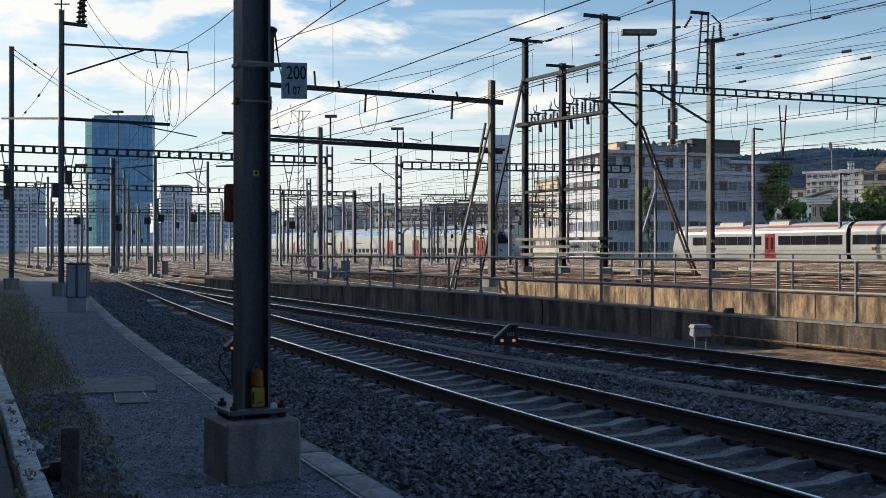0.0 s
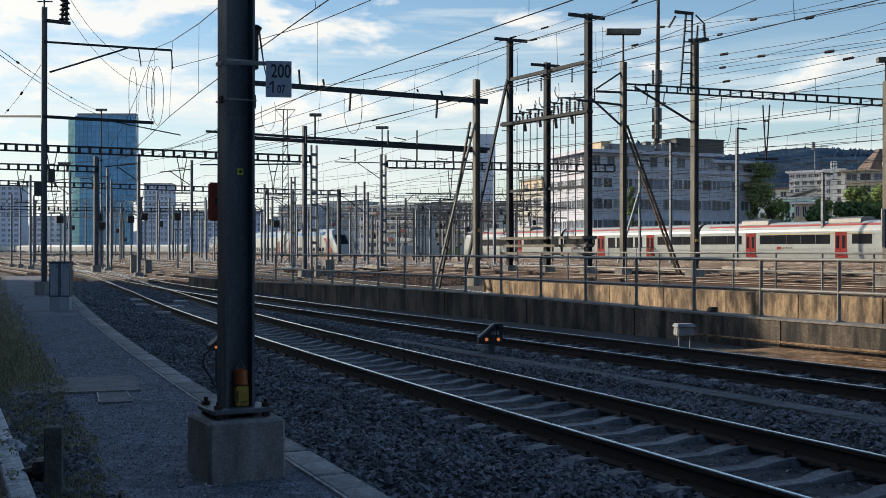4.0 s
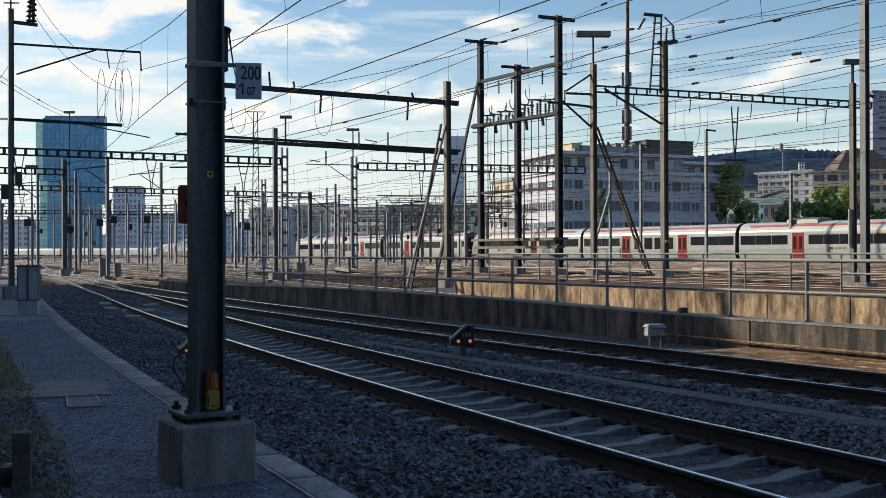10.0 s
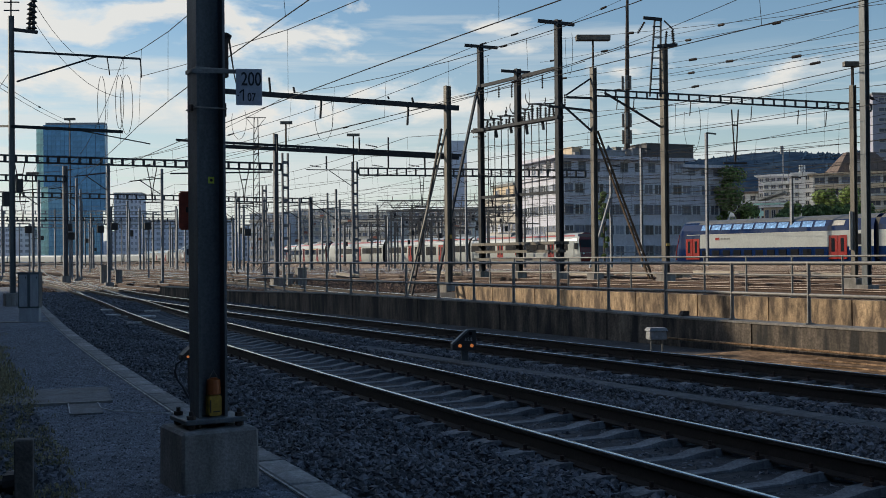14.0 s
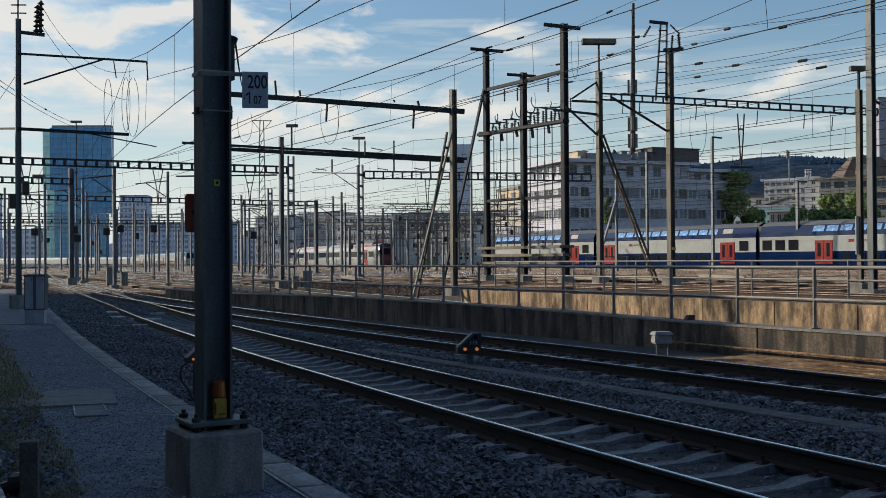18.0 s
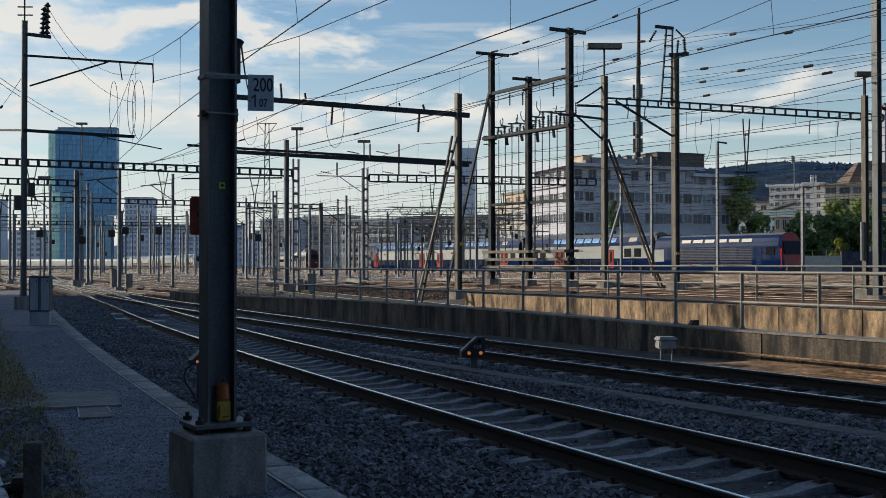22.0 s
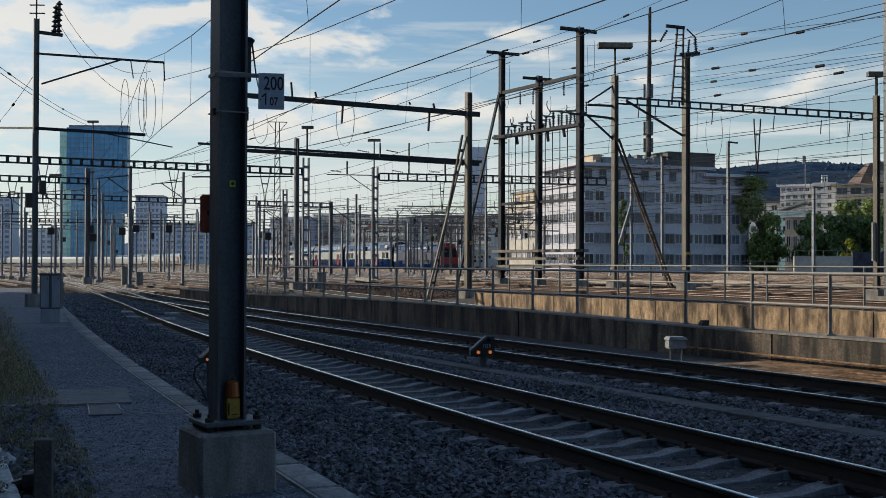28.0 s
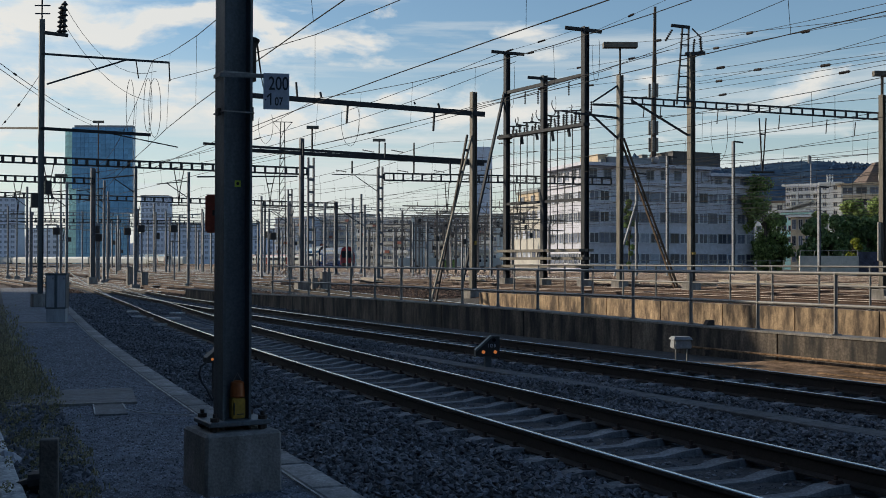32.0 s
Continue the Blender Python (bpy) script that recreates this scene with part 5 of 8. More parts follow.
# ---- hill ----
def build_hill():
    bm = B()
    rnd = random.Random(5)
    n, rows = 90, 10
    g = []
    for i in range(n + 1):
        x = -900 + 4200 * i / n
        col = []
        for k in range(rows + 1):
            f = k / rows
            crest = 246 * smooth01(250, 480, x) + 14 * math.sin(x / 170.0) + 9 * math.sin(x / 61.0)
            y = 1500 + 1300 * f - 0.12 * max(0, x)
            z = max(-5, crest * math.sin(f * math.pi / 2) ** 1.3) + rnd.uniform(-3, 3) * f
            col.append(bm.verts.new((x, y, z)))
        g.append(col)
    for a, b in zip(g[:-1], g[1:]):
        for k in range(rows):
            bm.faces.new((a[k], b[k], b[k + 1], a[k + 1]))
    tagged(part("backdrop_hill", bm, M["hill"]), "long wooded hill coloured in haze blue", "hill", kind="structure")
    bm = B()
    for i in range(6000):
        x = rnd.uniform(150, 2400)
        f = rnd.choice((1.0, 1.0, rnd.random()))
        crest = 246 * smooth01(250, 480, x) + 14 * math.sin(x / 170.0) + 9 * math.sin(x / 61.0)
        y = 1500 + 1300 * f - 0.12 * max(0, x)
        z = crest * math.sin(f * math.pi / 2) ** 1.3
        r = rnd.uniform(4, 8)
        vs = [bm.verts.new((x + r * math.cos(a) * rnd.uniform(0.6, 1), y + r * math.sin(a), z - 3 + rnd.uniform(-2, 3))) for a in (0, 1.57, 3.14, 4.71)]
        t = bm.verts.new((x, y, z + r * rnd.uniform(0.4, 1.0)))
        for k in range(4):
            bm.faces.new((vs[k], vs[(k + 1) % 4], t))
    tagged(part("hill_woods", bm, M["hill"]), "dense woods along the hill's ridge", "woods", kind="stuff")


build_hill()


# ---- trees ----
def leaf_cloud(rnd, blobs, count, size):
    """Small leaf clumps, thick at the shell of each blob."""
    verts, faces = [], []
    for _ in range(count):
        c, r = blobs[rnd.randrange(len(blobs))]
        d = Vector((rnd.gauss(0, 1), rnd.gauss(0, 1), rnd.gauss(0, 1))).normalized()
        p = Vector(c) + d * r * rnd.uniform(0.55, 1.08)
        n = (d + Vector((rnd.uniform(-0.7, 0.7), rnd.uniform(-0.7, 0.7), rnd.uniform(-0.3, 0.9)))).normalized()
        a = n.orthogonal().normalized()
        b = n.cross(a)
        s = size * rnd.uniform(0.6, 1.4)
        k = len(verts)
        for x, y in ((-1, -0.3), (0.1, -0.8), (1, 0.2), (-0.1, 0.9)):
            verts.append(tuple(p + a * x * s + b * y * s + n * rnd.uniform(-0.2, 0.2) * s))
        faces += [(k, k + 1, k + 2), (k, k + 2, k + 3)]
    return verts, faces


def tree(x, y, z, h, spread, label, mat, count, size, seed, trunk=0.35, low=0.35):
    rnd = random.Random(seed)
    t = thing("tree", at(x, y, z), label, "tree", "trees beside the yard")
    bm = B()
    top = Vector((rnd.uniform(-0.4, 0.4), 0, h * 0.75))
    rod(bm, (0, 0, -0.5), top * 0.5, trunk, 8, trunk * 0.7)
    rod(bm, top * 0.5, top, trunk * 0.7, 8, trunk * 0.25)
    blobs = []
    for i in range(16):
        f = rnd.uniform(low, 0.92)
        a = rnd.uniform(0, 6.28)
        rr = spread * math.sin(math.pi * min(1, (1.05 - f) / (1.05 - low) * 0.85 + 0.12)) * rnd.uniform(0.35, 0.85)
        c = Vector((math.cos(a) * rr, math.sin(a) * rr, h * f))
        rod(bm, top * min(1, f * 0.9), c, trunk * 0.3, 5, trunk * 0.08)
        blobs.append((c, spread * rnd.uniform(0.25, 0.45)))
    blobs.append((Vector((0, 0, h * 0.9)), spread * 0.3))
    part("trunk", bm, M["bark"], t)
    v, f = leaf_cloud(rnd, blobs, count, size)
    me = bpy.data.meshes.new("crown")
    me.from_pydata(v, [], f)
    me.materials.append(M[mat])
    ob = new("crown", me)
    ob.parent = t
    return t


tree(48.9, 158, 0, 14.3, 4.0, "tall broadleaf tree with a ragged green crown", "leaf", 4400, 0.19, 61, low=0.08)
tree(46.6, 160, 0, 13.6, 2.0, "slim broadleaf tree with a light top", "leaf", 2400, 0.2, 63, low=0.45)
tree(50.6, 159, 0, 8.6, 2.6, "green broadleaf tree beside the office building", "leaf", 4000, 0.22, 62, low=0.08)
tree(27.4, 147.6, 0, 10.6, 0.95, "slim dark conifer against the office facade", "leaf_dark", 3000, 0.17, 64, trunk=0.16, low=0.1)
for k, (x, y, h, s) in enumerate(((53.2, 152, 7.4, 2.4), (54.6, 154, 7.8, 2.8), (57.2, 153, 8.2, 3.0), (60, 154, 8.3, 3.0), (62.6, 156, 8.2, 2.8), (66, 154, 8.6, 3.2), (65.6, 168, 11.4, 3.2), (69.5, 170, 11.8, 3.6), (59.2, 166, 9.6, 2.6))):
    tree(x, y, 0, h, s, "dense dark green tree in the row behind the yard" if k < 6 else "light green tree behind the dark row", "leaf_dark" if k < 6 else "leaf", 3000, 0.23, 70 + k, low=0.06)
tree(48.4, 124, 0.2, 4.3, 0.95, "small yellow-green young tree", "leaf_light", 1500, 0.13, 90, trunk=0.08, low=0.25)


# ---- parked coaches far down the yard ----
def parked_coach(x, y, turn, label):
    c = thing("parked_coach", at(x, y, 0.15, turn), label, "train car", "parked coaches")
    bm = B()
    rings = []
    for sx in (-12.8, -12.5, 12.5, 12.8):
        k = 0.94 if abs(sx) > 12.6 else 1.0
        rings.append([bm.verts.new((sx, yy * k, zz)) for yy, zz in ((-1.35, 0.5), (-1.42, 1.2), (-1.42, 2.9), (-1.1, 3.5), (0, 3.8), (1.1, 3.5), (1.42, 2.9), (1.42, 1.2), (1.35, 0.5))])
    for a, b in zip(rings[:-1], rings[1:]):
        for i in range(9):
            bm.faces.new((a[i], a[(i + 1) % 9], b[(i + 1) % 9], b[i]))
    bm.faces.new(rings[0])
    bm.faces.new(rings[-1])
    part("body", bm, M["white_paint"], c)
    me = MESHES.get("parked") or mesh_of("window", side_panel(1.5, 0.6), M["train_grey"])
    MESHES["parked"] = me
    for i in range(11):
        share("window", me, c, Matrix.Translation((-10.5 + 2.1 * i, 1.42, 2.2)))
    for s in (-8.6, 8.6):
        bm = B()
        box(bm, (s, 0, 0.3), (3.4, 2.2, 0.55))
        part("bogie", bm, M["black"], c)


for k in range(7):
    parked_coach(-232 + 19.5 * k, 612 - 18.5 * k, -0.76, "white passenger coach parked far down the yard")


def service_van(x, y, turn, length):
    """White van: body with a sloping bonnet, glass, four wheels."""
    c = thing("service_van", at(x, y, 0.2, turn), "white service van parked behind the tracks", "van", "parked vans")
    bm = B()
    h = length / 2
    prof = [(-h, 0.45), (h, 0.45), (h, 1.1), (h - 0.7, 1.35), (h - 1.3, 2.2), (h - 1.6, 2.4), (-h + 0.1, 2.4), (-h, 2.2)]
    a = [bm.verts.new((q, -0.95, z)) for q, z in prof]
    b = [bm.verts.new((q, 0.95, z)) for q, z in prof]
    bm.faces.new(a)
    bm.faces.new(b[::-1])
    for i in range(8):
        bm.faces.new((a[i], a[(i + 1) % 8], b[(i + 1) % 8], b[i]))
    part("body", bm, M["white_paint"], c)
    for sy in (-0.96, 0.96):
        bm = B()
        box(bm, (h - 1.75, sy, 1.75), (0.9, 0.04, 0.6))
        part("window", bm, M["glass"], c)
    for sx in (-h + 1.0, h - 0.95):
        for sy in (-0.85, 0.85):
            bm = B()
            rod(bm, (sx, sy - 0.1, 0.33), (sx, sy + 0.1, 0.33), 0.34, 12)
            part("wheel", bm, M["black"], c)


for x, y, t in ((-3.6, 262, 0.1), (2.2, 261, 0.0), (8.0, 263, 3.2), (11.6, 256, 0.1), (15.4, 260, 3.0)):
    service_van(x, y, t, 5.4)
bm = B()
box(bm, (0, 0, 0.9), (2.6, 1.6, 1.8))
bmesh.ops.bevel(bm, geom=bm.edges[:], offset=0.06, segments=1, affect="EDGES")
gb = part("green_container", bm, M["leaf_dark"])
gb.matrix_basis = at(5.2, 230, 0.2, 0.1)
tagged(gb, "small dark green container in the yard", "container")


# ---- overhead line ----
def arm(m, name, a, b, w, h, mat="gantry"):
    bm = B()
    bar(bm, local(m, a), local(m, b), w, h)
    return part(name, bm, M[mat], m)


def insulator(m, a, b, r=0.07, mat="insul"):
    """A string of sheds from a to b."""
    bm = B()
    a, b = local(m, a), local(m, b)
    d = (b - a).normalized()
    e = d.orthogonal().normalized()
    f = d.cross(e)
    n, rings = 6, []
    prof = [(0.0, 0.35)] + [x for i in range(n) for x in ((i / n + 0.03, 0.4), (i / n + 0.06, 1.0), (i / n + 0.10, 0.75), (i / n + 0.13, 0.4))] + [(1.0, 0.35)]
    for s, k in prof:
        p = a.lerp(b, s)
        rings.append([bm.verts.new(p + (e * math.cos(q * math.pi / 4) + f * math.sin(q * math.pi / 4)) * r * k) for q in range(8)])
    for g, h in zip(rings[:-1], rings[1:]):
        for q in range(8):
            bm.faces.new((g[q], g[(q + 1) % 8], h[(q + 1) % 8], h[q]))
    bm.faces.new(rings[0][::-1])
    bm.faces.new(rings[-1])
    return part("insulator", bm, M[mat], m)


def lattice_beam(m, a, b, h, w, bay, mat="gantry", chord=0.09):
    """Ladder beam of two chords and upright battens."""
    a, b = local(m, a), local(m, b)
    for nm, s in (("upper_chord", 0.5), ("lower_chord", -0.5)):
        bm = B()
        o = Vector((0, 0, s * h))
        bar(bm, a + o, b + o, w, chord)
        part(nm, bm, M[mat], m)
    n = max(2, int((b - a).length / bay))
    bm = B()
    box(bm, (0, 0, 0), (0.11 if chord > 0.08 else 0.07, w, h - chord))
    me = mesh_of("batten", bm, M[mat])
    turn = math.atan2((b - a).y, (b - a).x)
    for i in range(n + 1):
        share("batten", me, m, Matrix.Translation(a.lerp(b, i / n)) @ Matrix.Rotation(turn, 4, "Z"))


def lattice_post(x, y, z0, z1, w, label, mat="steel_mid"):
    """A post of two channels with tie plates."""
    m = thing("lattice_mast", at(x, y, z0, TRACK_TURN), label, "railway mast", "catenary masts")
    for s in (-1, 1):
        bm = B()
        box(bm, (s * w / 2, 0, (z1 - z0) / 2), (0.09, 0.14, z1 - z0))
        part("channel", bm, M[mat], m)
    bm = B()
    box(bm, (0, 0, 0), (w, 0.1, 0.16))
    me = mesh_of("tie_plate", bm, M[mat])
    n = int((z1 - z0) / 0.75)
    for i in range(n):
        share("tie_plate", me, m, Matrix.Translation((0, 0, 0.5 + i * 0.75)))
    bm = B()
    box(bm, (0, 0, 0.0), (w + 0.7, 0.9, 0.8), taper=(0.9, 0.9))
    part("footing", bm, M["concrete"], m)
    return m


def floodlight(m, top, x0, x1, z, thick=0.24):
    """Long flat yard lamp on a thin pole above a mast."""
    p = local(m, top)
    bm = B()
    rod(bm, p, p + Vector((0, 0, z - top[2])), 0.05, 6)
    part("lamp_pole", bm, M["steel_dark"], m)
    bm = B()
    c = local(m, (0.5 * (x0 + x1), top[1], z))
    box(bm, (0, 0, 0), (x1 - x0, 0.45 if thick > 0.2 else 0.2, thick), Matrix.Translation(c) @ Matrix.Rotation(-TRACK_TURN, 4, "Z"))
    part("lamp_housing", bm, M["steel_warm"], m)


# cantilever mast beside the path, with its neighbour and the yoke between them
m = mast(-14.1, 40.9, -0.15, 10.45, 0.19, TRACK_TURN, "grey steel mast with cantilever arms over the near track", "steel_grey")
arm(m, "upper_arm", (-14.1, 40.9, 9.17), (-9.44, 40.9, 8.87), 0.06, 0.075)
arm(m, "arm_stay", (-13.9, 40.9, 8.05), (-11.04, 40.9, 8.95), 0.05, 0.055)
arm(m, "dropper_arm", (-10.65, 40.9, 8.95), (-10.55, 40.9, 8.28), 0.035, 0.035)
arm(m, "dropper_arm", (-9.44, 40.9, 8.87), (-9.40, 40.9, 8.18), 0.04, 0.04)
arm(m, "lower_arm", (-14.1, 40.9, 6.42), (-10.1, 40.9, 6.2), 0.1, 0.11)
arm(m, "steady_arm", (-11.6, 40.9, 6.25), (-9.1, 40.9, 5.75), 0.04, 0.04)
arm(m, "bracket", (-14.0, 40.9, 9.95), (-13.15, 40.9, 9.85), 0.1, 0.12)
for dx in (0.0, 0.16):
    insulator(m, (-13.45 + dx, 40.9, 9.92), (-13.38 + dx * 0.7, 40.9, 10.95 + dx), 0.13, "black")
arm(m, "spike", (-14.1, 40.9, 10.45), (-14.1, 40.9, 11.3), 0.05, 0.05)
for z in (10.65, 10.95):
    arm(m, "spike_bar", (-14.35, 40.9, z), (-13.8, 40.9, z), 0.04, 0.04)
for z, s in ((3.9, -0.22), (4.4, 0.25)):
    bm = B()
    box(bm, (s, 0, z), (0.22, 0.3, 0.5))
    part("signal_box", bm, M["black"], m)
m = mast(-18.71, 48, -0.15, 10.4, 0.2, TRACK_TURN, "tall plain grey steel catenary mast", "steel_grey")
arm(m, "yoke_beam", (-19.2, 48.2, 7.3), (-14.15, 41.1, 6.45), 0.06, 0.08)
for z in (4.2, 4.9):
    bm = B()
    box(bm, (-0.2, -0.1, z), (0.25, 0.3, 0.6))
    part("signal_box", bm, M["black"], m)

# portal with a plain yoke, raking struts
m = mast(2.02, 46, -0.05, 8.63, 0.23, TRACK_TURN, "grey steel portal mast with a raking ladder strut", "steel_warm")
arm(m, "yoke_beam", (-7.2, 46, 8.44), (2.5, 46, 7.70), 0.16, 0.2)
arm(m, "lower_yoke", (-9.3, 46.6, 6.5), (2.6, 46.2, 5.75), 0.1, 0.1)
for a, b in (((1.95, 45.9, 6.8), (0.25, 44.4, -0.1)), ((1.75, 45.6, 6.8), (0.45, 44.8, -0.1))):
    arm(m, "raking_strut", a, b, 0.07, 0.09, "steel_warm" if b[0] < 0.3 else "steel_dark")
for k in range(7):
    f = (k + 0.7) / 7.6
    arm(m, "strut_rung", Vector((1.95, 45.9, 6.8)).lerp(Vector((0.25, 44.4, -0.1)), f), Vector((1.75, 45.6, 6.8)).lerp(Vector((0.45, 44.8, -0.1)), f), 0.06, 0.1)
for x, z0, z1 in ((-5.3, 8.35, 9.0), (-4.3, 8.35, 8.6), (-3.2, 8.1, 7.3), (0.4, 7.85, 7.0), (-0.4, 8.1, 8.2), (0.6, 7.95, 8.15)):
    arm(m, "line_support", (x, 46, z0), (x - 0.05, 46, z1), 0.07, 0.07)
for x in (-6.0, -2.6, -1.4):
    insulator(m, (x, 46, 6.2), (x + 0.5, 46, 6.1), 0.035)
    arm(m, "drop_arm", (x + 0.95, 46, 6.5), (x + 0.95, 46, 5.9), 0.05, 0.05)
bm = B()
box(bm, (0.02, -0.15, 2.4), (0.1, 0.05, 0.16))
part("warning_plate", bm, M["yellow"], m)

# second portal
m = mast(-6.77, 61, -0.05, 8.35, 0.22, TRACK_TURN, "dark steel portal mast with a long yoke", "steel_mid")
arm(m, "yoke_beam", (-9.6, 60.2, 7.6), (3.3, 61.4, 7.0), 0.18, 0.2)
arm(m, "side_arm", (-12.5, 61, 6.2), (-7.0, 61, 6.25), 0.08, 0.08)
for x in (-4.0, -0.6, 1.4):
    arm(m, "drop_arm", (x, 61, 7.1), (x, 61, 6.4), 0.07, 0.07)
    insulator(m, (x - 0.9, 61, 6.6), (x - 0.3, 61, 6.5), 0.04)
floodlight(m, (-6.2, 61, 7.6), -6.5, -5.85, 8.95, 0.16)

# ladder-beam portals further back
pa = lattice_post(-6.77, 66, -0.05, 7.75, 0.34, "dark lattice post carrying a ladder beam")
lattice_beam(pa, (-27.5, 66, 7.7), (-7.0, 66, 6.93), 0.38, 0.25, 0.62)
pb = lattice_post(-2.98, 74, 0.0, 7.9, 0.36, "dark lattice post at the end of a ladder beam")
lattice_beam(pb, (-2.7, 74, 7.25), (12.5, 74, 7.0), 0.46, 0.25, 0.62)
arm(pb, "side_arm", (-6.2, 74, 7.4), (-3.2, 74, 7.35), 0.06, 0.06)
arm(pb, "arm_stay", (-4.7, 74, 7.35), (-3.2, 74, 6.3), 0.05, 0.05)
pc = lattice_post(-9.95, 82, 0.0, 6.9, 0.28, "slim lattice post in the yard")
pd = mast(-22.95, 77, -0.05, 8.0, 0.3, TRACK_TURN, "steel mast at the end of a ladder beam", "steel_mid")
lattice_beam(pd, (-31.5, 76.5, 7.3), (-22.9, 77, 7.1), 0.38, 0.25, 0.62)
pe = mast(-8.0, 100, 0.0, 7.0, 0.28, TRACK_TURN, "steel mast of a distant ladder beam portal", "steel_mid")
lattice_beam(pe, (-41, 98, 7.5), (-8.0, 100, 6.65), 0.4, 0.3, 0.8)
pf = mast(-32, 124, 0.0, 7.4, 0.28, TRACK_TURN, "steel mast of a far ladder beam portal", "steel_far")
lattice_beam(pf, (-54, 122, 6.2), (-19, 126, 5.9), 0.36, 0.3, 1.0)
for x, y, z1, w, lamp in ((-41.1, 110, 7.0, 0.3, 0), (-39.5, 108, 6.2, 0.25, 0), (-36.8, 104, 6.6, 0.25, 0), (-33.9, 95, 7.9, 0.3, 0), (-29.4, 90, 6.5, 0.26, 8.5), (-24.1, 75, 6.9, 0.28, 0), (-23.9, 83, 7.6, 0.3, 0), (-25.6, 90, 7.2, 0.26, 0),
                          (-17.68, 68, 7.4, 0.32, 0), (-29, 120, 6.9, 0.3, 0), (-27.5, 120, 6.3, 0.3, 0), (-15.3, 72, 7.35, 0.28, 0), (-23.9, 120, 6.9, 0.3, 0), (-34.5, 118, 5.6, 0.25, 0), (-31, 112, 5.2, 0.25, 0), (-21.5, 112, 5.4, 0.25, 0),
                          (-13.2, 90, 6.3, 0.26, 0), (-11.2, 92, 6.6, 0.28, 0), (-8.1, 90, 6.4, 0.28, 0), (-6.1, 94, 7.0, 0.24, 0), (-4.65, 86, 6.0, 0.26, 0), (-3.46, 84, 5.2, 0.26, 10.8), (5.4, 90, 9.1, 0.26, 0), (-14.6, 104, 5.4, 0.25, 0), (-16.5, 106, 5.6, 0.25, 0),
                          (-1.0, 96, 5.0, 0.26, 0), (0.2, 96, 5.0, 0.26, 0), (-12.0, 100, 5.2, 0.22, 0), (-18.5, 108, 5.0, 0.22, 0), (-29.35, 100, 7.6, 0.24, 14.1), (-10.2, 84, 6.1, 0.28, 0)):
    m = mast(x, y, 0.0, z1, w * 0.55, TRACK_TURN, "grey steel catenary mast standing in the yard", "steel_far", foot=0.14, block=(0.5, 0.5))
    if lamp:
        floodlight(m, (x, y, z1), x - 0.48, x + 0.48, lamp, 0.2)
    if 60 < y < 96 and not lamp:
        arm(m, "cantilever", (x, y, z1 - 0.6), (x - 2.2, y + 0.6, z1 - 0.75), 0.06, 0.06)
        arm(m, "arm_stay", (x, y, z1 - 1.7), (x - 1.5, y + 0.4, z1 - 0.7), 0.05, 0.05)
rf = random.Random(23)
for i in range(46):
    y = rf.uniform(115, 230)
    x = y * (rf.uniform(-0.41, -0.11) if i % 6 else rf.uniform(-0.11, 0.03))
    h = rf.uniform(5.5, 9.5)
    m = mast(x, y, 0.0, h, 0.2, TRACK_TURN, "slim grey mast far down the yard throat", "steel_far", foot=0.12, block=(0.5, 0.5))
    if i % 2:
        arm(m, "cantilever", (x, y, h - 0.5), (x + rf.choice((-2.6, 2.6)), y, h - 0.7), 0.08, 0.08, "steel_far")
    if i % 5 == 0:
        bm = B()
        box(bm, (0.3, -0.2, h * 0.55), (0.5, 0.3, 0.7))
        part("signal_box", bm, M["black"], m)
for x0, x1, y, z in ((-62, -26, 150, 7.6), (-48, -12, 172, 6.8), (-24, 6, 160, 7.0), (-70, -30, 200, 8.2), (-58, -22, 136, 5.4), (-38, -8, 186, 5.2), (-22, 5, 205, 11.2), (-18, 6, 176, 8.6), (-20, 3, 220, 8.0)):
    m = mast(x1, y, 0.0, z + 0.6, 0.25, TRACK_TURN, "grey end mast of a far ladder beam", "steel_far", foot=0.12, block=(0.5, 0.5))
    lattice_beam(m, (x0, y, z + 0.5), (x1, y, z), 0.42, 0.2, 1.3, "steel_far")
# hangers under the ladder beams
for x, y, z, d in ((-22.3, 66, 7.3, 2.3), (-11.9, 66, 6.9, 2.2), (-28.0, 76.7, 7.0, 2.2), (-17.6, 99, 6.7, 2.4), (13.78, 44.9, 7.45, 2.2), (-14.6, 66, 7.0, 2.1), (-26.0, 66, 7.5, 2.3), (-9.2, 66, 6.8, 2.0), (1.5, 74, 6.9, 2.0), (6.2, 74, 6.8, 2.0), (-25.5, 98.8, 6.9, 2.3), (-33.0, 98.4, 7.1, 2.3), (-12.0, 99.8, 6.6, 2.2), (-40, 123.5, 5.9, 2.0), (-28, 124.8, 5.8, 2.0)):
    m = thing("line_hanger", at(x, y, z, 0.0), "tapering steel hanger under a ladder beam", "line hanger", "line hangers")
    spread = 0.14 if x > 0 else 0.3
    for s in (-1, 1):
        bm = B()
        rod(bm, (s * spread, 0, 0), (s * 0.07, 0, -d * 0.55), 0.03, 5)
        rod(bm, (s * 0.07, 0, -d * 0.55), (0, 0, -d), 0.03, 5)
        part("hanger_leg", bm, M["steel_dark"], m)
    bm = B()
    bar(bm, (-spread * 0.6, 0, -d * 0.3), (spread * 0.6, 0, -d * 0.3), 0.05, 0.05)
    part("cross_tie", bm, M["steel_dark"], m)
    bm = B()
    bar(bm, (-0.5, 0, -d), (0.5, 0.1, -d), 0.07, 0.07)
    part("clamp_bar", bm, M["steel_dark"], m)

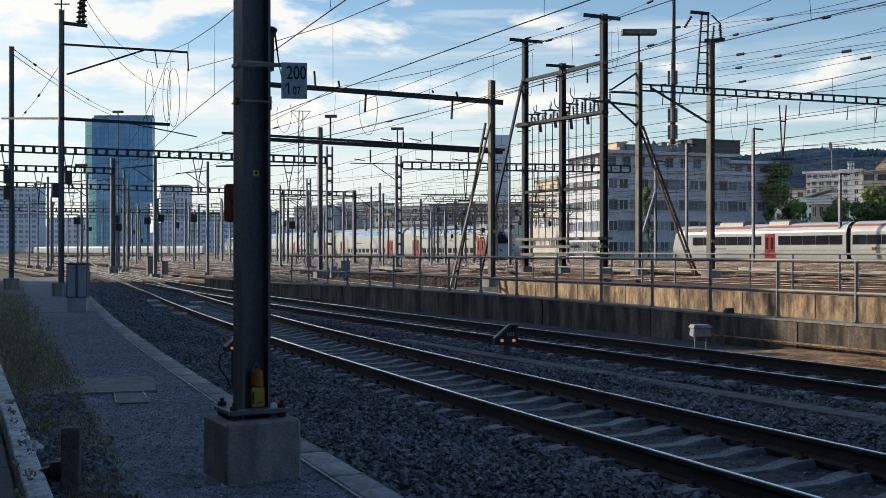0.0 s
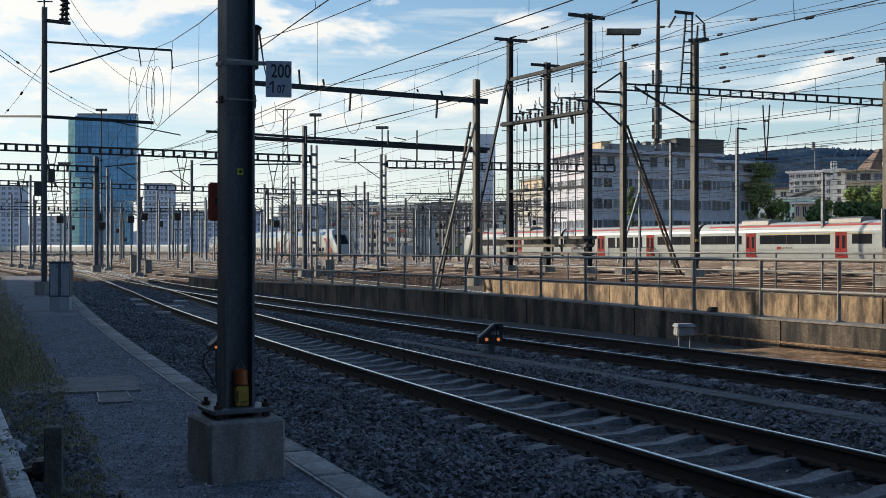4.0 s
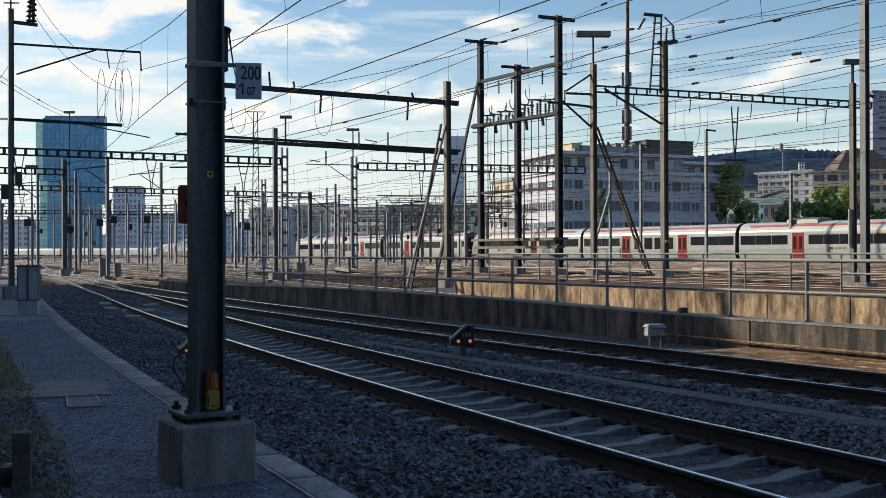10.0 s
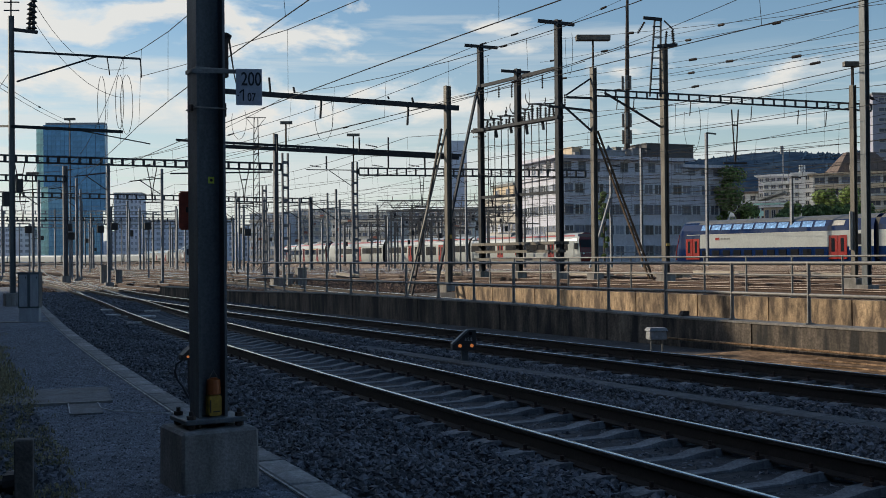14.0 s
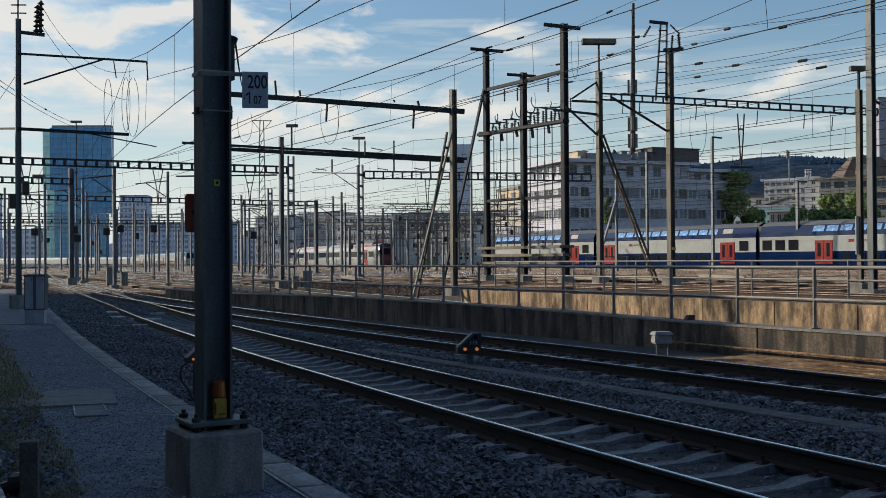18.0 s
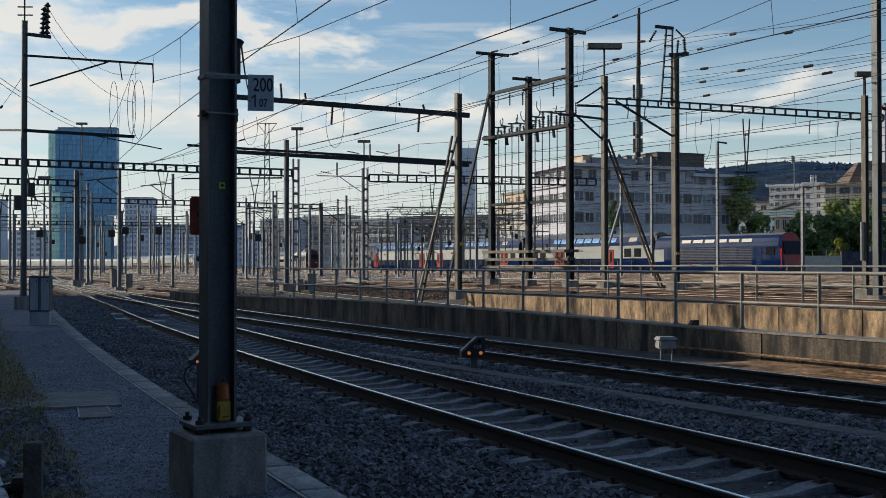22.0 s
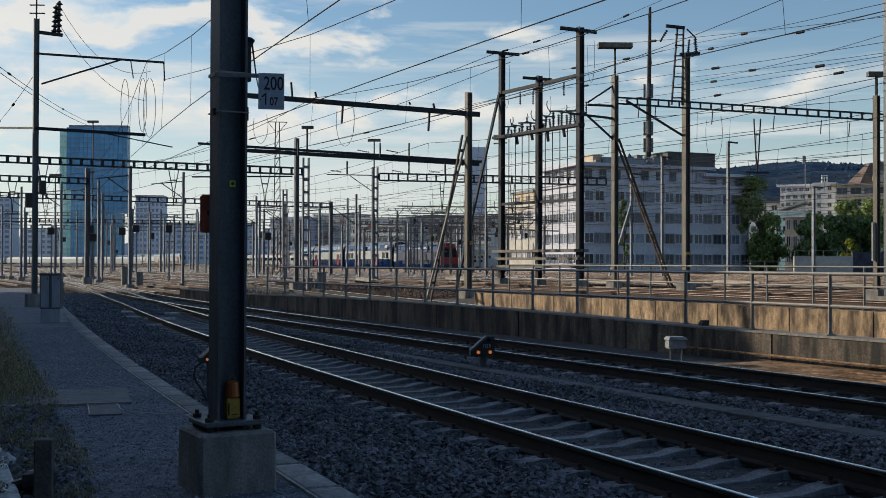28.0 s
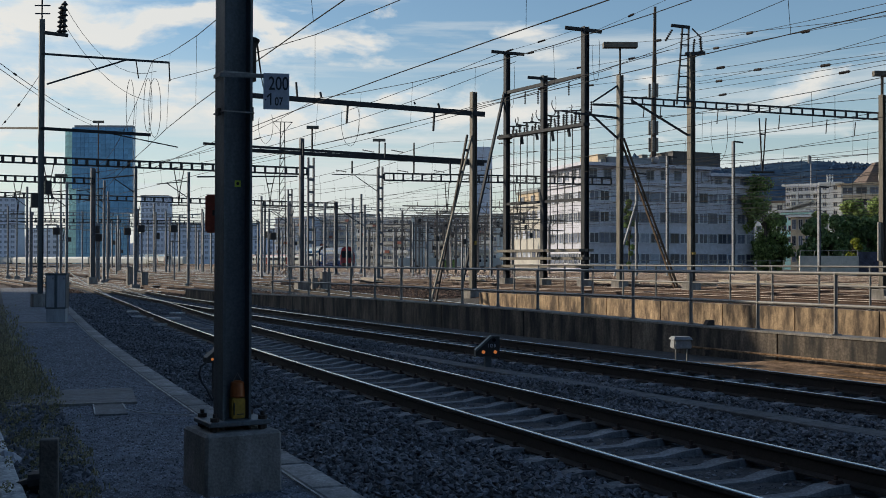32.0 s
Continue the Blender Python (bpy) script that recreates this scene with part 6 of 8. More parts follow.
# switching gantry: three tall posts, beams, horn switches and a cable screen
G1, G2, G3 = (4.45, 60), (6.15, 57), (7.84, 54)
g1 = mast(*G1, 0.2, 13.0, 0.27, TRACK_TURN, "tall switching gantry post with a cross-arm and ladder strut", "gantry")
g2 = mast(*G2, 0.2, 11.2, 0.27, TRACK_TURN, "middle switching gantry post with a short cross-arm", "gantry")
g3 = mast(*G3, 0.2, 13.1, 0.29, TRACK_TURN, "tall switching gantry post beside a cable screen", "gantry")
arm(g1, "cross_arm", (3.6, 60, 13.0), (5.4, 60, 12.85), 0.16, 0.15)
arm(g2, "cross_arm", (5.3, 57, 11.1), (6.8, 57, 11.0), 0.12, 0.14)
arm(g3, "cross_arm", (6.85, 54, 13.05), (8.65, 54, 12.85), 0.16, 0.16)
arm(g3, "upper_beam", (4.3, 60.2, 10.75), (7.9, 53.9, 10.75), 0.14, 0.17)
arm(g3, "switch_beam", (4.1, 60.4, 8.35), (7.9, 53.9, 8.3), 0.4, 0.15)
arm(g3, "middle_beam", (4.4, 60, 4.7), (7.85, 54, 4.65), 0.14, 0.14)
for z, w in ((2.15, 0.9), (1.75, 0.5), (1.35, 0.9)):
    arm(g3, "walkway", (4.3, 60.2, z), (7.9, 53.9, z), w, 0.14, "steel_warm")
for f in (0.1, 0.19, 0.28, 0.37, 0.58, 0.67, 0.76, 0.85):
    x, y = 4.45 + 3.4 * f, 60 - 6 * f
    arm(g3, "cable_rod", (x, y, 8.2), (x, y, 2.2), 0.035, 0.035)
for z in (6.8, 5.9, 3.6):
    arm(g3, "screen_wire", (4.45, 60, z), (7.84, 54, z), 0.025, 0.025)
rs = random.Random(17)
for i in range(9):
    f = 0.08 + 0.1 * i
    x, y = 4.45 + 3.4 * f, 60 - 6 * f
    tall = 0.28 * (i >= 5)
    zt = 8.8 + tall + rs.uniform(-0.05, 0.12)
    lean = rs.uniform(-0.12, 0.12)
    insulator(g3, (x, y, 8.4), (x + lean, y, zt), 0.1, "black")
    insulator(g3, (x + 0.24, y - 0.2, 8.4), (x + 0.24 - lean, y - 0.2, zt - 0.15), 0.09, "black")
    arm(g3, "switch_blade", (x - 0.2, y, zt + 0.03), (x + 0.45, y - 0.35, zt - 0.1 * (i % 2)), 0.07, 0.07)
    bm = B()
    h, w = rs.uniform(0.18, 0.4), rs.choice((-1, 1)) * rs.uniform(0.2, 0.4)
    pts = [local(g3, (x + lean + w * math.sin(a), y, zt + h * (1 - math.cos(a)))) for a in (0, 0.5, 1.0, 1.5, 2.0)]
    pipe(bm, pts, 0.024, 4)
    part("arcing_horn", bm, M["gantry"], g3)
    if i % 2:
        arm(g3, "switch_drive", (x + 0.1, y, 8.25), (x + 0.15, y, 7.95 - 0.1 * (i % 3)), 0.12, 0.1)
for x, y, z in ((5.9, 57.6, 10.5), (7.2, 55.2, 10.6), (5.3, 58.4, 10.6), (8.1, 53.7, 9.4)):
    insulator(g3, (x, y, z), (x, y, z - 0.7), 0.06)
for dy in (0.0, 0.35):
    arm(g1, "raking_strut", (4.3, 59.9 + dy, 10.7), (1.86, 56 + dy, 0.2), 0.1, 0.14)
for k in range(9):
    f = (k + 0.6) / 9.4
    arm(g1, "strut_rung", Vector((4.3, 59.9, 10.7)).lerp(Vector((1.86, 56, 0.2)), f), Vector((4.3, 60.25, 10.7)).lerp(Vector((1.86, 56.35, 0.2)), f), 0.06, 0.08)
for i in range(3):
    insulator(g1, (4.0, 60, 8.0 + 0.22 * i), (4.75, 60, 8.05 + 0.22 * i), 0.05)

# mast with the floodlight, tall portal mast, right-hand ladder beam
m = mast(9.2, 52, 0.2, 10.4, 0.24, TRACK_TURN, "portal mast with a floodlight and a brown raking strut", "steel_warm")
floodlight(m, (9.2, 52, 10.4), 8.4, 10.0, 11.8)
for dx in (-0.085, 0.085):
    arm(m, "raking_strut", (9.3 + dx, 52, 7.4), (11.6 + dx, 50.5, 0.2), 0.06, 0.09, "strut_brown")
for k in range(20):
    p, q = Vector((9.215, 52, 7.4)).lerp(Vector((11.515, 50.5, 0.2)), (k + 0.4) / 20), Vector((9.385, 52, 7.4)).lerp(Vector((11.685, 50.5, 0.2)), (k + (1.0 if k % 2 else 0.0)) / 20)
    arm(m, "strut_lacing", p, q, 0.03, 0.03, "strut_brown")
arm(m, "side_arm", (7.9, 52, 9.0), (9.2, 52, 8.95), 0.1, 0.1)
arm(m, "side_arm", (7.0, 52, 8.6), (9.2, 52, 8.35), 0.1, 0.1)
arm(m, "arm_stay", (7.6, 52, 8.75), (9.2, 52, 7.3), 0.09, 0.09)
arm(m, "arm_stay", (7.9, 52, 9.1), (9.1, 52, 9.9), 0.08, 0.08)
p4 = m
m = mast(11.36, 47, 0.2, 10.5, 0.25, TRACK_TURN, "tall portal mast with a ladder frame and insulators on top", "steel_warm")
lattice_beam(m, (8.3, 46.5, 8.4), (19.4, 44.75, 7.48), 0.26, 0.12, 0.42, chord=0.06)
arm(m, "beam_brace", (8.7, 46.5, 8.4), (11.2, 47, 7.0), 0.08, 0.08)
for x in (9.2, 9.9, 12.3, 14.9, 16.9, 18.1, 19.3):
    z = 8.3 - (x - 8.3) * 0.083
    arm(m, "drop_arm", (x, 46.2, z), (x - 0.05, 46.2, z - 0.6), 0.03, 0.03)
for dx in (-0.45, -0.12):
    arm(m, "frame_leg", (11.35 + dx * 1.35, 47, 8.3), (11.35 + dx * 0.8, 47, 11.6), 0.06, 0.06)
for k in range(7):
    z = 8.6 + 0.45 * k
    arm(m, "frame_rung", (10.78 + 0.02 * k, 47, z), (11.2, 47, z), 0.05, 0.05)
arm(m, "top_arm", (10.5, 47, 11.68), (11.3, 47, 11.6), 0.12, 0.12)
arm(m, "bracket", (11.1, 47, 10.45), (11.95, 47, 10.5), 0.16, 0.14)
insulator(m, (10.55, 47, 11.5), (10.25, 47, 11.0), 0.07)
insulator(m, (11.45, 47, 10.55), (11.5, 47, 11.1), 0.07)
insulator(m, (11.8, 47, 10.55), (11.75, 47, 11.15), 0.09)
arm(m, "horn", (11.8, 47, 11.15), (11.4, 47, 11.55), 0.05, 0.05)
bm = B()
box(bm, (0.0, -0.16, 1.75), (0.2, 0.05, 0.12))
part("warning_plate", bm, M["yellow"], m)
m = mast(14.96, 35, 0.2, 11.5, 0.215, TRACK_TURN, "tall grey mast behind the yard wall", "steel_grey", foot=0.3, block=(0.55, 0.55))
m = mast(14.82, 35.6, 0.2, 7.0, 0.16, TRACK_TURN, "stained steel mast with a lamp head", "steel_warm")
floodlight(m, (14.82, 35.6, 7.0), 14.53, 15.01, 7.69, 0.16)
bm = B()
box(bm, (-0.15, 0, 2.05), (0.14, 0.04, 1.25))
part("notice_board", bm, M["facade_light"], m)
for x, y, z1, w in ((28.3, 101, 12.7, 0.45), (36.2, 101, 8.6, 0.5), (22.0, 100, 11.2, 0.4), (19.0, 99, 9.6, 0.4)):
    m = mast(x, y, 0.2, z1, w * 0.5, TRACK_TURN, "grey steel mast behind the through track", "steel_far", foot=0.2)
    arm(m, "top_bracket", (x, y, z1), (x + 0.9, y, z1 - 0.1), 0.14, 0.14)
arm(m, "raking_strut", (19.2, 99, 7.6), (17.0, 99, 0.3), 0.16, 0.16, "facade_dark")

# crowded truss portals in the middle distance
for k, (x0, x1, y, z) in enumerate(((-2.3, 11.8, 115, 6.8), (-1.5, 11.0, 121, 5.9), (-1.0, 13.0, 127, 6.6), (-0.5, 9.0, 110, 4.9), (-3.4, 7.0, 133, 4.6), (0.4, 12.0, 139, 6.9), (-7.5, 4.0, 152, 6.2), (8.6, 13.6, 108, 5.2))):
    m = thing("truss_portal", at(x0, y, 0.1, 0.0), "dark steel truss portal over the middle yard", "railway portal", "truss portals")
    n = int((x1 - x0) / 0.9)
    for nm, dz in (("upper_chord", 0.5), ("lower_chord", -0.5)):
        bm = B()
        bar(bm, (0, 0, z + dz), (x1 - x0, 0, z + dz - 0.15), 0.12, 0.12)
        part(nm, bm, M["truss"], m)
    for i in range(n):
        bm = B()
        s = 1 if i % 2 else -1
        bar(bm, (0.9 * i, 0, z + 0.5 * s), (0.9 * (i + 1), 0, z - 0.5 * s), 0.06, 0.06)
        part("diagonal", bm, M["truss"], m)
    for i in range(0, n + 1, 4):
        bm = B()
        box(bm, (0.9 * i, 0, z / 2), (0.2, 0.2, z))
        part("leg", bm, M["truss"], m)
    for i in range(2, n, 3):
        bm = B()
        box(bm, (0.9 * i, -0.2, z - 1.1 - 0.3 * (i % 2)), (0.28, 0.25, 0.5))
        part("hung_box", bm, M["black"], m)
    rt = random.Random(300 + k)
    for i in range(n):
        bm = B()
        x, d = 0.9 * i + rt.uniform(0, 0.8), rt.uniform(0.4, 1.5)
        rod(bm, (x, -0.1, z - 0.5), (x, -0.1, z - 0.5 - d), 0.045, 5)
        q = part("drop_rod", bm, M["truss"], m)
        bm = B()
        bar(bm, (x - rt.uniform(0.2, 0.7), -0.1, z - 0.5 - d), (x + rt.uniform(0.2, 0.7), -0.1, z - 0.55 - d), 0.06, 0.06)
        part("clamp_bar", bm, M["truss"], q)
        if i % 2:
            bm = B()
            rod(bm, (x, 0, z + 0.45), (x, 0, z + rt.uniform(0.7, 1.2)), 0.04, 5)
            part("spike", bm, M["truss"], m)
m = thing("lattice_pole", at(-12.19, 95, 0.1), "slender lattice pole with a cross-arm", "pole")
for sx in (-1, 1):
    bm = B()
    bar(bm, (sx * 0.35, 0, 0), (sx * 0.16, 0, 13.4), 0.07, 0.07)
    part("leg", bm, M["steel_dark"], m)
for k in range(16):
    bm = B()
    bar(bm, (-0.33 + 0.011 * k, 0, 0.8 * k), (0.33 - 0.011 * k, 0, 0.8 * k + 0.8), 0.045, 0.045)
    part("brace", bm, M["steel_dark"], m)
bm = B()
bar(bm, (-0.85, 0, 13.45), (0.85, 0, 13.42), 0.06, 0.06)
for sx in (-1, 1):
    bar(bm, (sx * 0.16, 0, 12.6), (sx * 0.8, 0, 13.4), 0.04, 0.04)
part("cross_arm", bm, M["steel_dark"], m)

# antenna on the office roof
m = thing("antenna_mast", at(32.75, 158, 15.3), "tall dark antenna mast with panel aerials on the roof", "antenna")
bm = B()
rod(bm, (0, 0, 0), (0.1, 0, 11), 0.42, 8, 0.36)
rod(bm, (0.1, 0, 11), (0.25, 0, 23), 0.34, 8, 0.2)
part("pole", bm, M["steel_dark"], m)
for z in (3.2, 5.6, 11.0):
    for a in (0.3, 2.4, 4.5):
        bm = B()
        box(bm, (0.62 * math.cos(a), 0.62 * math.sin(a), z), (0.3, 0.26, 2.0))
        bar(bm, (0.1, 0, z), (0.6 * math.cos(a), 0.6 * math.sin(a), z), 0.1, 0.1)
        part("panel_aerial", bm, M["roof_grey"], m)


# ---- wires ----
def sag_line(a, b, sag, n=10):
    return [Vector(a).lerp(Vector(b), i / n) - Vector((0, 0, sag * 4 * (i / n) * (1 - i / n))) for i in range(n + 1)]


def wire(name, label, pts, r, group="overhead wires"):
    bm = B()
    pipe(bm, pts, r, 4)
    return tagged(part(name, bm, M["wire"]), label, "wire", group)


def catenary(vfun, u0, u1, z_m, z_c, span, r, droppers=True, phase=0.0, sag=0.75):
    """Messenger and contact wire over one track, with droppers."""
    c = thing("overhead_line", Matrix(), "thin dark messenger and contact wires with droppers above a track", "overhead line", "overhead wires")
    us = np.arange(u0 + phase, u1, span)
    mess, cont = [], []
    for a, b in zip(us[:-1], us[1:]):
        n = 8
        for i in range(n):
            u = a + (b - a) * i / n
            f = i / n
            mess.append(P(u, vfun(u), z_m - sag * 4 * f * (1 - f)))
            cont.append(P(u, vfun(u) + 0.15 * math.sin(u / 9.0), z_c))
    for nm, pts in (("messenger_wire", mess), ("contact_wire", cont)):
        bm = B()
        pipe(bm, pts, r, 4)
        part(nm, bm, M["wire"], c)
    if droppers:
        for i in range(1, len(mess), 1):
            bm = B()
            rod(bm, mess[i], cont[i], r * 0.55, 4)
            part("dropper", bm, M["wire"], c)
    return c


catenary(c1, -14, 131, 8.9, 5.75, 45, 0.011, phase=9.5, sag=1.7)
# the line over the second track, its messenger anchored on the cantilever beside the path
line2 = thing("overhead_line", Matrix(), "thin dark messenger and contact wires above the second track", "overhead line", "overhead wires")
MESS2 = [(40.4, 11.1, 8.21), (36.7, 11.55, 8.10), (32, 11.55, 7.92), (27.4, 11.45, 7.60), (22.1, 11.2, 7.38), (17.3, 11.1, 7.31), (8, 11.0, 7.5), (-6, 11.1, 8.6)]
bm = B()
pipe(bm, [P(*q) for q in MESS2], 0.011, 4)
part("messenger_wire", bm, M["wire"], line2)
bm = B()
pipe(bm, [P(q, c2(q), 5.77) for q in np.arange(-14, 51, 4.0)], 0.012, 4)
part("contact_wire", bm, M["wire"], line2)
for q, w, z in ((27.4, 11.45, 7.6), (16.7, 11.1, 7.31), (8, 11.0, 7.5)):
    bm = B()
    rod(bm, P(q, w, z), P(q, c2(q), 5.77), 0.006, 4)
    part("dropper", bm, M["wire"], line2)
catenary(lambda u: 17.2 + 0.012 * u, -20, 120, 8.25, 6.3, 34, 0.012, phase=-6)
for k, v0 in enumerate((27.5, 32, 36.5, 41, 45.5, 50, 54.5, 59, 63.5, 68, 72, 76.5, 81)):
    catenary(lambda u, v0=v0: v0, -30 if v0 < 60 else 0, 170, 7.7 + 0.25 * (k % 3), 5.9, 40, 0.013 if v0 < 50 else 0.018, droppers=True, phase=(k * 13) % 20)
FEEDERS = (((8.46, 54, 12.95), (11.32, 40, 12.23), 0.0), ((7.71, 60, 12.05), (11.72, 47, 10.94), 0.1), ((11.72, 47, 10.94), (12.1, 24, 7.7), 0.05), ((11.65, 47, 10.58), (12.1, 24, 7.4), 0.05), ((8.04, 54, 12.17), (13.4, 26, 7.7), 0.1),
           ((7.71, 60, 11.03), (13.6, 25, 7.1), 0.1), ((11.85, 48, 9.66), (14.1, 26, 7.0), 0.05), ((11.85, 48, 9.34), (14.1, 26, 7.0), 0.05), ((7.71, 60, 9.95), (15.6, 29, 7.5), 0.1), ((12.34, 50, 8.97), (16.6, 29, 7.7), 0.05), ((9.0, 70, 10.46), (21.8, 38, 7.9), 0.15),
           ((-30, 92, 8.6), (4.17, 60, 12.95), 1.2), ((-29, 94, 8.4), (4.94, 60, 12.46), 1.2), ((-20, 95, 9.6), (10.39, 47, 10.62), 0.6), ((-19, 96, 9.4), (8.82, 52, 10.71), 0.6), ((4.17, 60, 12.95), (7.49, 54, 12.99), 0.05), ((4.63, 60, 12.7), (7.77, 54, 12.5), 0.05),
           ((-18.71, 48, 10.35), (-29.3, 100, 13.9), 0.3), ((-18.71, 48, 10.1), (-29.4, 100, 13.6), 0.3), ((-22.8, 60, 8.86), (-14.22, 41, 8.38), 0.1),
           ((14.96, 35, 8.9), (9.2, 52, 9.6), 0.3), ((14.96, 35, 6.6), (20.9, 44.5, 7.4), 0.1), ((2.0, 46, 8.1), (10.0, 30, 8.8), 0.3),
           ((-13.3, 40.9, 11.0), (-9.9, 40.9, 8.55), 0.9), ((-13.3, 40.9, 10.3), (-10.1, 40.9, 7.45), 0.6), ((-1.25, 8.2, 3.17), (-6.6, 46, 9.0), 0.35))
for k, (a, b, s) in enumerate(FEEDERS):
    pts = sag_line(a, b, s)
    line = wire("feeder_wire", "thin dark feeder cable in the air", pts, 0.010 if max(a[1], b[1]) < 70 else 0.016)
    if k not in (20, 23, 24, 25, 26):
        for f in (0.12, 0.55) if k % 2 else (0.3,):
            i = int(f * 10)
            p, d = pts[i].lerp(pts[i + 1], f * 10 - i), (pts[i + 1] - pts[i]).normalized()
            insulator(line, p - d * 0.32, p + d * 0.32, 0.055)
for x, y, z, w, h in ((-3.1, 46, 7.4, 0.75, 2.1), (-9.95, 40.9, 7.2, 0.45, 2.2), (-10.85, 40.9, 7.2, 0.3, 2.1), (-10.2, 40.9, 7.3, 0.3, 2.0), (-6.6, 46, 7.2, 0.6, 1.5), (12.3, 46, 7.0, 0.7, 2.4), (6.4, 56, 9.6, 0.5, 1.4), (8.3, 53.5, 11.6, 0.35, 2.6), (4.7, 59.8, 11.4, 0.3, 3.0)):
    pts = [Vector((x + w * 0.5 * math.sin(a), y, z - h * 0.5 * math.cos(a))) for a in np.linspace(*((-3.0, 3.0) if x < -9 else (-2.0, 2.2)), 17)]
    wire("jumper_loop", "hanging dark jumper cable loop", pts, 0.010, "jumper loops")


# ---- near mast: base, lamp, plates, kilometre sign ----
bm = B()
box(bm, (0, 0, 0.530), (0.46, 0.40, 0.035))
bmesh.ops.bevel(bm, geom=bm.edges[:], offset=0.006, segments=1, affect="EDGES")
part("base_plate", bm, M["steel_grey"], main_mast, "thick bolted steel base plate")
for sx in (-0.18, 0.18):
    for sy in (-0.15, 0.15):
        bm = B()
        rod(bm, (sx, sy, 0.445), (sx, sy, 0.605), 0.016, 8)
        rod(bm, (sx, sy, 0.548), (sx, sy, 0.577), 0.032, 6)
        rod(bm, (sx, sy, 0.480), (sx, sy, 0.510), 0.032, 6)
        part("anchor_bolt", bm, M["steel_dark"], main_mast)
bm = B()
box(bm, (0.02, -0.055, 0.628), (0.1, 0.08, 0.15))
bmesh.ops.bevel(bm, geom=bm.edges[:], offset=0.008, segments=2, affect="EDGES")
warn = part("battery_case", bm, M["yellow"], main_mast, "yellow lamp battery case")
for x, z, w, h in ((-0.018, 0.625, 0.009, 0.09), (0.028, 0.585, 0.05, 0.008)):
    bm = B()
    box(bm, (x, -0.098, z), (w, 0.008, h))
    part("case_rib", bm, M["steel_dark"], warn)
bm = B()
rod(bm, (0.02, -0.055, 0.710), (0.02, -0.055, 0.815), 0.055, 14, 0.05)
rod(bm, (0.02, -0.055, 0.815), (0.02, -0.055, 0.830), 0.05, 14, 0.02)
part("amber_lens", bm, M["orange"], main_mast, "amber warning lamp lens")
bm = B()
pipe(bm, [(-0.01, -0.055, 0.830), (0.02, -0.055, 0.885), (0.05, -0.055, 0.830)], 0.004, 5)
part("wire_handle", bm, M["galv"], main_mast)
bm = B()
box(bm, (0.03, -0.008, 2.28), (0.045, 0.004, 0.048))
g = part("number_plate", bm, M["green"], main_mast, "small yellow-green plate")
bm = B()
rod(bm, (0.03, -0.012, 2.28), (0.03, -0.009, 2.28), 0.012, 10)
part("plate_mark", bm, M["steel_dark"], g)
for z in (3.08, 2.80):
    bm = B()
    for a, b in (((-0.116, -0.116, z), (0.116, -0.116, z)), ((0.116, -0.116, z), (0.116, 0.116, z)), ((0.116, 0.116, z), (-0.116, 0.116, z)), ((-0.116, 0.116, z), (-0.116, -0.116, z))):
        bar(bm, a, b, 0.006, 0.026 if z > 3 else 0.01)
    part("clamp_band", bm, M["galv"], main_mast)
for sx in (-0.125, 0.125):
    bm = B()
    box(bm, (sx, -0.03, 2.80), (0.02, 0.05, 0.1 if sx > 0 else 0.05))
    part("band_lug", bm, M["steel_dark"], main_mast)
bm = B()
box(bm, (0.13, -0.05, 3.18), (0.03, 0.06, 0.28))
rod(bm, (0.13, -0.05, 3.31), (0.155, -0.05, 3.36), 0.03, 8)
part("terminal", bm, M["steel_dark"], main_mast)

sign_m = Matrix.Translation((-1.075, 7.99, 2.76)) @ Matrix.Rotation(0.14, 4, "Z")
sign = thing("kilometre_sign", sign_m, "pale enamel kilometre sign on an arm from the mast", "sign")
bm = B()
box(bm, (0, 0, 0), (0.185, 0.005, 0.262))
bmesh.ops.bevel(bm, geom=bm.edges[:], offset=0.002, segments=1, affect="EDGES")
part("panel", bm, M["sign_white"], sign)
bm = B()
box(bm, (-0.19, 0.012, 0.112), (0.42, 0.006, 0.03))
part("bracket_strip", bm, M["galv"], sign)


def lettering(text, size, x, z, parent, mat, label, y=-0.004):
    cu = bpy.data.curves.new("lettering", "FONT")
    cu.body, cu.size, cu.extrude = text, size, 0.0006
    cu.align_x, cu.offset = "CENTER", 0.0012
    tmp = bpy.data.objects.new("lettering", cu)
    scene.collection.objects.link(tmp)
    me = bpy.data.meshes.new_from_object(tmp.evaluated_get(bpy.context.evaluated_depsgraph_get()))
    bpy.data.objects.remove(tmp)
    me.materials.append(mat)
    ob = new("lettering", me)
    ob.parent = parent
    ob.matrix_basis = Matrix.Translation((x, y, z)) @ Matrix.Rotation(radians(90), 4, "X") @ Matrix.Diagonal((0.82, 1.15, 1, 1))
    return tagged(ob, label)


lettering("200", 0.118, 0.016, 0.012, sign, M["sign_ink"], "black numerals 200")
lettering("1", 0.108, -0.040, -0.100, sign, M["sign_ink"], "black numeral 1")
bm = B()
bar(bm, (-0.066, -0.0045, -0.043), (-0.046, -0.0045, -0.022), 0.002, 0.011)
part("numeral_flag", bm, M["sign_ink"], sign)
bm = B()
rod(bm, (-0.076, -0.0052, -0.062), (-0.076, -0.003, -0.062), 0.006, 8)
part("sign_dot", bm, M["sign_ink"], sign)
lettering("07", 0.072, 0.018, -0.100, sign, M["sign_ink"], "small black numerals 07")

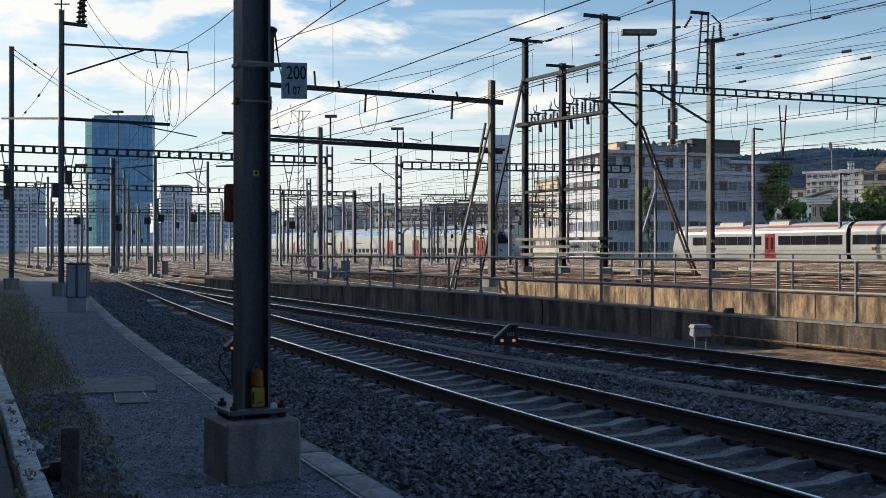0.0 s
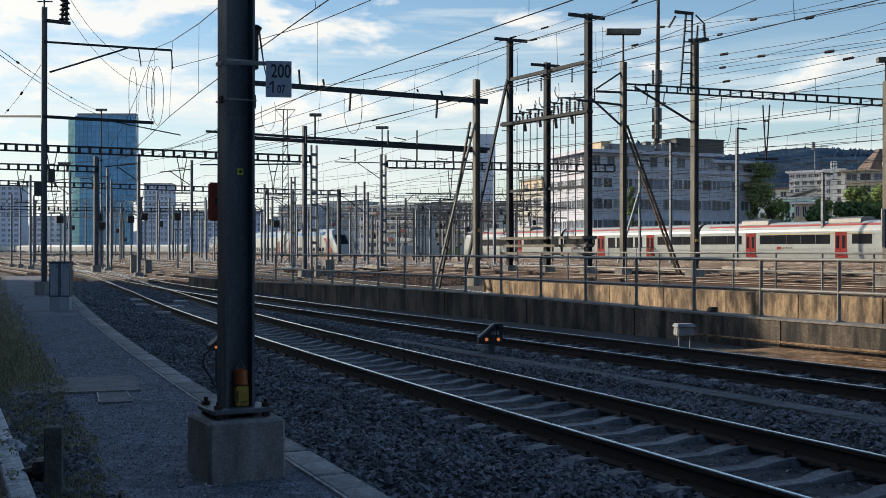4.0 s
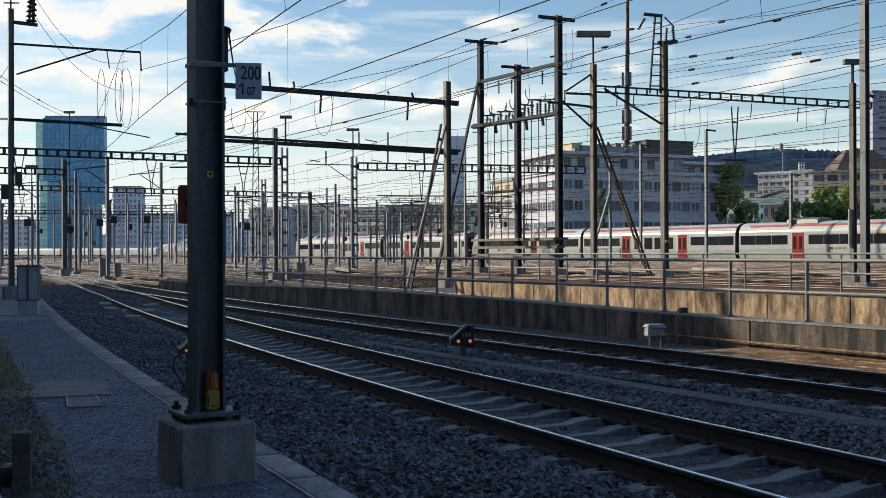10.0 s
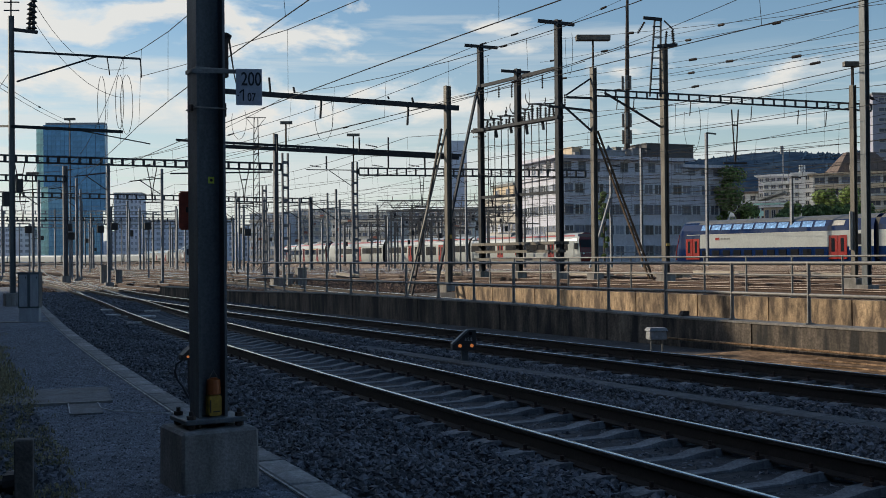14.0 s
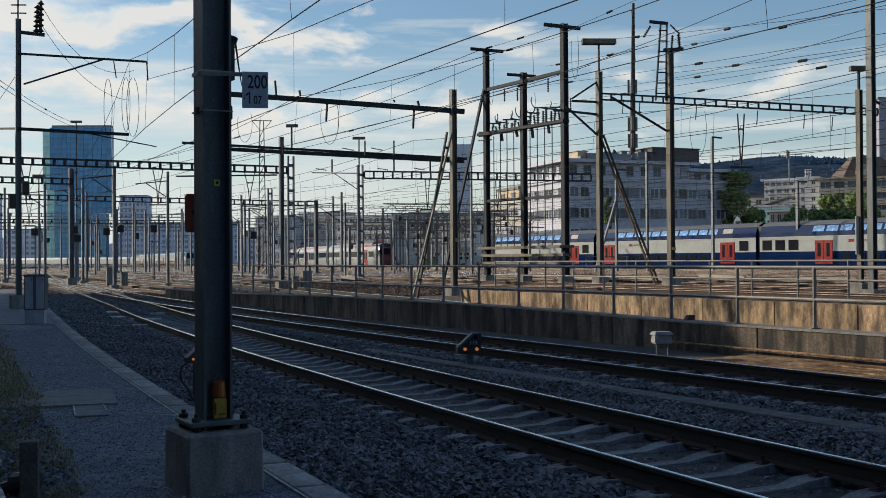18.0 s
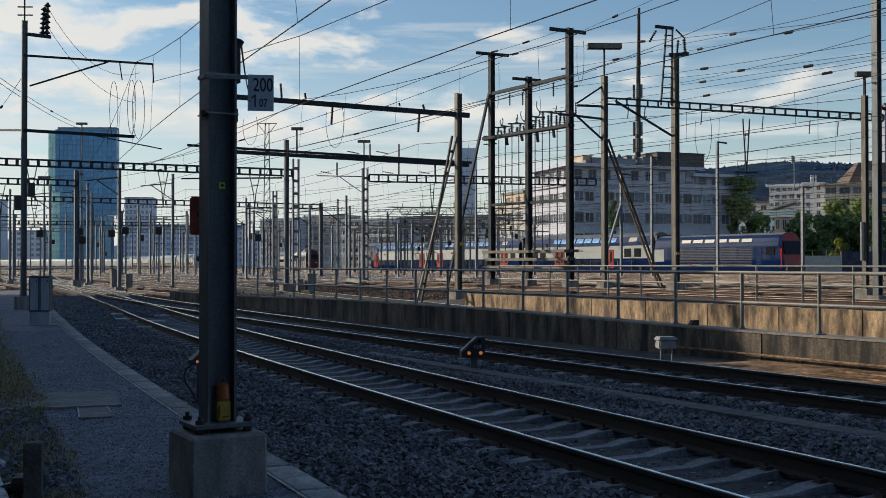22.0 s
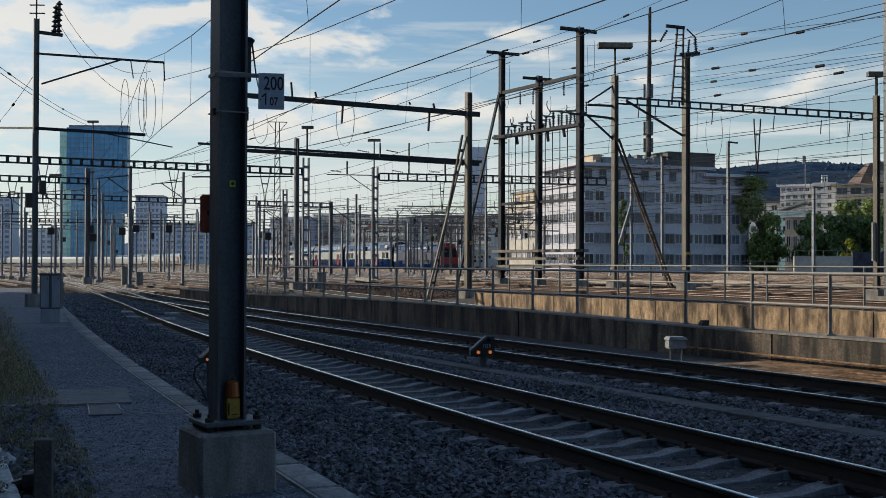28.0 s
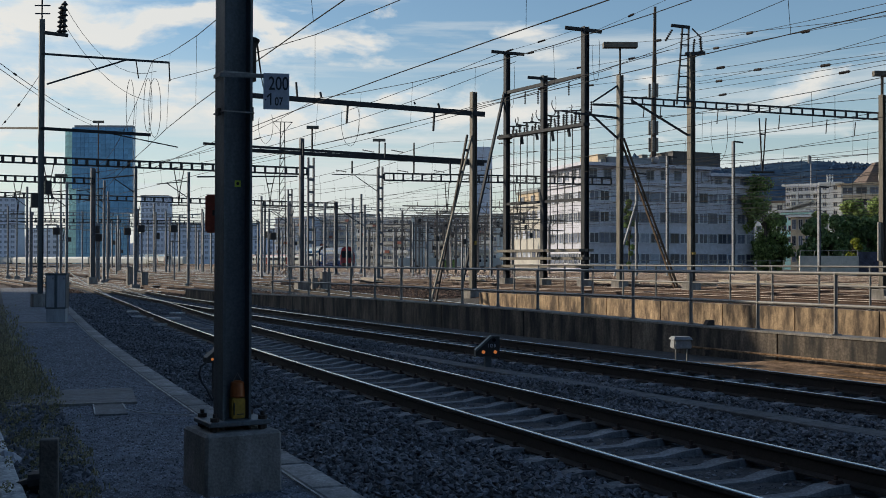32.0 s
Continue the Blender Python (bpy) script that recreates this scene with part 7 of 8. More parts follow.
bm = B()
box(bm, (0, 0, 0), (0.10, 0.06, 0.29))
bmesh.ops.bevel(bm, geom=bm.edges[:], offset=0.012, segments=2, affect="EDGES")
rb = part("signal_telephone_box", bm, M["red_box"])
rb.matrix_basis = at(-1.615, 8.42, 1.895, 0.2)
tagged(rb, "faded red enamel box fixed behind the mast", "equipment box")
bm = B()
bar(bm, (-1.66, 8.45, 1.9), (-1.5, 8.33, 1.9), 0.03, 0.04)
part("bracket", bm, M["steel_dark"], rb).matrix_basis = rb.matrix_basis.inverted()

# ---- cabinet on the path ----
cab = thing("trackside_cabinet", at(-10.0, 30.35, -0.13, 0.12), "grey steel trackside cabinet with two narrow doors", "cabinet")
bm = B()
box(bm, (0, 0, 0.19), (0.50, 0.36, 0.38))
part("plinth", bm, M["cab_grey"], cab)
bm = B()
box(bm, (0, 0, 0.84), (0.54, 0.40, 0.92))
bmesh.ops.bevel(bm, geom=bm.edges[:], offset=0.01, segments=1, affect="EDGES")
part("housing", bm, M["steel_grey"], cab)
for sx in (-0.135, 0.15):
    bm = B()
    box(bm, (sx, -0.215, 0.85), (0.2, 0.03, 0.86))
    d = part("door", bm, M["cab_grey"], cab, "pale grey cabinet door")
    bm = B()
    box(bm, (sx + 0.07, -0.235, 1.2), (0.02, 0.02, 0.05))
    part("handle", bm, M["black"], d)
bm = B()
box(bm, (0, 0, 1.32), (0.57, 0.44, 0.04))
part("lid", bm, M["steel_grey"], cab)
bm = B()
box(bm, (-0.25, -0.05, -0.0), (1.5, 0.5, 0.03))
part("slab", bm, M["concrete"], cab, "flat concrete slab")

# ---- hatch cover in the path ----
hatch = thing("cable_pit_cover", at(-4.25, 13.5, -0.125, 0.29), "dull grey cable pit cover with a steel edge", "pit cover")
for k in range(5):
    bm = B()
    box(bm, (0, -0.58 + 0.29 * k, 0), (1.42, 0.285, 0.05))
    part("board", bm, M["hatch_steel"], hatch)
bm = B()
box(bm, (0, -0.75, 0.0), (1.44, 0.02, 0.055))
part("edge_angle", bm, M["galv"], hatch)
lid = thing("cable_duct_lid", at(-3.5, 12.4, -0.125, 0.32), "small duct lid with white edge lines", "duct cover")
bm = B()
box(bm, (0, 0, 0), (0.34, 0.85, 0.03))
part("lid", bm, M["hatch_steel"], lid)
for a, b in (((-0.17, -0.42, 0.02), (-0.16, 0.42, 0.02)), ((0.17, -0.1, 0.02), (0.16, 0.42, 0.02)), ((0.17, -0.1, 0.02), (0.26, -0.36, 0.02)), ((0.26, -0.36, 0.02), (0.5, -0.62, 0.02)), ((0.5, -0.62, 0.02), (0.9, -0.85, 0.02))):
    bm = B()
    bar(bm, a, b, 0.014, 0.012)
    part("edge_line", bm, M["white_stone"], lid)
bm = B()
sweep(bm, [P(u, kerb_v(u) - 0.16, -0.122) for u in np.arange(2, 32, 1.0)], [(-0.008, 0), (0.008, 0), (0.008, 0.012), (-0.008, 0.012)])
tagged(part("kerb_line", bm, M["white_stone"]), "thin pale line along the kerb", "path line", kind="structure")

# ---- wooden post, platform edge ----
bm = B()
box(bm, (0, 0, 0.14), (0.118, 0.11, 0.64))
bmesh.ops.bevel(bm, geom=bm.edges[:], offset=0.008, segments=1, affect="EDGES")
wp = part("wooden_post", bm, M["wood"])
wp.matrix_basis = at(-2.52, 7.5, -0.12, 0.25)
tagged(wp, "short grey weathered wooden post at the path's edge", "post")
bm = B()
rod(bm, (-0.28, 0.1, 0.10), (-0.12, 0.03, 0.14), 0.085, 12, 0.07)
rod(bm, (-0.28, 0.1, 0.10), (-0.42, 0.2, 0.05), 0.045, 8)
dr = part("drain_pipe", bm, M["black"])
dr.matrix_basis = at(-2.45, 7.75, -0.12)
tagged(dr, "broken black plastic pipe end among the stones", "pipe")


bm = B()
bmesh.ops.create_icosphere(bm, subdivisions=3, radius=1.0)
for w in bm.verts:
    n = noise.noise(w.co * 2.3) * 0.35 + noise.noise(w.co * 5.0) * 0.15
    w.co = Vector((w.co.x * 0.10, w.co.y * 0.20, max(0.0, w.co.z) * 0.10)) * (1 + n)
ps = part("plastic_sheet", bm, M["sheet"])
ps.matrix_basis = at(-3.4, 9.1, -0.12, 0.3)
tagged(ps, "crumpled grey plastic sheet among the stones", "litter")


def plat_v(u):
    return 0.0805 * u + 0.50


edge = thing("platform_edge", Matrix(), "row of pale worn platform edge stones", "platform edge", kind="structure")
bm = B()
box(bm, (0, 0, -0.12), (0.16, 0.985, 0.34))
bmesh.ops.bevel(bm, geom=bm.edges[:], offset=0.012, segments=1, affect="EDGES")
EDGE = mesh_of("edge_stone", bm, M["white_stone"])
rs = random.Random(3)
for k in range(-6, 26):
    u = float(k)
    p, q = P(u, plat_v(u), -0.1 + 0.012 * rs.random()), P(u + 0.1, plat_v(u + 0.1), 0)
    share("edge_stone", EDGE, edge, Matrix.Translation(p) @ Matrix.Rotation(math.atan2(q.y - p.y, q.x - p.x) - math.pi / 2, 4, "Z"))
plat = thing("platform", Matrix(), "dark paved platform of large slabs", "platform", kind="structure")
bm = B()
box(bm, (0, 0, -0.15), (1.18, 1.18, 0.3))
bmesh.ops.bevel(bm, geom=bm.edges[:], offset=0.01, segments=1, affect="EDGES")
SLAB = mesh_of("slab", bm, M["dark_paving"])
for k in range(-5, 22):
    for j in range(4):
        u = 1.2 * k
        p, q = P(u, plat_v(u) - 0.72 - 1.2 * j, -0.11 + 0.006 * rs.random()), P(u + 0.1, plat_v(u + 0.1) - 0.72 - 1.2 * j, 0)
        share("slab", SLAB, plat, Matrix.Translation(p) @ Matrix.Rotation(math.atan2(q.y - p.y, q.x - p.x) - math.pi / 2, 4, "Z"))


# ---- dwarf signals and the point heater box ----
def dwarf_signal(m, label, text="", hood="steel_grey", post=0.24):
    s = thing("dwarf_signal", m, label, "railway signal", "dwarf signals")
    bm = B()
    prof = [(-0.19, 0.10), (0.19, 0.10), (0.19, 0.42), (0.06, 0.42), (-0.19, 0.2)]
    a = [bm.verts.new((x, -0.06, z)) for x, z in prof]
    b = [bm.verts.new((x, 0.16, z)) for x, z in prof]
    bm.faces.new(a)
    bm.faces.new(b[::-1])
    for i in range(5):
        bm.faces.new((a[i], a[(i + 1) % 5], b[(i + 1) % 5], b[i]))
    part("housing", bm, M["black"], s)
    bm = B()
    bar(bm, (-0.2, -0.1, 0.2), (0.05, -0.1, 0.425), 0.12, 0.03)
    part("sloping_hood", bm, M[hood], s)
    for x in (-0.07, 0.12):
        bm = B()
        rod(bm, (x, -0.075, 0.17), (x, -0.06, 0.17), 0.027, 14)
        part("lit_lens", bm, M["lamp_orange"], s, "glowing amber lens")
    bm = B()
    rod(bm, (0.1, -0.072, 0.36), (0.1, -0.06, 0.36), 0.028, 12)
    part("unlit_lens", bm, M["glass"], s)
    if text:
        lettering(text, 0.066, 0.065, 0.245, s, M["sign_white"], "pale signal number 112 B", -0.063)
    bm = B()
    box(bm, (0.02, 0.05, 0.12 - post / 2), (0.1, 0.1, post))
    box(bm, (0.02, 0.05, 0.08 - post), (0.3, 0.3, 0.12))
    part("foot", bm, M[hood], s)
    return s


dwarf_signal(at(1.0, 17.65, -0.06, 0.10), "black dwarf signal with two glowing amber lights", "112 B")
dwarf_signal(at(-2.535, 13.45, 0.255, 0.5) @ Matrix.Scale(0.6, 4), "black dwarf signal behind the near mast", hood="black", post=0.84)
bm = B()
pipe(bm, [(-2.62, 13.4, 0.32), (-2.69, 13.4, 0.27), (-2.71, 13.4, 0.18), (-2.68, 13.4, 0.08), (-2.62, 13.4, 0.0), (-2.54, 13.4, -0.16)], 0.012, 6)
tagged(part("signal_cable", bm, M["black"]), "curved black cable at the dwarf signal", "cable")
box2 = thing("point_heater_box", at(4.32, 18.6, -0.1, 0.1) @ Matrix.Scale(0.88, 4), "pale grey point heater box on thin legs", "equipment box")
bm = B()
box(bm, (0, 0, 0.31), (0.36, 0.28, 0.17), taper=(0.9, 0.86))
bmesh.ops.bevel(bm, geom=bm.edges[:], offset=0.02, segments=2, affect="EDGES")
part("housing", bm, M["box_grey"], box2)
bm = B()
box(bm, (0, 0, 0.42), (0.38, 0.31, 0.06), taper=(0.8, 0.8))
part("lid", bm, M["box_grey"], box2)
for x in (-0.1, 0.12):
    bm = B()
    rod(bm, (x, 0, -0.1), (x, 0, 0.2), 0.016, 6)
    part("leg", bm, M["galv"], box2)

bm = B()
a = [bm.verts.new((sx, -0.1, h)) for sx, h in ((-0.17, 0), (0.17, 0), (0.17, 0.24), (-0.02, 0.24))]
b = [bm.verts.new((sx, 0.1, h)) for sx, h in ((-0.17, 0), (0.17, 0), (0.17, 0.24), (-0.02, 0.24))]
bm.faces.new(a)
bm.faces.new(b[::-1])
for i in range(4):
    bm.faces.new((a[i], a[(i + 1) % 4], b[(i + 1) % 4], b[i]))
cb = part("coping_box", bm, M["steel_dark"])
cb.matrix_basis = at(5.42, 21.1, 0.295, 0.3) @ Matrix.Scale(0.62, 4)
tagged(cb, "small dark wedge-shaped box on the wall's coping", "equipment box")

# ---- pale slabs and litter in the ballast ----
for x, y, w, d, r in ((-9.6, 37.0, 0.55, 0.9, 0.3), (-8.7, 33.6, 0.5, 0.5, 0.5), (-7.6, 32.6, 0.9, 0.35, 0.2), (-6.95, 29.4, 0.4, 0.3, 0.6), (-7.5, 29.0, 0.22, 0.2, 1.0), (-8.0, 36.0, 0.4, 0.3, 0.9)):
    bm = B()
    box(bm, (0, 0, 0), (w, d, 0.06))
    bmesh.ops.bevel(bm, geom=bm.edges[:], offset=0.01, segments=1, affect="EDGES")
    sb = part("loose_slab", bm, M["white_stone"])
    sb.matrix_basis = at(x, y, -0.14, r)
    tagged(sb, "loose pale concrete slab lying in the ballast", "slab", "loose slabs")

# ---- small yard furniture ----
for x, y, s, lab in ((-5.35, 60, (0.5, 0.5, 0.9), "pale concrete relay box in the yard"), (-5.95, 60, (0.3, 0.3, 0.6), "small concrete relay box in the yard"), (-18.4, 70, (0.6, 0.5, 1.1), "sunlit beige relay box in the yard"), (-17.7, 70.4, (0.4, 0.4, 0.8), "grey relay box in the yard")):
    r = thing("relay_box", at(x, y, 0.05, 0.4), lab, "equipment box", "relay boxes")
    bm = B()
    box(bm, (0, 0, s[2] / 2), s)
    bmesh.ops.bevel(bm, geom=bm.edges[:], offset=0.02, segments=1, affect="EDGES")
    part("housing", bm, M["concrete"], r)
    bm = B()
    box(bm, (0, 0, s[2] + 0.02), (s[0] + 0.06, s[1] + 0.06, 0.05))
    part("lid", bm, M["concrete"], r)
for x, y, z in ((-28.1, 85, 3.85), (-25.1, 85, 4.0), (-24.95, 85.2, 3.35), (-22.7, 85, 3.85), (-21.65, 85, 4.05), (-19.15, 85, 4.05), (-12.0, 88, 3.6)):
    s = thing("yard_signal", at(x, y, 0), "black square yard signal on a thin post", "railway signal", "yard signals")
    bm = B()
    rod(bm, (0, 0.2, 0), (0, 0.2, z + 0.5), 0.07, 6)
    part("post", bm, M["steel_far"], s)
    bm = B()
    box(bm, (0, 0, z), (0.52, 0.25, 0.56))
    bmesh.ops.bevel(bm, geom=bm.edges[:], offset=0.05, segments=1, affect="EDGES")
    part("screen", bm, M["black"], s)
# stacks of rails and sleepers between the yard tracks
for x, y, n, length in ((13.6, 57, 5, 7.0), (10.5, 62, 4, 9.0), (17.5, 60, 3, 6.0), (3.0, 70, 4, 8.0), (-3.0, 66, 3, 8.0), (20.0, 52, 3, 5.0)):
    c = thing("rail_stack", at(x, y, 0.24, YARD_TURN + math.pi / 2 - 1.9), "stack of spare rails lying on sleepers", "rail stack", "rail stacks")
    for k in range(n):
        bm = B()
        sweep(bm, [Vector((-length / 2 + 0.3 * (k % 2), 0.2 * k, 0.36)), Vector((length / 2 - 0.2 * (k % 3), 0.2 * k, 0.36))], RAIL_BODY)
        part("spare_rail", bm, M["rail_yard"], c)
    for sx in (-0.35, 0.0, 0.35):
        bm = B()
        box(bm, (sx * length, 0.1 * n, 0.08), (0.24, 0.2 * n + 0.5, 0.2))
        part("bearer", bm, M["wood"], c)
# low concrete wall and fence behind the through track
bm = B()
box(bm, (0, 0, 1.05), (6.4, 0.3, 2.2))
lw = part("low_wall", bm, M["facade_light"])
lw.matrix_basis = at(43.7, 119, 0.2, 0.0)
tagged(lw, "low pale concrete wall behind the tracks", "wall")
bm = B()
for k in range(5):
    rod(bm, (-3.1 + 1.55 * k, 0, 2.1), (-3.1 + 1.55 * k, 0, 2.75), 0.03, 5)
bar(bm, (-3.1, 0, 2.75), (3.1, 0, 2.75), 0.05, 0.05)
part("wall_rail", bm, M["galv"], lw, "thin rail on the wall")
# plain dark box in the place of a dark green hedge
bm = B()
box(bm, (0, 0, 1.3), (5.0, 0.3, 2.6))
bmesh.ops.bevel(bm, geom=bm.edges[:], offset=0.02, segments=1, affect="EDGES")
gw = part("low_wall", bm, M["block_dark"])
gw.matrix_basis = at(49.5, 119.4, 0.2, 0.0)
tagged(gw, "low dark block in the place of a hedge behind the tracks", "wall")
fence = thing("mesh_fence", at(20, 122, 0.2, -0.05), "pale metal fence behind the through track", "fence")
for z in (0.5, 1.1, 1.6):
    bm = B()
    bar(bm, (0, 0, z), (21, 0, z), 0.06, 0.06)
    part("fence_rail", bm, M["galv"], fence)
bm = B()
box(bm, (0, 0, 0.85), (0.08, 0.08, 1.7))
FP = mesh_of("fence_post", bm, M["galv"])
for k in range(15):
    share("fence_post", FP, fence, Matrix.Translation((1.5 * k, 0, 0)))


# ---- loose ballast stones and weeds ----
def scatter_stones(name, n, place, size, label, mat, seed):
    rnd = np.random.default_rng(seed)
    base = np.array([(1, 0, 0), (-1, 0, 0), (0, 1, 0), (0, -1, 0), (0, 0, 1), (0, 0, -1)], float)
    tri = np.array([(0, 2, 4), (2, 1, 4), (1, 3, 4), (3, 0, 4), (2, 0, 5), (1, 2, 5), (3, 1, 5), (0, 3, 5)])
    vs, fs = [], []
    for i in range(n):
        c = place(rnd)
        s = size * rnd.uniform(0.6, 1.5)
        v = base * rnd.uniform(0.55, 1.25, (6, 1)) * s * np.array([1.0, 0.8, 0.62])
        v += rnd.normal(0, 0.16 * s, (6, 3))
        a, b = rnd.uniform(0, 6.28), rnd.uniform(-0.7, 0.7)
        ca, sa, cb, sb = math.cos(a), math.sin(a), math.cos(b), math.sin(b)
        v = v @ np.array([[cb, 0, sb], [0, 1, 0], [-sb, 0, cb]]).T @ np.array([[ca, -sa, 0], [sa, ca, 0], [0, 0, 1]]).T
        vs.append(v + np.array(c))
        fs.append(tri + 6 * i)
    me = bpy.data.meshes.new(name)
    me.from_pydata(np.concatenate(vs).tolist(), [], np.concatenate(fs).tolist())
    me.materials.append(mat)
    ob = new(name, me)
    return tagged(ob, label, "gravel", kind="stuff")


def ballast_place(rnd):
    while True:
        u = 2.5 + 36 * rnd.random() ** 2.1
        v = rnd.uniform(kerb_v(u) + 0.12, 14.4)
        d1, d2 = abs(v - c1(u)), abs(v - c2(u))
        z = -0.195 - (0.065 if min(d1, d2) < 0.7 else 0.02)
        near, slope = (c1, 0.00246 * u + 0.0695) if d1 < d2 else (c2, 0.00222 * u - 0.0146)
        us = (u + slope * (v - near(u))) % 0.6
        if min(d1, d2) < (1.08 if rnd.random() < 0.85 else 0.9) and (us < 0.13 or us > 0.47):
            continue
        if abs(v - 8.95 - 0.012 * u) < 0.19 or v > c2(u) + 1.6:
            continue
        if abs(d1 - 0.75) < 0.09 or abs(d2 - 0.75) < 0.09:
            continue
        if min(d1, d2) > 0.85:
            z += 0.012 + 0.03 * min(1, (min(d1, d2) - 0.85) / 0.4)
        if 1.3 < min(d1, d2):
            z += 0.03 * math.sin(v * 3.1 + u) + 0.01
        p = P(u, v, z + 0.035 * rnd.random())
        return (p.x, p.y, p.z)


scatter_stones("ballast_stones", 100000, ballast_place, 0.031, "loose grey crushed stone ballast between the rails", M["stone"], 5)


def far_place(rnd):
    u = rnd.uniform(36, 60)
    v = rnd.uniform(kerb_v(u) + 0.15, 14.9)
    p = P(u, v, -0.19 + 0.05 * rnd.random())
    return (p.x, p.y, p.z)


scatter_stones("far_ballast", 22000, far_place, 0.045, "loose grey ballast round the crossing rails", M["stone"], 15)


def yard_place(rnd):
    u = 2 + 62 * rnd.random()
    v = 23.4 + 30 * rnd.random() ** 1.6
    p = P(u, v, ground_z(u, v) + 0.02 * rnd.random())
    return (p.x, p.y, p.z)


scatter_stones("yard_stones", 30000, yard_place, 0.05, "brown crushed stone between the yard tracks", M["yard_stone"], 16)


def throat_place(rnd):
    while True:
        u = 42 + 40 * rnd.random() ** 1.3
        v = 15.3 + 16 * rnd.random() if u < 56 else 11 + 24 * rnd.random()
        if abs(v - c3(u)) > 1.25:
            break
    p = P(u, v, ground_z(u, v) + 0.03 * rnd.random())
    return (p.x, p.y, p.z)


scatter_stones("throat_stones", 24000, throat_place, 0.055, "brown crushed stone between the throat tracks", M["yard_stone"], 18)


def rubble_place(rnd):
    u, v = rnd.normal(UV0[0], 1.6), rnd.normal(UV0[1], 0.5)
    p = P(u, v, ground_z(u, v) + 0.03)
    return (p.x, p.y, p.z)


UV0 = (35.2, 36.4)
scatter_stones("pale_rubble", 220, rubble_place, 0.07, "scattered pale rubble between the yard tracks", M["rubble"], 17)


def verge_place(rnd):
    u = 2.0 + 12 * rnd.random() ** 1.5
    p = P(u, rnd.uniform(plat_v(u) + 0.1, path_left_v(u) + 0.1 * rnd.random()), -0.12)
    return (p.x, p.y, p.z)


scatter_stones("verge_stones", 4800, verge_place, 0.036, "scattered stones in the weedy verge", M["stone"], 6)


def path_place(rnd):
    u = 3.0 + 26 * rnd.random() ** 1.6
    p = P(u, rnd.uniform(path_left_v(u) - 0.2, kerb_v(u) - 0.2), -0.128)
    return (p.x, p.y, p.z)


scatter_stones("path_grit", 26000, path_place, 0.0115, "fine pale grit on the asphalt path", M["grit"], 8)


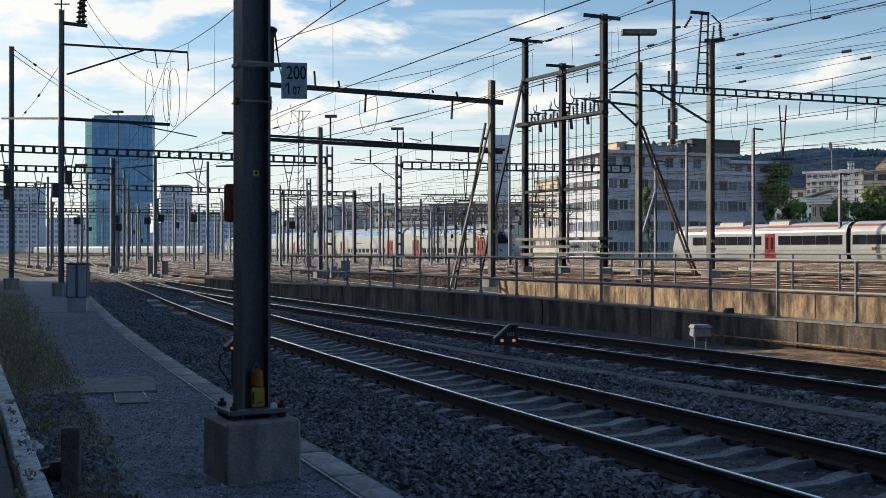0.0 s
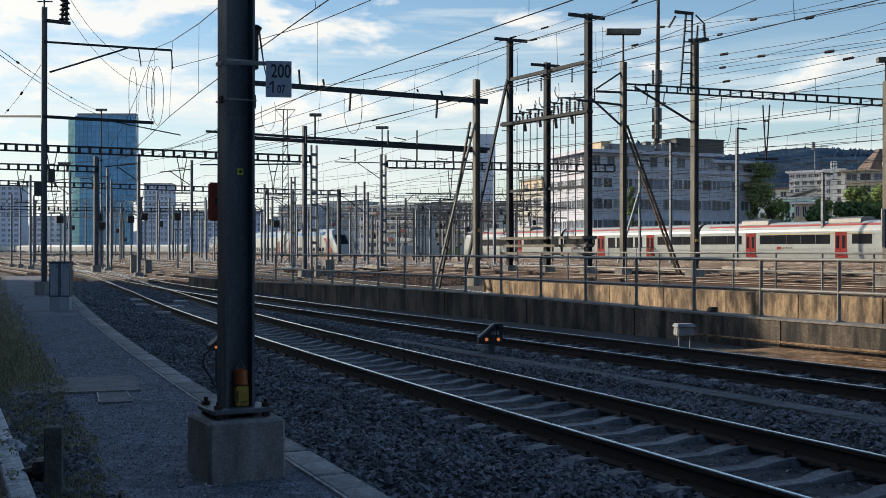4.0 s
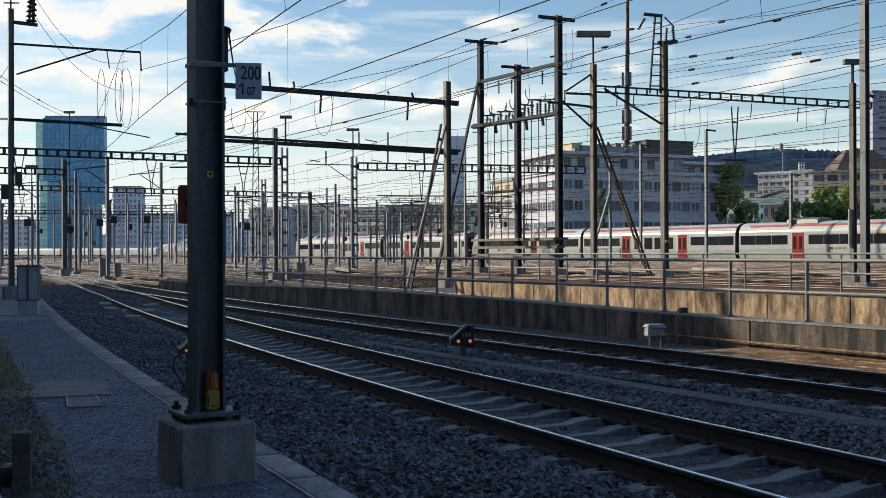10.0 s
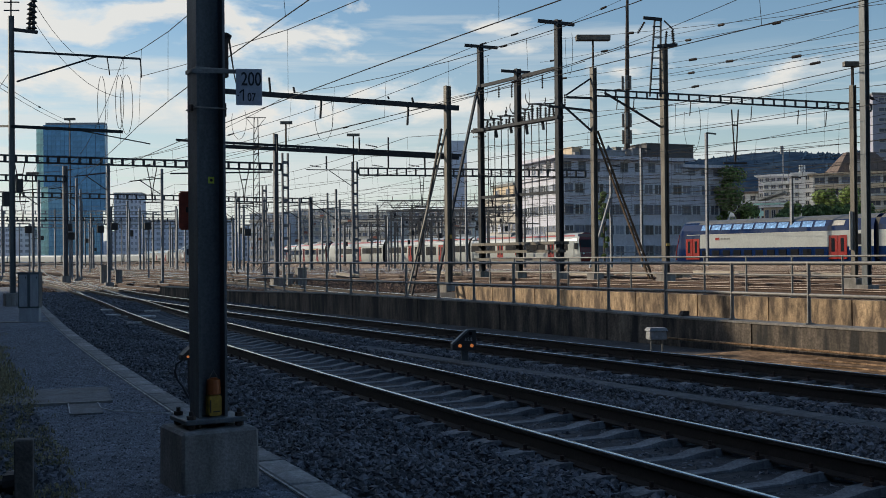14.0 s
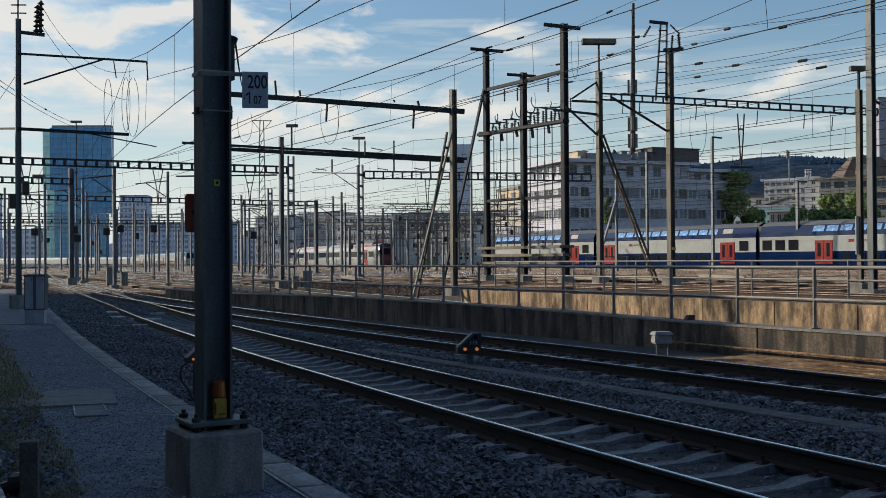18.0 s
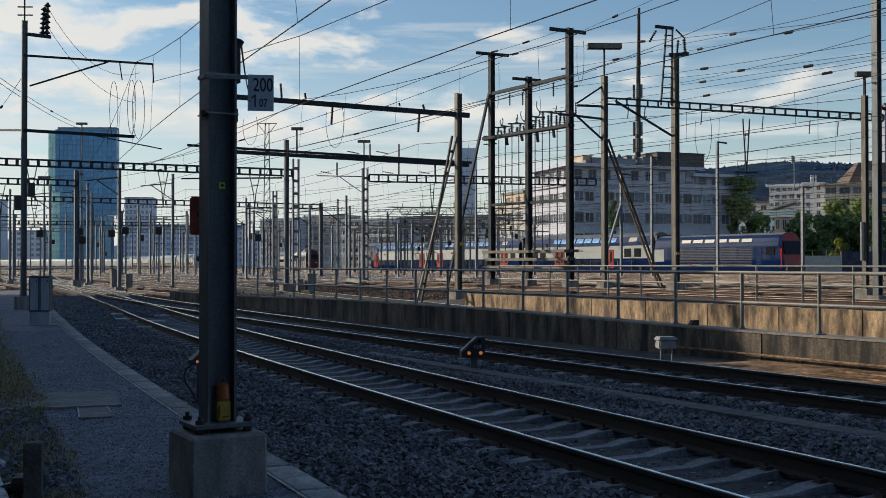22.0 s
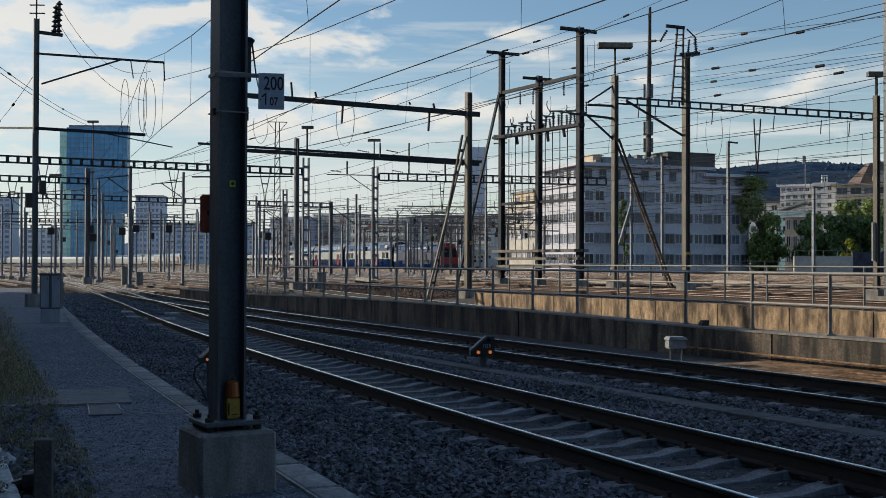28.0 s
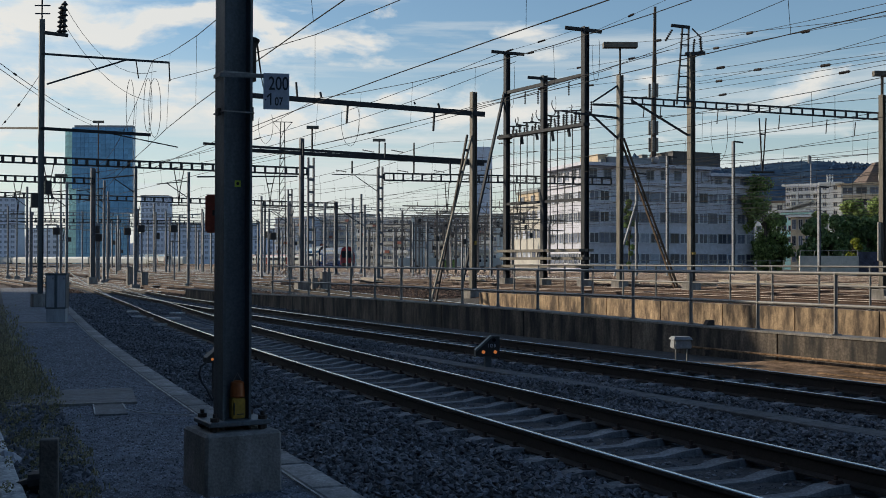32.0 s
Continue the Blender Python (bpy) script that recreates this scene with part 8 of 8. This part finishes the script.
def weeds():
    rnd = random.Random(12)
    verts, faces = [], []
    for i in range(9000):
        u = 3.0 + 42 * rnd.random() ** 2.0
        a, b = plat_v(u) + 0.12, path_left_v(u) + 0.18 * rnd.random()
        v = a + (b - a) * rnd.random()
        if u > 14:
            v -= rnd.random() * (u - 14) * 0.06
        v += 0.3 * noise.noise(Vector((u * 1.7, 3.0, 0)))
        if noise.noise(Vector((u * 0.9, v * 1.6, 0))) < (0.05 if u < 8 else -0.12) and u < 13:
            continue
        p = P(u, v, -0.12)
        h = rnd.uniform(0.012, 0.055) * (1.0 + (0.9 if u > 14 else 0))
        for k in range(3):
            t = rnd.uniform(0, 6.28)
            w = rnd.uniform(0.002, 0.005) * (1 + (u > 14))
            lean = Vector((math.cos(t), math.sin(t), 0)) * h * rnd.uniform(0.2, 0.7)
            side = Vector((-math.sin(t), math.cos(t), 0)) * w
            n = len(verts)
            q = p + Vector((rnd.uniform(-0.04, 0.04), rnd.uniform(-0.04, 0.04), 0))
            verts += [tuple(q - side), tuple(q + side), tuple(q + lean * 0.5 + side * 1.3 + Vector((0, 0, h * 0.7))), tuple(q + lean + Vector((0, 0, h)))]
            faces += [(n, n + 1, n + 2), (n, n + 2, n + 3)]
    me = bpy.data.meshes.new("weeds")
    me.from_pydata(verts, [], faces)
    me.materials.append(M["grass"])
    tagged(new("weeds", me), "straggling dry green weeds along the path", "weeds", kind="stuff")
    blobs = []
    for i in range(230):
        u = 3.4 + 30 * rnd.random() ** 1.7
        v = plat_v(u) + 0.15 + (path_left_v(u) + 0.12 - plat_v(u) - 0.15) * rnd.random() ** 1.3 - max(0, u - 14) * 0.05 * rnd.random()
        r = rnd.uniform(0.018, 0.05) * (1 + 0.6 * (u > 12))
        for q in range(3):
            blobs.append((P(u + rnd.uniform(-0.08, 0.08), v + rnd.uniform(-0.05, 0.05), -0.11 + r * (0.5 + 0.9 * q)), r * (1 - 0.2 * q)))
    v3, f3 = leaf_cloud(rnd, blobs, 9000, 0.010)
    me = bpy.data.meshes.new("leafy_weeds")
    me.from_pydata(v3, [], f3)
    me.materials.append(M["weed_leaf"])
    tagged(new("leafy_weeds", me), "bushy dull green weeds on the verge", "weeds", kind="stuff")
    v2, f2 = leaf_cloud(rnd, [(P(u, path_left_v(u) - rnd.uniform(0.15, 0.7) - max(0, u - 16) * 0.05, -0.08 + 0.12 * rnd.random()), rnd.uniform(0.02, 0.05) * (1 + 0.8 * (u > 14))) for u in np.arange(5, 44, 0.15)], 8000, 0.009)
    me = bpy.data.meshes.new("low_plants")
    me.from_pydata(v2, [], f2)
    me.materials.append(M["grass"])
    tagged(new("low_plants", me), "low leafy plants along the path's edge", "weeds", kind="stuff")


weeds()


# ---- moving trains ----
def along(table, t):
    for (t0, a), (t1, b) in zip(table[:-1], table[1:]):
        if t <= t1:
            return a + (b - a) * (t - t0) / (t1 - t0)
    return table[-1][1]


def run(cars, table, vfun):
    for ob, back, L in cars:
        rows = []
        for k in range(33):
            u = along(table, k) - back
            a, b = P(u - L * 0.35, vfun(u - L * 0.35)), P(u + L * 0.35, vfun(u + L * 0.35))
            p = P(u, vfun(u), RAIL_Z)
            rows.append((float(k), Matrix.Translation(p) @ Matrix.Rotation(math.atan2(b.y - a.y, b.x - a.x), 4, "Z")))
        walk(ob, rows)


def motions():
    run(REGIONAL, [(0, 95.0), (1.5, 109), (3, 126.3), (6, 158.5), (7, 169.0), (8, 179.7), (9, 190.6), (10, 201.6), (11, 212.8), (12, 225.0), (13.2, 240.4), (14, 251), (16.5, 284), (19, 316), (20.5, 331), (32, 470)], line_v)
    run(COMMUTER, [(0, -58), (13, 76.9), (14, 87.3), (16.5, 112), (19, 136), (20.5, 152), (21.5, 162), (23, 177.3), (25.5, 205.5), (28, 236.0), (32, 285)], commuter_v)
    run(EXPRESS, [(0, 300.6), (1.5, 315), (3, 334), (7.5, 382), (32, 640)], express_v)


motions()
